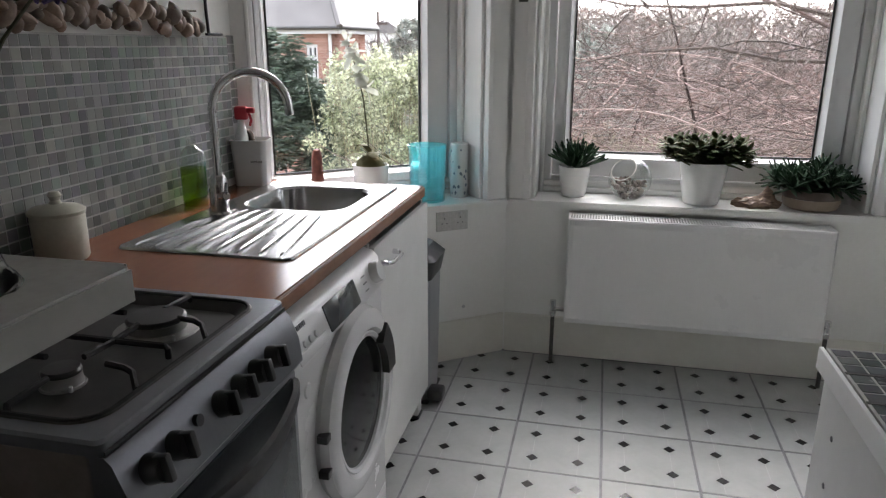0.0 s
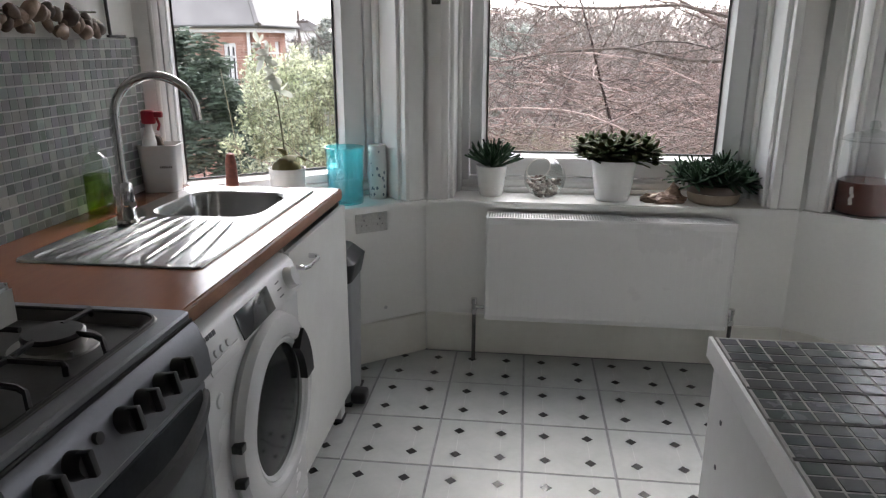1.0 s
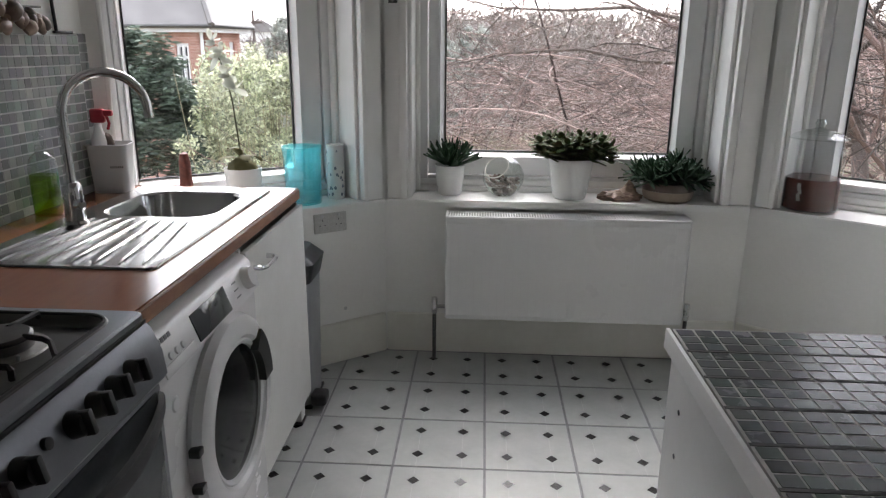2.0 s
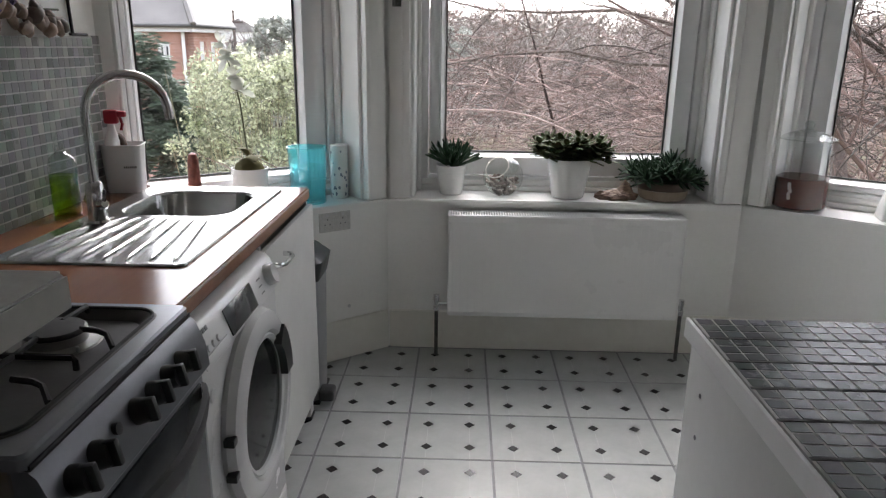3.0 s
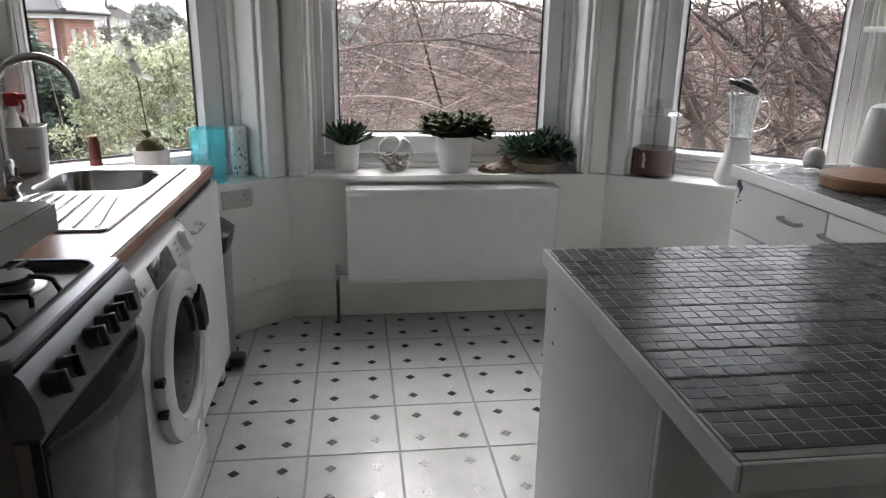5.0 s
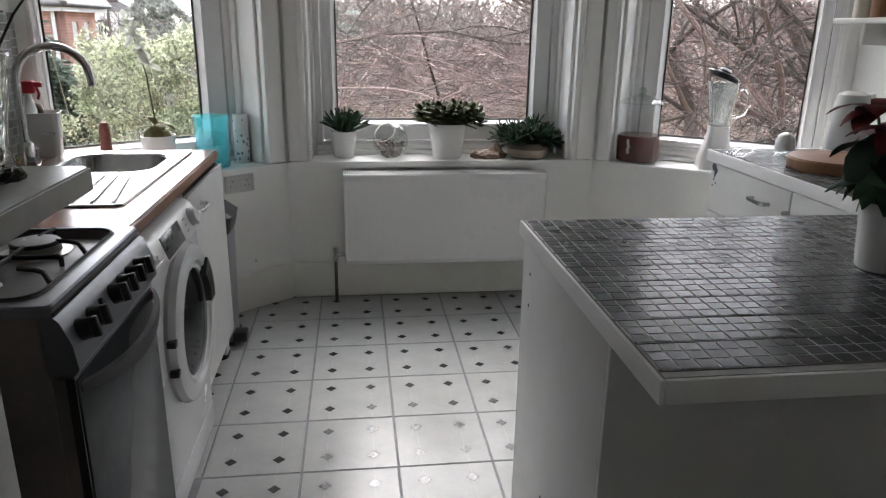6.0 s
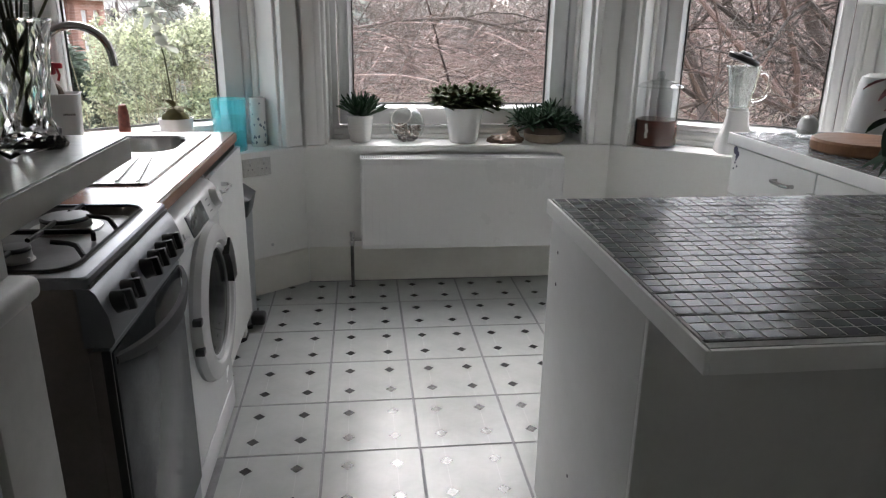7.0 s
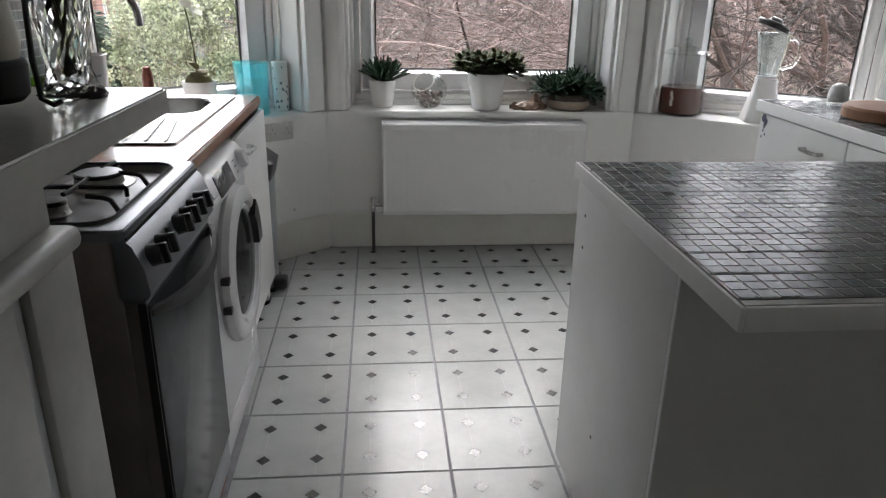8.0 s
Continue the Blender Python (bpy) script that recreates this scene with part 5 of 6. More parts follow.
def build_soap():
    t = thing("soap_bottle", pose(-1.272, -0.43, Z_W), "clear bottle of green washing-up liquid", "bottle")
    b = bmesh.new()
    a = [loop(b, rounded(-w, w, -w * 0.7, w * 0.7, w * 0.4), z) for w, z in ((0.034, 0.0), (0.036, 0.006), (0.036, 0.14), (0.030, 0.165), (0.013, 0.182), (0.012, 0.20))]
    b.faces.new(a[0][::-1])
    for p, q in zip(a, a[1:]):
        ring(b, p, q)
    b.faces.new(a[-1])
    part("bottle", b, M["pale_glass"], t, "clear plastic bottle")
    l = bmesh.new()
    a = [loop(l, rounded(-w, w, -w * 0.7, w * 0.7, w * 0.4), z) for w, z in ((0.032, 0.002), (0.0345, 0.008), (0.0345, 0.118))]
    l.faces.new(a[0][::-1])
    for p, q in zip(a, a[1:]):
        ring(l, p, q)
    l.faces.new(a[-1])
    part("liquid", l, M["soap"], t, "bright green washing-up liquid")
    part("cap", lathe(bmesh.new(), [(0.013, 0.2005), (0.014, 0.222), (0.006, 0.23), (0.005, 0.245), (0, 0.246)], 16), M["clear"], t)


build_soap()


def build_canister():
    t = thing("storage_jar", pose(-1.262, -1.005, Z_W), "cream stoneware storage jar with a knobbed lid", "jar")
    part("body", lathe(bmesh.new(), [(0, 0), (0.053, 0), (0.057, 0.006), (0.058, 0.10), (0.054, 0.106), (0, 0.106)], 32), M["cream"], t)
    part("lid", lathe(bmesh.new(), [(0.06, 0.1065), (0.061, 0.114), (0.05, 0.122), (0.014, 0.130), (0.010, 0.138), (0.015, 0.148), (0.010, 0.157), (0, 0.159)], 32), M["cream"], t)


build_canister()


# ---- on the wall ----
def build_garland():
    rng = random.Random(21)
    t = thing("shell_garland", pose(X_W, 0, 0), "string of mottled brown and cream seashells along the wall", "garland")
    part("cord", tube(bmesh.new(), [(0.012, -1.2, 1.44), (0.012, -0.75, 1.425), (0.012, -0.26, 1.44)], 0.003, 6), M["stem"], t)
    for i in range(60):
        y = -1.2 + 0.0157 * i + rng.uniform(-0.01, 0.01)
        z = 1.385 + rng.uniform(-0.004, 0.055)
        bm = bmesh.new()
        bmesh.ops.create_icosphere(bm, subdivisions=2, radius=1)
        for v in bm.verts:
            k = 1 + 0.25 * noise.noise(v.co * 2 + Vector((i, 0, 0)))
            v.co = Vector((v.co.x * 0.016, v.co.y * 0.024 * k, v.co.z * 0.020 * k))
        part("shell", bm, M["shell"], t).matrix_basis = pose(0.022 + rng.uniform(0, 0.012), y, z, rng.uniform(-60, 60), rng.uniform(-20, 20), rng.uniform(-30, 30)) @ Matrix.Diagonal((rng.uniform(0.8, 1.3), rng.uniform(0.6, 1.5), rng.uniform(0.6, 1.35), 1))


build_garland()

cable = thing("cable", pose(X_W, 0, 0), "black cable running up the wall", "cable")
part("wire", tube(bmesh.new(), [(0.006, -0.185, 1.368), (0.006, -0.19, 1.45), (0.006, -0.20, 1.9), (0.006, -0.20, 2.3)], 0.005, 6), M["black"], cable)
part("cable_clip", B(0.001, 0.012, -0.20, -0.105, 1.368, 1.376, 0.002), M["black"], cable)


def socket(m):
    t = thing("wall_socket", m, "white double wall socket with a speckled cover", "socket", kind="structure")
    part("plate", B(-0.073, 0.073, -0.010, -0.001, -0.043, 0.043, 0.004), M["speckled"], t, "speckled grey cover plate")
    for x in (-0.036, 0.036):
        for dx, dz, w, h in ((0, 0.012, 0.004, 0.008), (-0.011, -0.010, 0.006, 0.004), (0.011, -0.010, 0.006, 0.004)):
            part("pin_hole", B(x + dx - w / 2, x + dx + w / 2, -0.0108, -0.0101, dz - h / 2, dz + h / 2), M["grey_print"], t)
        part("switch", B(x - 0.006, x + 0.006, -0.013, -0.0102, 0.024, 0.036, 0.001), M["grey_plastic"], t)


socket(M_L @ pose(0.84, 0, 0.635))
patch = thing("wall_socket", M_L @ pose(0.90, -0.0005, 0.24), "small round white blanking plate on the wall", "socket", kind="structure")
part("plate", lathe(bmesh.new(), [(0.008, 0.0), (0.007, -0.003), (0, -0.004)], 12, axis="y"), M["grey_plastic"], patch)


# ---- on the raised bar ----
def build_crystal_vase():
    rng = random.Random(31)
    t = thing("crystal_vase", pose(-0.60, -1.85, 1.132), "cut crystal vase with dried lavender stems", "vase")
    bm = bmesh.new()
    n = 26
    prof = [(0.040, 0.0), (0.042, 0.005), (0.032, 0.018), (0.026, 0.04), (0.029, 0.07), (0.034, 0.10), (0.037, 0.13), (0.042, 0.160), (0.044, 0.165)]
    prof = [q for a, b in zip(prof, prof[1:]) for q in (a, ((a[0] + b[0]) / 2, (a[1] + b[1]) / 2))] + [prof[-1]]
    rings = []
    for k, (r, z) in enumerate(prof):
        rings.append([bm.verts.new((r * (1.06 if (i + k) % 2 else 0.95) * math.cos(6.2832 * i / n), r * (1.06 if (i + k) % 2 else 0.95) * math.sin(6.2832 * i / n), z)) for i in range(n)])
    for a, b in zip(rings, rings[1:]):
        for i in range(n):
            j = (i + 1) % n
            bm.faces.new((a[i], a[j], b[j]))
            bm.faces.new((a[i], b[j], b[i]))
    inner = [[bm.verts.new((r * math.cos(6.2832 * i / n), r * math.sin(6.2832 * i / n), z)) for i in range(n)] for r, z in ((0.040, 0.165), (0.033, 0.13), (0.030, 0.10), (0.025, 0.07), (0.021, 0.04), (0.018, 0.024))]
    ring(bm, rings[-1], inner[0])
    for a, b in zip(inner, inner[1:]):
        ring(bm, a, b)
    bm.faces.new(inner[-1])
    bm.faces.new(rings[0][::-1])
    part("glass_body", bm, M["cut_glass"], t, "faceted clear crystal", smooth=0)
    for i in range(12):
        a = rng.uniform(0, 6.283)
        lean = rng.uniform(0.04, 0.12) if i > 1 else 0.10
        if i < 1:
            a = 0.7
        top = Vector((lean * math.cos(a), lean * math.sin(a), rng.uniform(0.255, 0.34)))
        base = Vector((0.010 * math.cos(a + 3), 0.010 * math.sin(a + 3), 0.028))
        neck = Vector((0.018 * math.cos(a), 0.018 * math.sin(a), 0.14))
        sb, fb = bmesh.new(), bmesh.new()
        tube(sb, [base, neck, neck.lerp(top, 0.5) + Vector((0, 0, 0.01)), top], [0.0022, 0.002, 0.0018, 0.0012], 5)
        d = (top - neck).normalized()
        for k in range(110):
            p = top + Vector((rng.gauss(0, 1), rng.gauss(0, 1), rng.gauss(0, 1))).normalized() * 0.030 * rng.random() ** 0.4
            e = Vector((rng.uniform(-1, 1), rng.uniform(-1, 1), rng.uniform(0, 1))).normalized()
            blade(fb, p, e, 0.012, 0.003, 0.002, 0.2, 2, 0.4, 0.5)
        stem = part("stem", sb, M["stem"], t, "thin dark dried stem")
        part("flower_head", fb, M["lavender"], stem, "dusty purple flower head")


build_crystal_vase()


def build_burner_lamp():
    t = thing("oil_burner", pose(-0.655, -1.965, 1.132), "cream pot in a black wire stand with scrolled feet", "ornament")
    part("bowl", lathe(bmesh.new(), [(0, 0.012), (0.042, 0.012), (0.050, 0.020), (0.053, 0.055), (0.050, 0.060), (0, 0.06)], 28), M["black"], t, "black metal bowl")
    part("pot", lathe(bmesh.new(), [(0.0, 0.0605), (0.045, 0.061), (0.049, 0.08), (0.043, 0.13), (0.028, 0.16), (0, 0.165)], 28), M["cream"], t, "cream ceramic pot")
    for k in range(3):
        a = 0.35 + k * 2.094
        c, s = math.cos(a), math.sin(a)
        pts = [(0.048 * c, 0.048 * s, 0.135), (0.060 * c, 0.060 * s, 0.125), (0.057 * c, 0.057 * s, 0.06), (0.060 * c, 0.060 * s, 0.012), (0.072 * c, 0.072 * s, 0.004), (0.082 * c, 0.082 * s, 0.009)]
        part("wire_leg", tube(bmesh.new(), pts, 0.0035, 7), M["black"], t, "black wire leg")


build_burner_lamp()


# ---- on the island and the drawer cabinet ----
def build_poinsettia():
    rng = random.Random(17)
    t = thing("poinsettia", pose(0.925, -1.635, 0.8925) @ Matrix.Scale(0.88, 4), "red poinsettia with dark green leaves in a white pot", "plant")
    part("pot", pot(bmesh.new(), 0.058, 0.071, 0.155), M["ceramic"], t, "white glazed plant pot")
    part("soil", soil_disc(0.064, 0.14), M["soil"], t)
    st, gl = bmesh.new(), bmesh.new()
    for k in range(7):
        a = k * 2.4 + 0.4
        r = 0.03 + 0.09 * (k % 3) / 2
        top = Vector((r * math.cos(a), r * math.sin(a), 0.31 + rng.uniform(-0.04, 0.05)))
        mid = Vector((top.x * 0.45, top.y * 0.45, 0.22))
        tube(st, [(0.2 * top.x, 0.2 * top.y, 0.14), mid, top], [0.005, 0.004, 0.003], 6)
        for i in range(7):
            b = i * 2.4 + k
            p = mid.lerp(top, rng.uniform(0.0, 0.75))
            el = rng.uniform(-0.9, 0.0)
            blade(gl, p, (math.cos(b) * math.cos(el), math.sin(b) * math.cos(el), math.sin(el)), rng.uniform(0.11, 0.165), 0.040, 0.002, -0.9, 6, 0.05, 0.45)
        rl = bmesh.new()
        for i in range(9):
            b = i * 0.698 + rng.uniform(-0.2, 0.2)
            el = rng.uniform(-0.5, 0.5)
            blade(rl, top, (math.cos(b) * math.cos(el), math.sin(b) * math.cos(el), math.sin(el)), rng.uniform(0.075, 0.115), 0.030, 0.0015, -1.1, 6, 0.05, 0.45)
        part("flower", rl, M["leaf_red"], t, "deep red bracts")
    for b in (2.9, 3.5, 3.9):
        blade(gl, (-0.02, -0.01, 0.20), (math.cos(b), math.sin(b), 0.25), 0.15, 0.034, 0.002, -1.0, 7, 0.05, 0.45)
    part("stems", st, M["stem"], t)
    part("leaves", gl, M["leaf_dark"], t, "dark green pointed leaves")


build_poinsettia()

chopping = thing("chopping_board", pose(1.53, -0.63, 0.8935), "thick round beech chopping board", "chopping board")
part("board", lathe(bmesh.new(), [(0, 0), (0.150, 0), (0.156, 0.006), (0.157, 0.034), (0.151, 0.042), (0, 0.042)], 44), M["board"], chopping)
board_2 = thing("chopping_board", pose(1.66, -0.985, 0.8935) @ pose(0, 0, 0, 0, 0, 8), "flat rectangular beech chopping board", "chopping board")
part("board", B(-0.14, 0.14, -0.11, 0.11, 0, 0.02, 0.005), M["board"], board_2)


def build_kettle():
    t = thing("kettle", pose(1.80, -0.30, 0.8935), "tall white electric jug kettle", "kettle")
    part("body", lathe(bmesh.new(), [(0, 0.018), (0.078, 0.018), (0.080, 0.03), (0.072, 0.12), (0.060, 0.21), (0.055, 0.225), (0.03, 0.238), (0, 0.24)], 32), M["white_app"], t)
    part("base", lathe(bmesh.new(), [(0, 0), (0.085, 0), (0.085, 0.014), (0.07, 0.0175), (0, 0.0175)], 32), M["white_plastic"], t)
    part("handle", tube(bmesh.new(), [(0.05, 0.02, 0.215), (0.105, 0.03, 0.22), (0.118, 0.032, 0.17), (0.10, 0.03, 0.08), (0.072, 0.02, 0.06)], 0.011, 10), M["white_plastic"], t)


build_kettle()
egg = thing("kitchen_timer", pose(1.59, -0.235, 0.8935), "small domed white plastic kitchen timer", "timer")
part("body", lathe(bmesh.new(), [(0, 0), (0.032, 0), (0.038, 0.012), (0.038, 0.035), (0.030, 0.058), (0.014, 0.070), (0, 0.072)], 26), M["white_plastic"], egg)


def build_bag():
    rng = random.Random(41)
    bm = bmesh.new()
    bmesh.ops.create_grid(bm, x_segments=22, y_segments=16, size=1)
    for v in bm.verts:
        x, y = v.co.x, v.co.y
        e = max(0, 1 - max(abs(x), abs(y)) ** 4)
        v.co = Vector((x * 0.13 * (1 + 0.1 * noise.noise((x, y, 1))), y * 0.10, 0.0015 + e * (0.018 + 0.020 * noise.noise((x * 3, y * 3, 0.5)) + 0.010 * abs(noise.noise((x * 8, y * 8, 2))))))
        v.co.z = max(v.co.z, 0.001)
    return solid("plastic_bag", bm, M["clear"], "crumpled clear plastic bag lying on the tiled top", "plastic bag", m=pose(1.44, -0.33, 0.8935), smooth=20)


build_bag()


shelf = thing("wall_shelf", pose(0, 0, 0), "white painted wall shelf holding small storage jars", "shelf")
part("board", B(1.815, X_E - 0.002, -0.95, -0.075, 1.382, 1.402, 0.003), M["wood_white"], shelf)
for y in (-0.20, -0.80):
    part("bracket", B(1.86, X_E - 0.002, y - 0.01, y + 0.01, 1.30, 1.3815, 0.004), M["wood_white"], shelf)
for i, (y, r, h, k) in enumerate(((-0.15, 0.040, 0.12, "cream"), (-0.245, 0.038, 0.10, "board"), (-0.34, 0.042, 0.13, "cream"), (-0.44, 0.038, 0.11, "board"))):
    j = thing("spice_jar", pose(1.89, y, 1.402), "small squat storage jar standing on the shelf", "jar", "jars on the shelf")
    part("body", lathe(bmesh.new(), [(0, 0), (r - 0.003, 0), (r, 0.004), (r, h * 0.8), (r * 0.85, h * 0.86), (0, h * 0.86)], 22), M[k], j)
    part("lid", lathe(bmesh.new(), [(r * 0.9, h * 0.862), (r * 0.9, h * 0.98), (r * 0.8, h), (0, h)], 22), M["brown_band"], j)

hook = thing("curtain_bracket", M_C @ pose(0.050, -0.0345, 1.515), "small tarnished metal curtain bracket on the window post", "bracket")
part("plate", B(-0.018, 0.018, -0.004, 0.0, -0.012, 0.03, 0.002), M["pipe"], hook)
part("hook", tube(bmesh.new(), [(0, -0.004, 0.0), (0, -0.028, -0.004), (0, -0.040, 0.008), (0, -0.036, 0.022)], 0.005, 8), M["pipe"], hook)


# ---- outside ----
GROUND = -3.2
gm = bmesh.new()
gxs = [-600, -220, -120, -70, -40, -25, -15, -8, -3, 2, 8, 15, 25, 40, 70, 120, 220, 600]
gys = [-300, -60, -20, -6, -1, 3, 6, 9, 13, 18, 25, 35, 50, 70, 95, 130, 200, 400, 900]
rows = []
for y in gys:
    line = []
    for x in gxs:
        rise = 4.2 * min(1, max(0, (y - 24) / 90)) if y > 0 else 0
        line.append(gm.verts.new((x, y, GROUND + rise + (0.25 * noise.noise((x * 0.11, y * 0.13, 0)) if 4 < y < 120 else 0))))
    rows.append(line)
for a, b in zip(rows, rows[1:]):
    for i in range(len(gxs) - 1):
        gm.faces.new((a[i], a[i + 1], b[i + 1], b[i]))
solid("ground", gm, M["earth"], "rough winter garden and scrub ground below the window", "ground", kind="structure", smooth=80)


def joined(name, verts, faces, mat, label, category, parent=None, kind="stuff", smooth=0):
    me = bpy.data.meshes.new(name)
    me.from_pydata(verts, [], faces)
    me.materials.append(mat)
    ob = new(name, me)
    if parent is not None:
        ob.parent = parent
        return tagged(ob, label, kind=kind)
    return tagged(ob, label, category, kind=kind)


def add_tube(verts, faces, pts, radii, n=3):
    """Thin bar as raw lists, quick for thousands of twigs."""
    base = len(verts)
    side = None
    for i, p in enumerate(pts):
        d = pts[min(i + 1, len(pts) - 1)] - pts[max(i - 1, 0)]
        d.normalize()
        if side is None:
            side = d.orthogonal()
        side = side - d * side.dot(d)
        side.normalize()
        up = d.cross(side)
        for k in range(n):
            a = 2 * math.pi * k / n
            q = p + radii[i] * (math.cos(a) * side + math.sin(a) * up)
            verts.append((q.x, q.y, q.z))
    for i in range(len(pts) - 1):
        for k in range(n):
            j = (k + 1) % n
            faces.append((base + i * n + k, base + i * n + j, base + (i + 1) * n + j, base + (i + 1) * n + k))


def grow(verts, faces, rng, p, d, length, r, depth, kids, droop, n):
    pts, radii, dirs = [p.copy()], [r], [d.copy()]
    segs = 6 if depth > 1 else 5
    for i in range(segs):
        d = d + Vector((rng.uniform(-1, 1), rng.uniform(-1, 1), rng.uniform(-1, 1))) * 0.29 + Vector((0, 0, droop))
        d.normalize()
        p = p + d * (length / segs)
        pts.append(p.copy())
        radii.append(r * (1 - 0.75 * (i + 1) / segs))
        dirs.append(d.copy())
    add_tube(verts, faces, pts, radii, n)
    if depth == 0:
        return
    for k in range(kids):
        u = rng.uniform(0.2, 1.0)
        i = min(int(u * segs), segs - 1)
        q = pts[i].lerp(pts[i + 1], u * segs - i)
        t = dirs[i].orthogonal()
        t.rotate(Matrix.Rotation(rng.uniform(0, 6.283), 3, dirs[i]))
        nd = (dirs[i] * rng.uniform(0.5, 1.0) + t * rng.uniform(0.5, 1.0)).normalized()
        grow(verts, faces, rng, q, nd, length * rng.uniform(0.42, 0.68), max(0.0034, radii[i] * rng.uniform(0.45, 0.65)), depth - 1, kids, droop, 3 if depth < 3 else 5)


def bare_tree(x, y, seed, label, limbs, height=3.2, r=0.10, mat="bark_dark", twig="bark", kids=5, depth=3, thick=0.42, lean=0.0):
    rng = random.Random(seed)
    t = thing("bare_tree", pose(x, y, GROUND), label, "tree", "bare trees outside")
    tv, tf, bv, bf = [], [], [], []
    trunk = [Vector((lean * i / 6 + rng.uniform(-0.08, 0.08) * i, rng.uniform(-0.08, 0.08) * i, height * i / 6)) for i in range(7)]
    add_tube(tv, tf, trunk, [r * (1.25 - 0.1 * i) for i in range(7)], 10)
    for (dx, dy, dz), ln, at in limbs:
        p = trunk[min(6, int(at * 6))]
        grow(bv, bf, rng, p.copy(), Vector((dx, dy, dz)).normalized(), ln, r * thick, depth, kids, 0.015, 6)
    ob = joined("trunk", tv, tf, M[mat], "dark bare trunk", "", t, "")
    joined("branches", bv, bf, M[twig], "tangle of bare reddish branches and twigs", "", t, "stuff")
    return t


bare_tree(4.3, 4.3, 51, "bare winter tree with long branches sweeping over the garden", [((-1, -0.1, 0.35), 4.6, 0.8), ((-0.8, 0.5, 0.55), 4.4, 1), ((-0.5, -0.3, 0.9), 3.6, 1), ((0.5, 0.1, 0.8), 3.4, 0.9), ((-1, 0.1, 0.05), 4.2, 0.7), ((-0.9, -0.25, 0.65), 4.2, 1), ((0.2, -0.6, 0.7), 2.4, 0.9)], 3.6, 0.11, depth=4, thick=0.33, kids=4)
bare_tree(1.9, 6.6, 52, "slender bare shrub tree with many fine twigs", [((-0.8, 0.1, 0.7), 3.6, 0.6), ((0.6, -0.2, 0.8), 3.4, 0.7), ((-0.2, -0.3, 1), 3.0, 1), ((-1, 0, 0.35), 3.6, 0.7), ((0.9, 0.2, 0.4), 3.0, 0.6)], 2.7, 0.06, "bark", "bark", lean=-0.9)
bare_tree(-0.2, 8.6, 53, "slender bare shrub tree with many fine twigs", [((-0.5, 0, 0.8), 2.6, 0.6), ((0.9, 0.1, 0.6), 3.4, 0.7), ((0.2, -0.3, 1), 2.4, 1), ((1, -0.2, 0.3), 3.4, 0.5)], 2.4, 0.05, "bark", "bark")
bare_tree(6.6, 3.6, 54, "thick dark bare tree with heavy crossing limbs", [((-0.7, 0.1, 0.75), 4.4, 0.9), ((-0.2, 0.4, 1), 4.2, 1), ((-1, -0.2, 0.3), 4.4, 0.85), ((0.5, -0.2, 0.8), 3.8, 1), ((-0.6, -0.6, 0.9), 3.8, 1), ((-1, 0.1, 0.75), 3.8, 0.7)], 4.2, 0.14, "bark_dark", "bark_dark", depth=4, thick=0.5, kids=5)
bare_tree(6.4, 5.0, 57, "grey leaning tree trunk among the bare branches", [((-0.9, 0.1, 0.5), 3.4, 0.85), ((0.4, 0.1, 0.9), 3.0, 1), ((-0.8, -0.2, 0.2), 3.4, 0.7), ((0.9, -0.2, 0.3), 2.8, 0.75)], 5.8, 0.10, "bark_grey", "bark_dark", depth=4, thick=0.36, kids=5, lean=-2.2)

bare_tree(5.5, 6.0, 55, "bare winter tree with a dense tangle of fine twigs", [((-0.8, -0.1, 0.6), 3.8, 0.8), ((-0.3, 0.2, 1), 3.6, 1), ((0.6, -0.1, 0.8), 3.6, 0.9), ((-1, 0.1, 0.2), 3.8, 0.7), ((0.9, -0.3, 0.4), 3.2, 0.8), ((0, -0.5, 0.9), 3.2, 1)], 3.4, 0.10, depth=4, thick=0.33, kids=5)

bare_tree(3.7, 4.7, 56, "grey bare tree whose fine level branches overhang the garden", [((-1, 0.0, 0.10), 4.0, 1), ((-1, 0.2, 0.24), 4.2, 1), ((-0.9, -0.2, 0.18), 3.6, 0.9), ((-1, 0.4, 0.0), 4.0, 0.95), ((-0.9, 0.1, 0.40), 3.8, 1), ((-0.6, 0.5, 0.55), 3.4, 1), ((0.6, 0.2, 0.6), 3.0, 1), ((0.3, -0.3, 0.8), 2.6, 1)], 4.35, 0.10, "bark_grey", "bark_grey", depth=4, thick=0.30, kids=5)


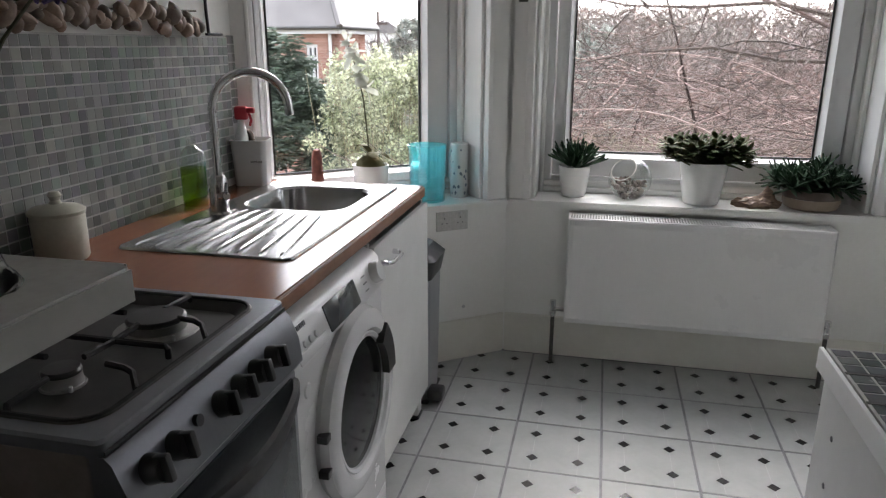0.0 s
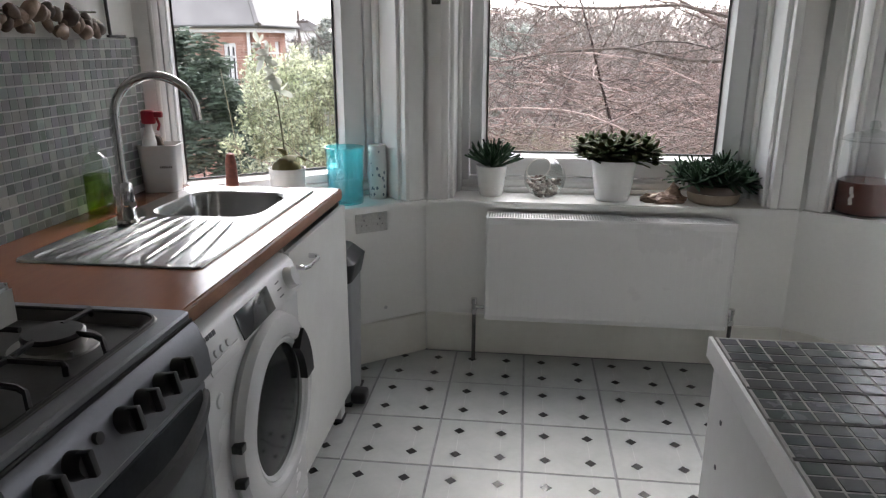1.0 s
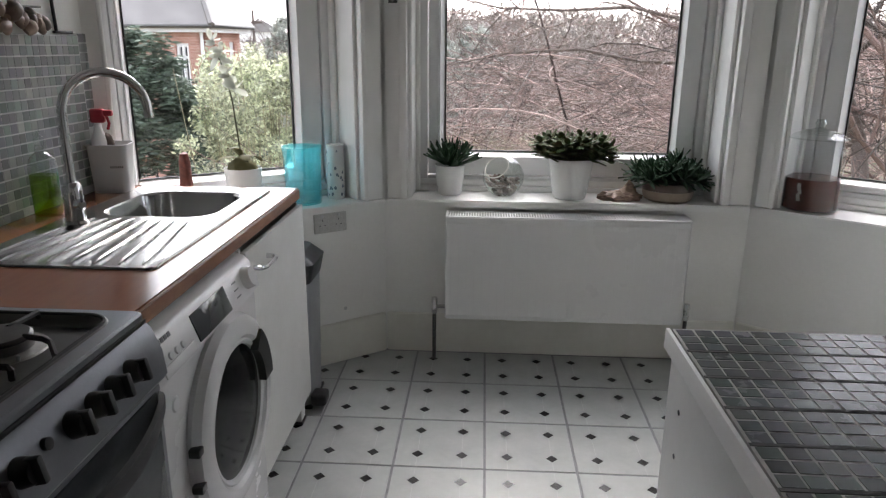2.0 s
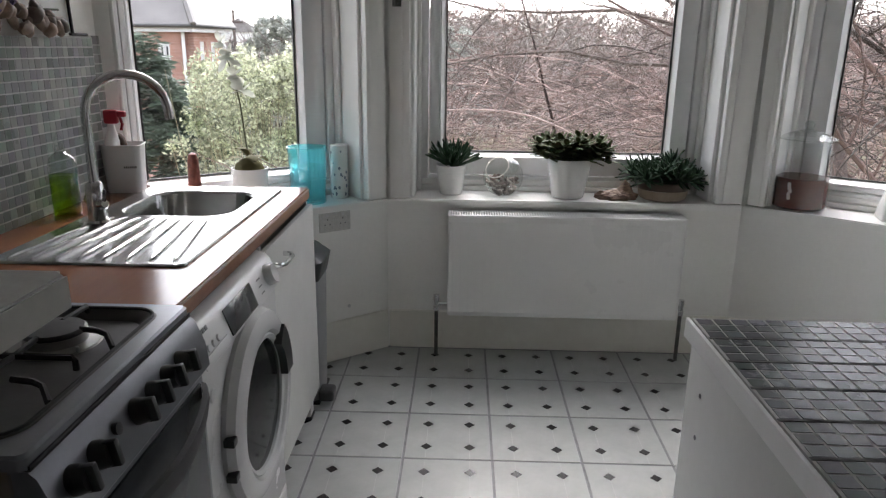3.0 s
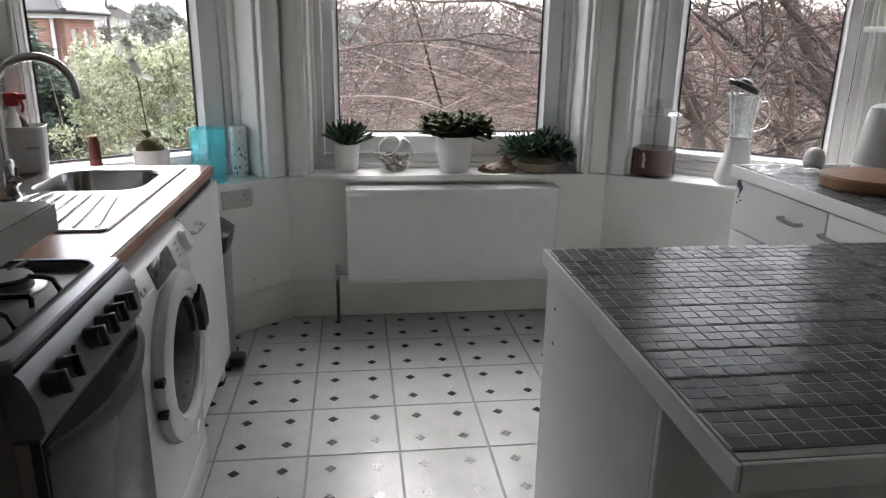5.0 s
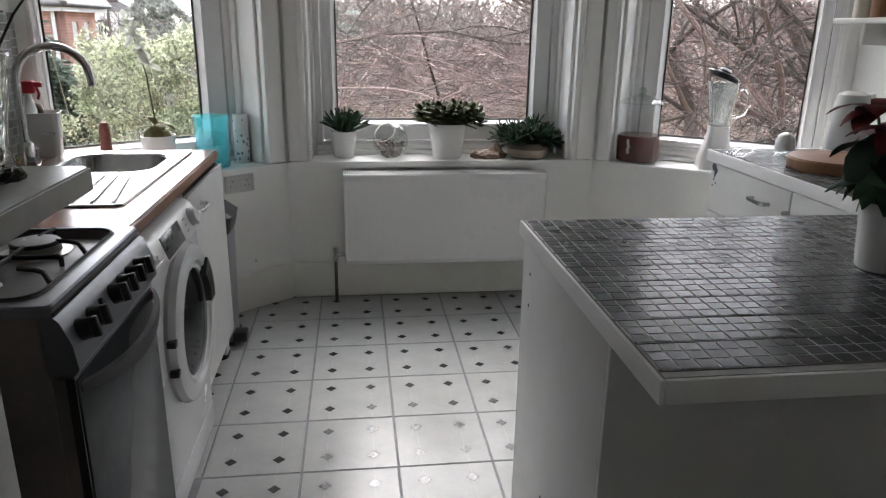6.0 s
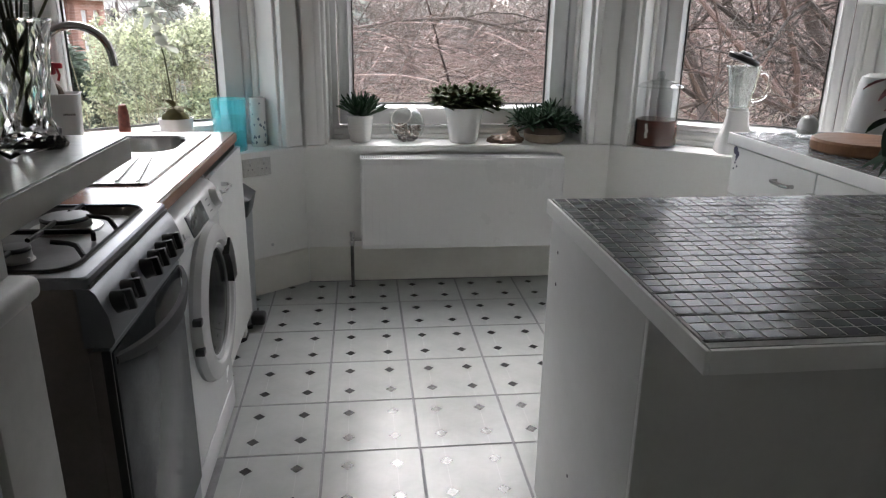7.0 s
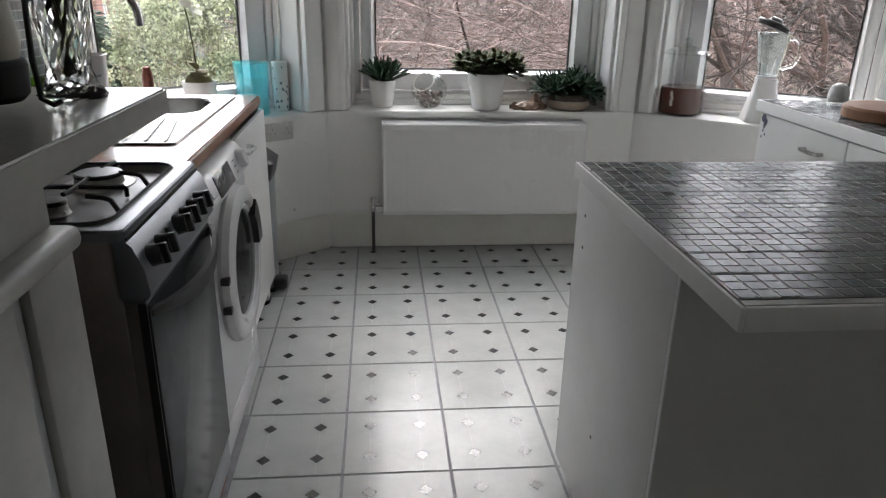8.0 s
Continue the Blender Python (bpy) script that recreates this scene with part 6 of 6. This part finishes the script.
def build_thicket():
    rng = random.Random(61)
    v, f = [], []
    for i in range(5600):
        y = rng.uniform(6.0, 20.0)
        k = (y + 2.5)
        x = rng.uniform(-0.20, 0.98) * k + rng.uniform(-0.6, 0.6)
        top = (2.4 if x > 0.42 * k else 1.25) if x > -0.5 else 0.2
        z = GROUND + rng.random() ** 0.7 * (top - GROUND) * 0.96
        a = rng.uniform(0, 6.283)
        el = rng.uniform(-0.3, 0.75)
        d = Vector((math.cos(a) * math.cos(el), math.sin(a) * math.cos(el), math.sin(el)))
        p = Vector((x, y, z))
        ln = rng.uniform(0.7, 2.3)
        pts = [p.copy()]
        for s_ in range(5):
            d = (d + Vector((rng.uniform(-1, 1), rng.uniform(-1, 1), rng.uniform(-1.1, 0.5))) * 0.30).normalized()
            p = p + d * ln / 5
            pts.append(p.copy())
        if max(q.z for q in pts) > 1.75 + 0.05 * y + (1.6 if x > 0.42 * k else 0):
            continue
        r = rng.choice((0.003, 0.004, 0.007, 0.012)) * (0.7 + y / 14)
        add_tube(v, f, pts, [r * (1 - 0.15 * j) for j in range(6)], 3)
    joined("bramble_thicket", v, f, M["bark"], "dense thicket of bare reddish bramble stems", "thicket")
    # long arching canes that stand out from the mass
    v, f = [], []
    for i in range(320):
        y = rng.uniform(4.6, 11.0)
        p = Vector((rng.uniform(-0.12, 0.75) * (y + 2.5), y, GROUND + rng.uniform(2.2, 4.2)))
        a = rng.choice((0.0, math.pi)) + rng.uniform(-0.5, 0.5)
        el = rng.uniform(0.0, 0.75)
        d = Vector((math.cos(a) * math.cos(el), math.sin(a) * math.cos(el), math.sin(el)))
        ln, sag, pts = rng.uniform(1.6, 3.8), rng.uniform(0.03, 0.11), [p.copy()]
        for s_ in range(9):
            d = (d + Vector((rng.uniform(-1, 1), rng.uniform(-1, 1), rng.uniform(-1, 1))) * 0.10 - Vector((0, 0, sag))).normalized()
            p = p + d * ln / 9
            pts.append(p.copy())
        if max(q.z for q in pts) > 1.55:
            continue
        r = rng.uniform(0.006, 0.013)
        add_tube(v, f, pts, [r * (1 - 0.08 * j) for j in range(10)], 5)
    joined("bramble_canes", v, f, M["cane"], "long pale arching bramble canes", "brambles")
    v, f = [], []
    for i in range(900):
        y = rng.uniform(5.5, 14)
        x = rng.uniform(-0.15, 0.9) * (y + 2.5)
        p = Vector((x, y, GROUND + rng.uniform(0, 0.8)))
        d = Vector((rng.uniform(-0.3, 0.3), rng.uniform(-0.3, 0.3), 1))
        add_tube(v, f, [p, p + d * 0.5, p + d * 1.1 + Vector((rng.uniform(-0.2, 0.2), 0, 0))], [0.008, 0.007, 0.003], 3)
    # a stand of tall pale reeds in front of the brambles
    for i in range(1100):
        y = rng.uniform(5.8, 8.2)
        p = Vector((rng.uniform(-0.075, 0.075) * (y + 2.4), y, GROUND))
        h, d = rng.uniform(2.7, 3.5), Vector((rng.uniform(-0.07, 0.07), rng.uniform(-0.07, 0.07), 1))
        bend = Vector((rng.uniform(-0.35, 0.35), rng.uniform(-0.2, 0.2), -0.05))
        add_tube(v, f, [p, p + d * h * 0.6, p + d * h * 0.85 + bend * 0.3, p + d * h + bend], [0.006, 0.005, 0.004, 0.002], 3)
    joined("dry_stalks", v, f, M["stalk"], "pale dry grass and weed stalks", "dry grass")


build_thicket()


def build_far_wood():
    rng = random.Random(71)
    v, f = [], []
    for i in range(1150):
        y = rng.uniform(24, 95)
        x = rng.uniform(-1.1, 1.25) * (y + 3)
        if x < -0.28 * y and y < 32 or x < -0.17 * y and y > 45:
            continue
        z0 = GROUND + 4.2 * min(1, max(0, (y - 24) / 90))
        h = rng.uniform(2.4, 4.2) if y < 45 else rng.uniform(4.0, 6.0)
        w = h * rng.uniform(0.28, 0.5)
        for k in range(120):
            a, u = rng.uniform(0, 6.283), rng.random()
            r = w * math.sqrt(rng.random()) * (0.35 + 0.9 * math.sin(math.pi * min(0.95, u * 0.85 + 0.12)))
            c = Vector((x + r * math.cos(a), y + r * math.sin(a), z0 + u * h))
            d = Vector((math.cos(a) * 0.8 + rng.uniform(-0.6, 0.6), math.sin(a) * 0.8, rng.uniform(0.2, 1.3))).normalized() * rng.uniform(0.4, 1.0)
            s2 = d.cross(Vector((rng.uniform(-1, 1), -1, rng.uniform(-1, 1)))).normalized() * rng.uniform(0.012, 0.045) * (1 if y < 45 else 2.2)
            b = len(v)
            v += [tuple(c - s2), tuple(c + s2), tuple(c + d + s2 * 0.2), tuple(c + d - s2 * 0.3)]
            f.append((b, b + 1, b + 2, b + 3))
    joined("far_woodland", v, f, M["far_wood"], "brown leafless winter woodland on the far slope", "woodland")


build_far_wood()


def leafy(name, x, y, seed, label, shape, count, size, leaf_mat, trunk_mat, height, group=""):
    """Trunk with a few limbs and a crown of single small leaves with gaps."""
    rng = random.Random(seed)
    t = thing(name, pose(x, y, GROUND), label, "tree" if name != "garden_shrub" else "shrub", group)
    tv, tf, v, f = [], [], [], []
    for k in range(7):
        a = k * 2.4
        top = Vector((0.45 * math.cos(a), 0.45 * math.sin(a), height * rng.uniform(0.6, 0.92)))
        add_tube(tv, tf, [Vector((0.05 * math.cos(a), 0.05 * math.sin(a), 0)), top * 0.5 + Vector((0, 0, 0.1)), top], [0.03, 0.02, 0.008], 5)
    clumps = []
    for i in range(230):
        u = rng.random() ** 0.8
        r = shape(u) * math.sqrt(rng.uniform(0.35, 1.0))
        a = rng.uniform(0, 6.283)
        clumps.append((Vector((r * math.cos(a), r * math.sin(a), height * u)), rng.uniform(0.12, 0.26) * (1.15 - 0.45 * u)))
    if name == "garden_shrub":
        for i in range(170):
            u = rng.uniform(0.35, 0.97)
            r = shape(u) * math.sqrt(rng.random())
            a = rng.uniform(0, 6.283)
            clumps.append((Vector((r * math.cos(a), r * math.sin(a), height * u)), rng.uniform(0.06, 0.15)))
        for i in range(160):
            a, r = rng.uniform(0, 6.283), 0.75 * math.sqrt(rng.random())
            top = Vector((r * math.cos(a), r * math.sin(a), height * rng.uniform(0.6, 1.02)))
            add_tube(tv, tf, [top * 0.25, top * 0.6 + Vector((rng.uniform(-0.08, 0.08), rng.uniform(-0.08, 0.08), 0)), top], [0.011, 0.008, 0.003], 3)
    for i in range(count):
        c, cr = rng.choice(clumps)
        q = c + Vector((rng.gauss(0, 1), rng.gauss(0, 1), rng.gauss(0, 1))).normalized() * cr * rng.random() ** 0.45
        d = Vector((rng.uniform(-1, 1), rng.uniform(-1, 1), rng.uniform(-0.4, 1))).normalized() * size * rng.uniform(0.7, 1.4)
        if name == "conifer":
            d.z = -0.3 * abs(d.z)
        w = d.cross(Vector((rng.uniform(-1, 1), rng.uniform(-1, 1), rng.uniform(-1, 1)))).normalized() * size * (0.13 if name == "conifer" else 0.30)
        b = len(v)
        v += [tuple(q), tuple(q + d * 0.5 + w), tuple(q + d), tuple(q + d * 0.5 - w)]
        f.append((b, b + 1, b + 2, b + 3))
    joined("trunk", tv, tf, M[trunk_mat], "woody stems", "", t, "")
    joined("crown", v, f, M[leaf_mat], "", "", t, "stuff")
    return t


leafy("conifer", -3.3, 4.3, 81, "dark green conifer standing in front of the brick house", lambda u: 1.3 * (1 - u) ** 0.5 + 0.04, 46000, 0.105, "conifer", "bark_dark", 4.62)
leafy("conifer", -2.75, 4.7, 84, "low dark green conifer beside the taller one", lambda u: 1.05 * (1 - u) ** 0.5 + 0.06, 30000, 0.105, "conifer", "bark_dark", 3.8)
leafy("garden_shrub", -1.92, 3.75, 82, "tall pale green variegated garden shrub", lambda u: 0.35 + 0.62 * math.sin(math.pi * min(1, 0.22 + 0.72 * u)), 62000, 0.039, "bush", "stalk", 4.5)
leafy("garden_shrub", -1.2, 4.4, 83, "pale green variegated garden shrub", lambda u: 0.25 + 0.55 * math.sin(math.pi * min(1, 0.25 + 0.72 * u)), 44000, 0.039, "bush", "stalk", 3.8)


# far evergreens, their haze painted in by the pale leaf material
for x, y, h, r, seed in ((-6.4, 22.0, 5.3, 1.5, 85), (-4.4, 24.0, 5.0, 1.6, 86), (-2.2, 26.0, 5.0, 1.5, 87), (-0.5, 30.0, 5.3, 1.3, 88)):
    leafy("evergreen_tree", x, y, seed, "grey-green evergreen tree beyond the gardens, paled by painted haze", lambda u, r=r: r * (0.25 + math.sin(math.pi * min(1, 0.2 + 0.75 * u))), 16000, 0.13, "evergreen", "bark_dark", h, "evergreens beyond the gardens")


# ---- brick house across the gardens ----
def build_house():
    h = thing("brick_house", pose(-7.9, 17.9, GROUND, 0, 0, 80), "red brick house with a grey hipped slate roof and white windows", "house")
    e, L, D = 4.85, 1.85, 11.0
    # corner at the origin: one face along +x, one along +y, seen from the corner
    w = bmesh.new()
    def face_wall(u, v, n, spans, lim):
        """Wall slab along u with openings (a, b, z0, z1), built as strips."""
        xs = sorted({0.0, lim, *[q for s_ in spans for q in s_[:2]]})
        for a, b in zip(xs, xs[1:]):
            hole = [s_ for s_ in spans if s_[0] <= a and b <= s_[1]]
            zs = [(0, e)] if not hole else [(0, hole[0][2]), (hole[0][3], e)]
            for z0, z1 in zs:
                c = [u * a, u * b, u * b + n * 0.3, u * a + n * 0.3]
                lo = [w.verts.new((p.x, p.y, z0)) for p in c]
                hi = [w.verts.new((p.x, p.y, z1)) for p in c]
                w.faces.new(lo[::-1])
                w.faces.new(hi)
                ring(w, lo, hi)
    X, Y = Vector((1, 0, 0)), Vector((0, 1, 0))
    sp_y = [(0.60, 1.02, 3.1, 4.55), (2.5, 3.1, 3.0, 4.55), (5.2, 6.2, 3.0, 4.55)]
    sp_x = [(0.60, 0.92, 3.1, 4.6), (1.22, 1.52, 3.1, 4.6)]
    face_wall(Y, X, X, sp_y, D)
    face_wall(X, Y, Y, sp_x, L)
    part("wall", w, M["brick"], h, "red brick walls")
    for axis, spans in (("y", sp_y), ("x", sp_x)):
        for a, b, z0, z1 in spans:
            m = pose(0, 0, 0, 0, 0, 90) @ pose(0, 0, 0) if axis == "y" else pose(0, 0, 0)
            win = thing("window", m, "", "")
            win.parent = h
            sgn = -1 if axis == "y" else 1
            fr = bmesh.new()
            for p in ((a, a + 0.09, z0, z1), (b - 0.09, b, z0, z1), (a + 0.09, b - 0.09, z0, z0 + 0.1), (a + 0.09, b - 0.09, z1 - 0.1, z1), ((a + b) / 2 - 0.04, (a + b) / 2 + 0.04, z0 + 0.1, z1 - 0.1), (a + 0.09, b - 0.09, (z0 + z1) / 2 + 0.3, (z0 + z1) / 2 + 0.37)):
                box(fr, p[0], p[1], min(sgn * 0.06, sgn * 0.16), max(sgn * 0.06, sgn * 0.16), p[2], p[3])
            part("frame", fr, M["upvc"], win, "white window frame")
            part("pane", B(a + 0.05, b - 0.05, min(sgn * 0.11, sgn * 0.12), max(sgn * 0.11, sgn * 0.12), z0 + 0.05, z1 - 0.05), M["display"], win, "dark glass")
            part("sill", B(a - 0.08, b + 0.08, min(-sgn * 0.05, sgn * 0.10), max(-sgn * 0.05, sgn * 0.10), z0 - 0.1, z0 - 0.002), M["wall"], win, "white stone sill")
    part("fascia", B(-0.30, L + 0.16, -0.30, D + 0.3, e, e + 0.16), M["upvc"], h, "white eaves boards")
    part("gutter", tube(bmesh.new(), [(-0.44, D, e + 0.16), (-0.44, -0.44, e + 0.16), (L + 0.1, -0.44, e + 0.16)], 0.05, 8), M["pipe"], h, "dark gutter")
    part("downpipe", tube(bmesh.new(), [(-0.06, 0.12, 0), (-0.06, 0.12, e)], 0.05, 8), M["upvc"], h, "white downpipe")
    r = bmesh.new()
    a0, b0, c0, d0 = [r.verts.new(p) for p in ((-0.45, -0.45, e + 0.165), (L + 0.2, -0.45, e + 0.165), (L + 0.2, D + 0.4, e + 0.165), (-0.45, D + 0.4, e + 0.165))]
    p0, p1 = r.verts.new((L / 2, L / 2 + 0.1, e + 2.7)), r.verts.new((L / 2, D - L / 2, e + 2.7))
    r.faces.new((a0, b0, p0))
    r.faces.new((b0, c0, p1, p0))
    r.faces.new((c0, d0, p1))
    r.faces.new((d0, a0, p0, p1))
    r.faces.new((a0, d0, c0, b0))
    roof = part("roof", r, M["slate_roof"], h, "grey slate hipped roof", smooth=0)
    part("ridge_tiles", tube(bmesh.new(), [(-0.45, -0.45, e + 0.2), (L / 2, L / 2 + 0.1, e + 2.72), (L / 2, D - L / 2, e + 2.72)], 0.10, 6), M["slate_roof"], roof, "weathered ridge tiles")
    ch = bmesh.new()
    box(ch, L / 2 - 0.3, L / 2 + 0.4, 5.0, 6.2, e + 0.9, e + 3.6, 0.02)
    part("chimney", ch, M["brick"], roof, "brick chimney stack")


build_house()


def build_far_house():
    h = thing("far_house", pose(-15.9, 44, 0.0, 0, 0, 12), "pale rendered distant house behind the gardens", "house")
    part("wall", B(0, 2.6, 0, 6, -2.4, 2.1), M["wall"], h)
    r = bmesh.new()
    q = [r.verts.new(p) for p in ((-0.2, -0.2, 2.1), (2.8, -0.2, 2.1), (2.8, 6.2, 2.1), (-0.2, 6.2, 2.1), (1.3, -0.2, 2.95), (1.3, 6.2, 2.95))]
    for i in ((0, 1, 4), (1, 2, 5, 4), (2, 3, 5), (3, 0, 4, 5), (0, 3, 2, 1)):
        r.faces.new([q[k] for k in i])
    part("roof", r, M["slate_roof"], h, smooth=0)
    for x in (0.4, 1.5):
        part("window", B(x, x + 0.6, -0.02, 0.05, 0.6, 1.6), M["display"], h)
    p = thing("utility_pole", pose(-10.43, 30, GROUND), "wooden utility pole with a crossarm above the gardens", "utility pole")
    part("pole", tube(bmesh.new(), [(0, 0, 0), (0, 0, 3), (0, 0, 6.0)], [0.08, 0.07, 0.055], 10), M["bark_grey"], p)
    part("crossarm", B(-0.58, 0.45, -0.05, 0.05, 5.43, 5.53, 0.01), M["bark_grey"], p)
    for x in (-0.45, 0.32):
        part("insulator", lathe(bmesh.new(), [(0, 5.531), (0.04, 5.531), (0.045, 5.60), (0.02, 5.66), (0, 5.66)], 10, (x, 0, 0)), M["ceramic"], p)


build_far_house()


# ---- tiles ----
def plate(wx, wy, t, c):
    """Chamfered plate centred on the origin, its back at zero height."""
    a, b = wx / 2, wy / 2
    v = [(-a, -b, 0), (a, -b, 0), (a, b, 0), (-a, b, 0), (-a + c, -b + c, t), (a - c, -b + c, t), (a - c, b - c, t), (-a + c, b - c, t)]
    f = [(4, 5, 6, 7), (0, 1, 5, 4), (1, 2, 6, 5), (2, 3, 7, 6), (3, 0, 4, 7)]
    return v, f


def floor_tile_mesh():
    v, f = plate(0.298, 0.2985, 0.0025, 0.0012)
    me_v, me_f, slots = list(v), list(f), [0] * len(f)
    for sx in (-0.076, 0.076):
        b = len(me_v)
        me_v += [(sx - 0.0009, -0.145, 0.00262), (sx + 0.0009, -0.145, 0.00262), (sx + 0.0009, 0.145, 0.00262), (sx - 0.0009, 0.145, 0.00262)]
        me_f.append((b, b + 1, b + 2, b + 3))
        slots.append(2)
        for sy in (-0.076, 0.076):
            b = len(me_v)
            r = 0.0205
            me_v += [(sx - r, sy, 0.0028), (sx, sy - r, 0.0028), (sx + r, sy, 0.0028), (sx, sy + r, 0.0028)]
            me_f.append((b, b + 1, b + 2, b + 3))
            slots.append(1)
    me = bpy.data.meshes.new("tile")
    me.from_pydata(me_v, [], me_f)
    for k in ("vinyl", "diamond", "faint_line"):
        me.materials.append(M[k])
    me.polygons.foreach_set("material_index", slots)
    return me


tile_me = floor_tile_mesh()
for i in range(-4, 7):
    for j in range(-12, 2):
        if i < -2 and j < -3:
            continue
        t = new("tile", tile_me)
        t.parent = floor
        t.location = ((i + 0.5) * 0.305, (j + 0.5) * 0.305, -0.0025)

quarry = solid("floor_edge", B(-1.32, -0.622, -2.6, -1.2, -0.0024, -0.0006), M["terracotta_floor"], "brick-red old floor showing under the cooker", "floor", kind="structure")


def mosaic(parent, place, cells, near_mat, rest_mat, lean, t, label, is_near):
    """Small tiles: those in the near stretch are parts of their own, the rest one joined part."""
    rng = random.Random(91)
    made = {}
    v_all, f_all = [], []
    for (u, w, su, sw) in cells:
        jt = t * rng.uniform(0.96, 1.05)
        m = place @ pose(u + rng.uniform(-0.0004, 0.0004), w + rng.uniform(-0.0004, 0.0004), 0, rng.uniform(-lean, lean), rng.uniform(-lean, lean), rng.uniform(-0.5, 0.5))
        if is_near(u, w):
            key = (round(su, 4), round(sw, 4))
            if key not in made:
                me = bpy.data.meshes.new("tile")
                v, f = plate(su, sw, t, 0.0009)
                me.from_pydata(v, [], f)
                me.materials.append(near_mat)
                made[key] = me
            ob = new("tile", made[key])
            ob.parent = parent
            ob.matrix_basis = m
        else:
            v, f = plate(su, sw, jt, 0.0009)
            b = len(v_all)
            v_all += [tuple(m @ Vector(p)) for p in v]
            f_all += [tuple(b + k for k in q) for q in f]
    return joined("tiles", v_all, f_all, rest_mat, label, "", parent, "stuff")


def wall_cells():
    """A plain square grid, with one narrow strip of loose tiles past the end joint."""
    out, pitch = [], 0.0297
    for r in range(17):
        z = Z_W - 0.006 + pitch * (r + 0.5)
        for c in range(54):
            if r or c > 12:
                out.append((-0.079 - pitch * (c + 0.5), z, pitch - 0.0011, pitch - 0.0025))
        if r > 6:
            for c in range(2):
                out.append((-0.062 + pitch * c, z + 0.007, pitch - 0.0011, pitch - 0.0025))
    return out


bed = B(X_W + 0.0005, X_W + 0.0064, -1.70, -0.005, Z_W + 0.003, 1.366)
part("grout_bed", bed, M["grout"], wall_west, "pale grey grout between the mosaic tiles")
WALL_PLACE = Matrix(((0, 0, 1, X_W + 0.0042), (1, 0, 0, 0), (0, 1, 0, 0), (0, 0, 0, 1)))
mosaic(wall_west, WALL_PLACE, wall_cells(), M["mosaic_wall"], M["mosaic_wall_rest"], 0.4, 0.0032, "grey glass mosaic tiles", lambda u, w: -1.0 < u < -0.62)


PX, PY, GAP = 0.0302, 0.0278, 0.0051


def top_cells(x0, x1, y0, y1):
    """Strips three tiles deep with wider gaps between the strips."""
    out = []
    y, r = y1 - 0.004, 0
    while y - PY > y0:
        x = x0 + 0.003
        while x + PX < x1:
            out.append((x + PX / 2, y - PY / 2, PX - 0.0024, PY - 0.0024))
            x += PX
        y -= PY + (GAP if r % 3 == 2 else 0)
        r += 1
    return out


def sheet_joints(parent, x0, x1, y0, y1, z):
    """Blackened gaps that run between the strips."""
    y = y1 - 0.004 - 3 * PY
    while y > y0:
        part("sheet_joint", B(x0, x1, y - 0.0055, y + 0.0012, z, z + 0.0022), M["joint_dark"], parent, "blackened joint between tile strips")
        y -= 3 * PY + GAP


sheet_joints(island, 0.2935, 1.97, -2.035, -1.219, 0.8901)
sheet_joints(drawers, 1.299, 1.974, -1.208, -0.1905, 0.8908)
mosaic(island, pose(0, 0, 0.8887), top_cells(0.293, 1.97, -2.0355, -1.219), M["mosaic_top"], M["mosaic_top_rest"], 0.75, 0.0034, "slate grey mosaic tiles", lambda u, w: u < 0.74 and w < -1.56)
mosaic(drawers, pose(0, 0, 0.8892), top_cells(1.2985, 1.975, -1.209, -0.1905), M["mosaic_top"], M["mosaic_top_rest"], 0.75, 0.0034, "slate grey mosaic tiles", lambda u, w: False)
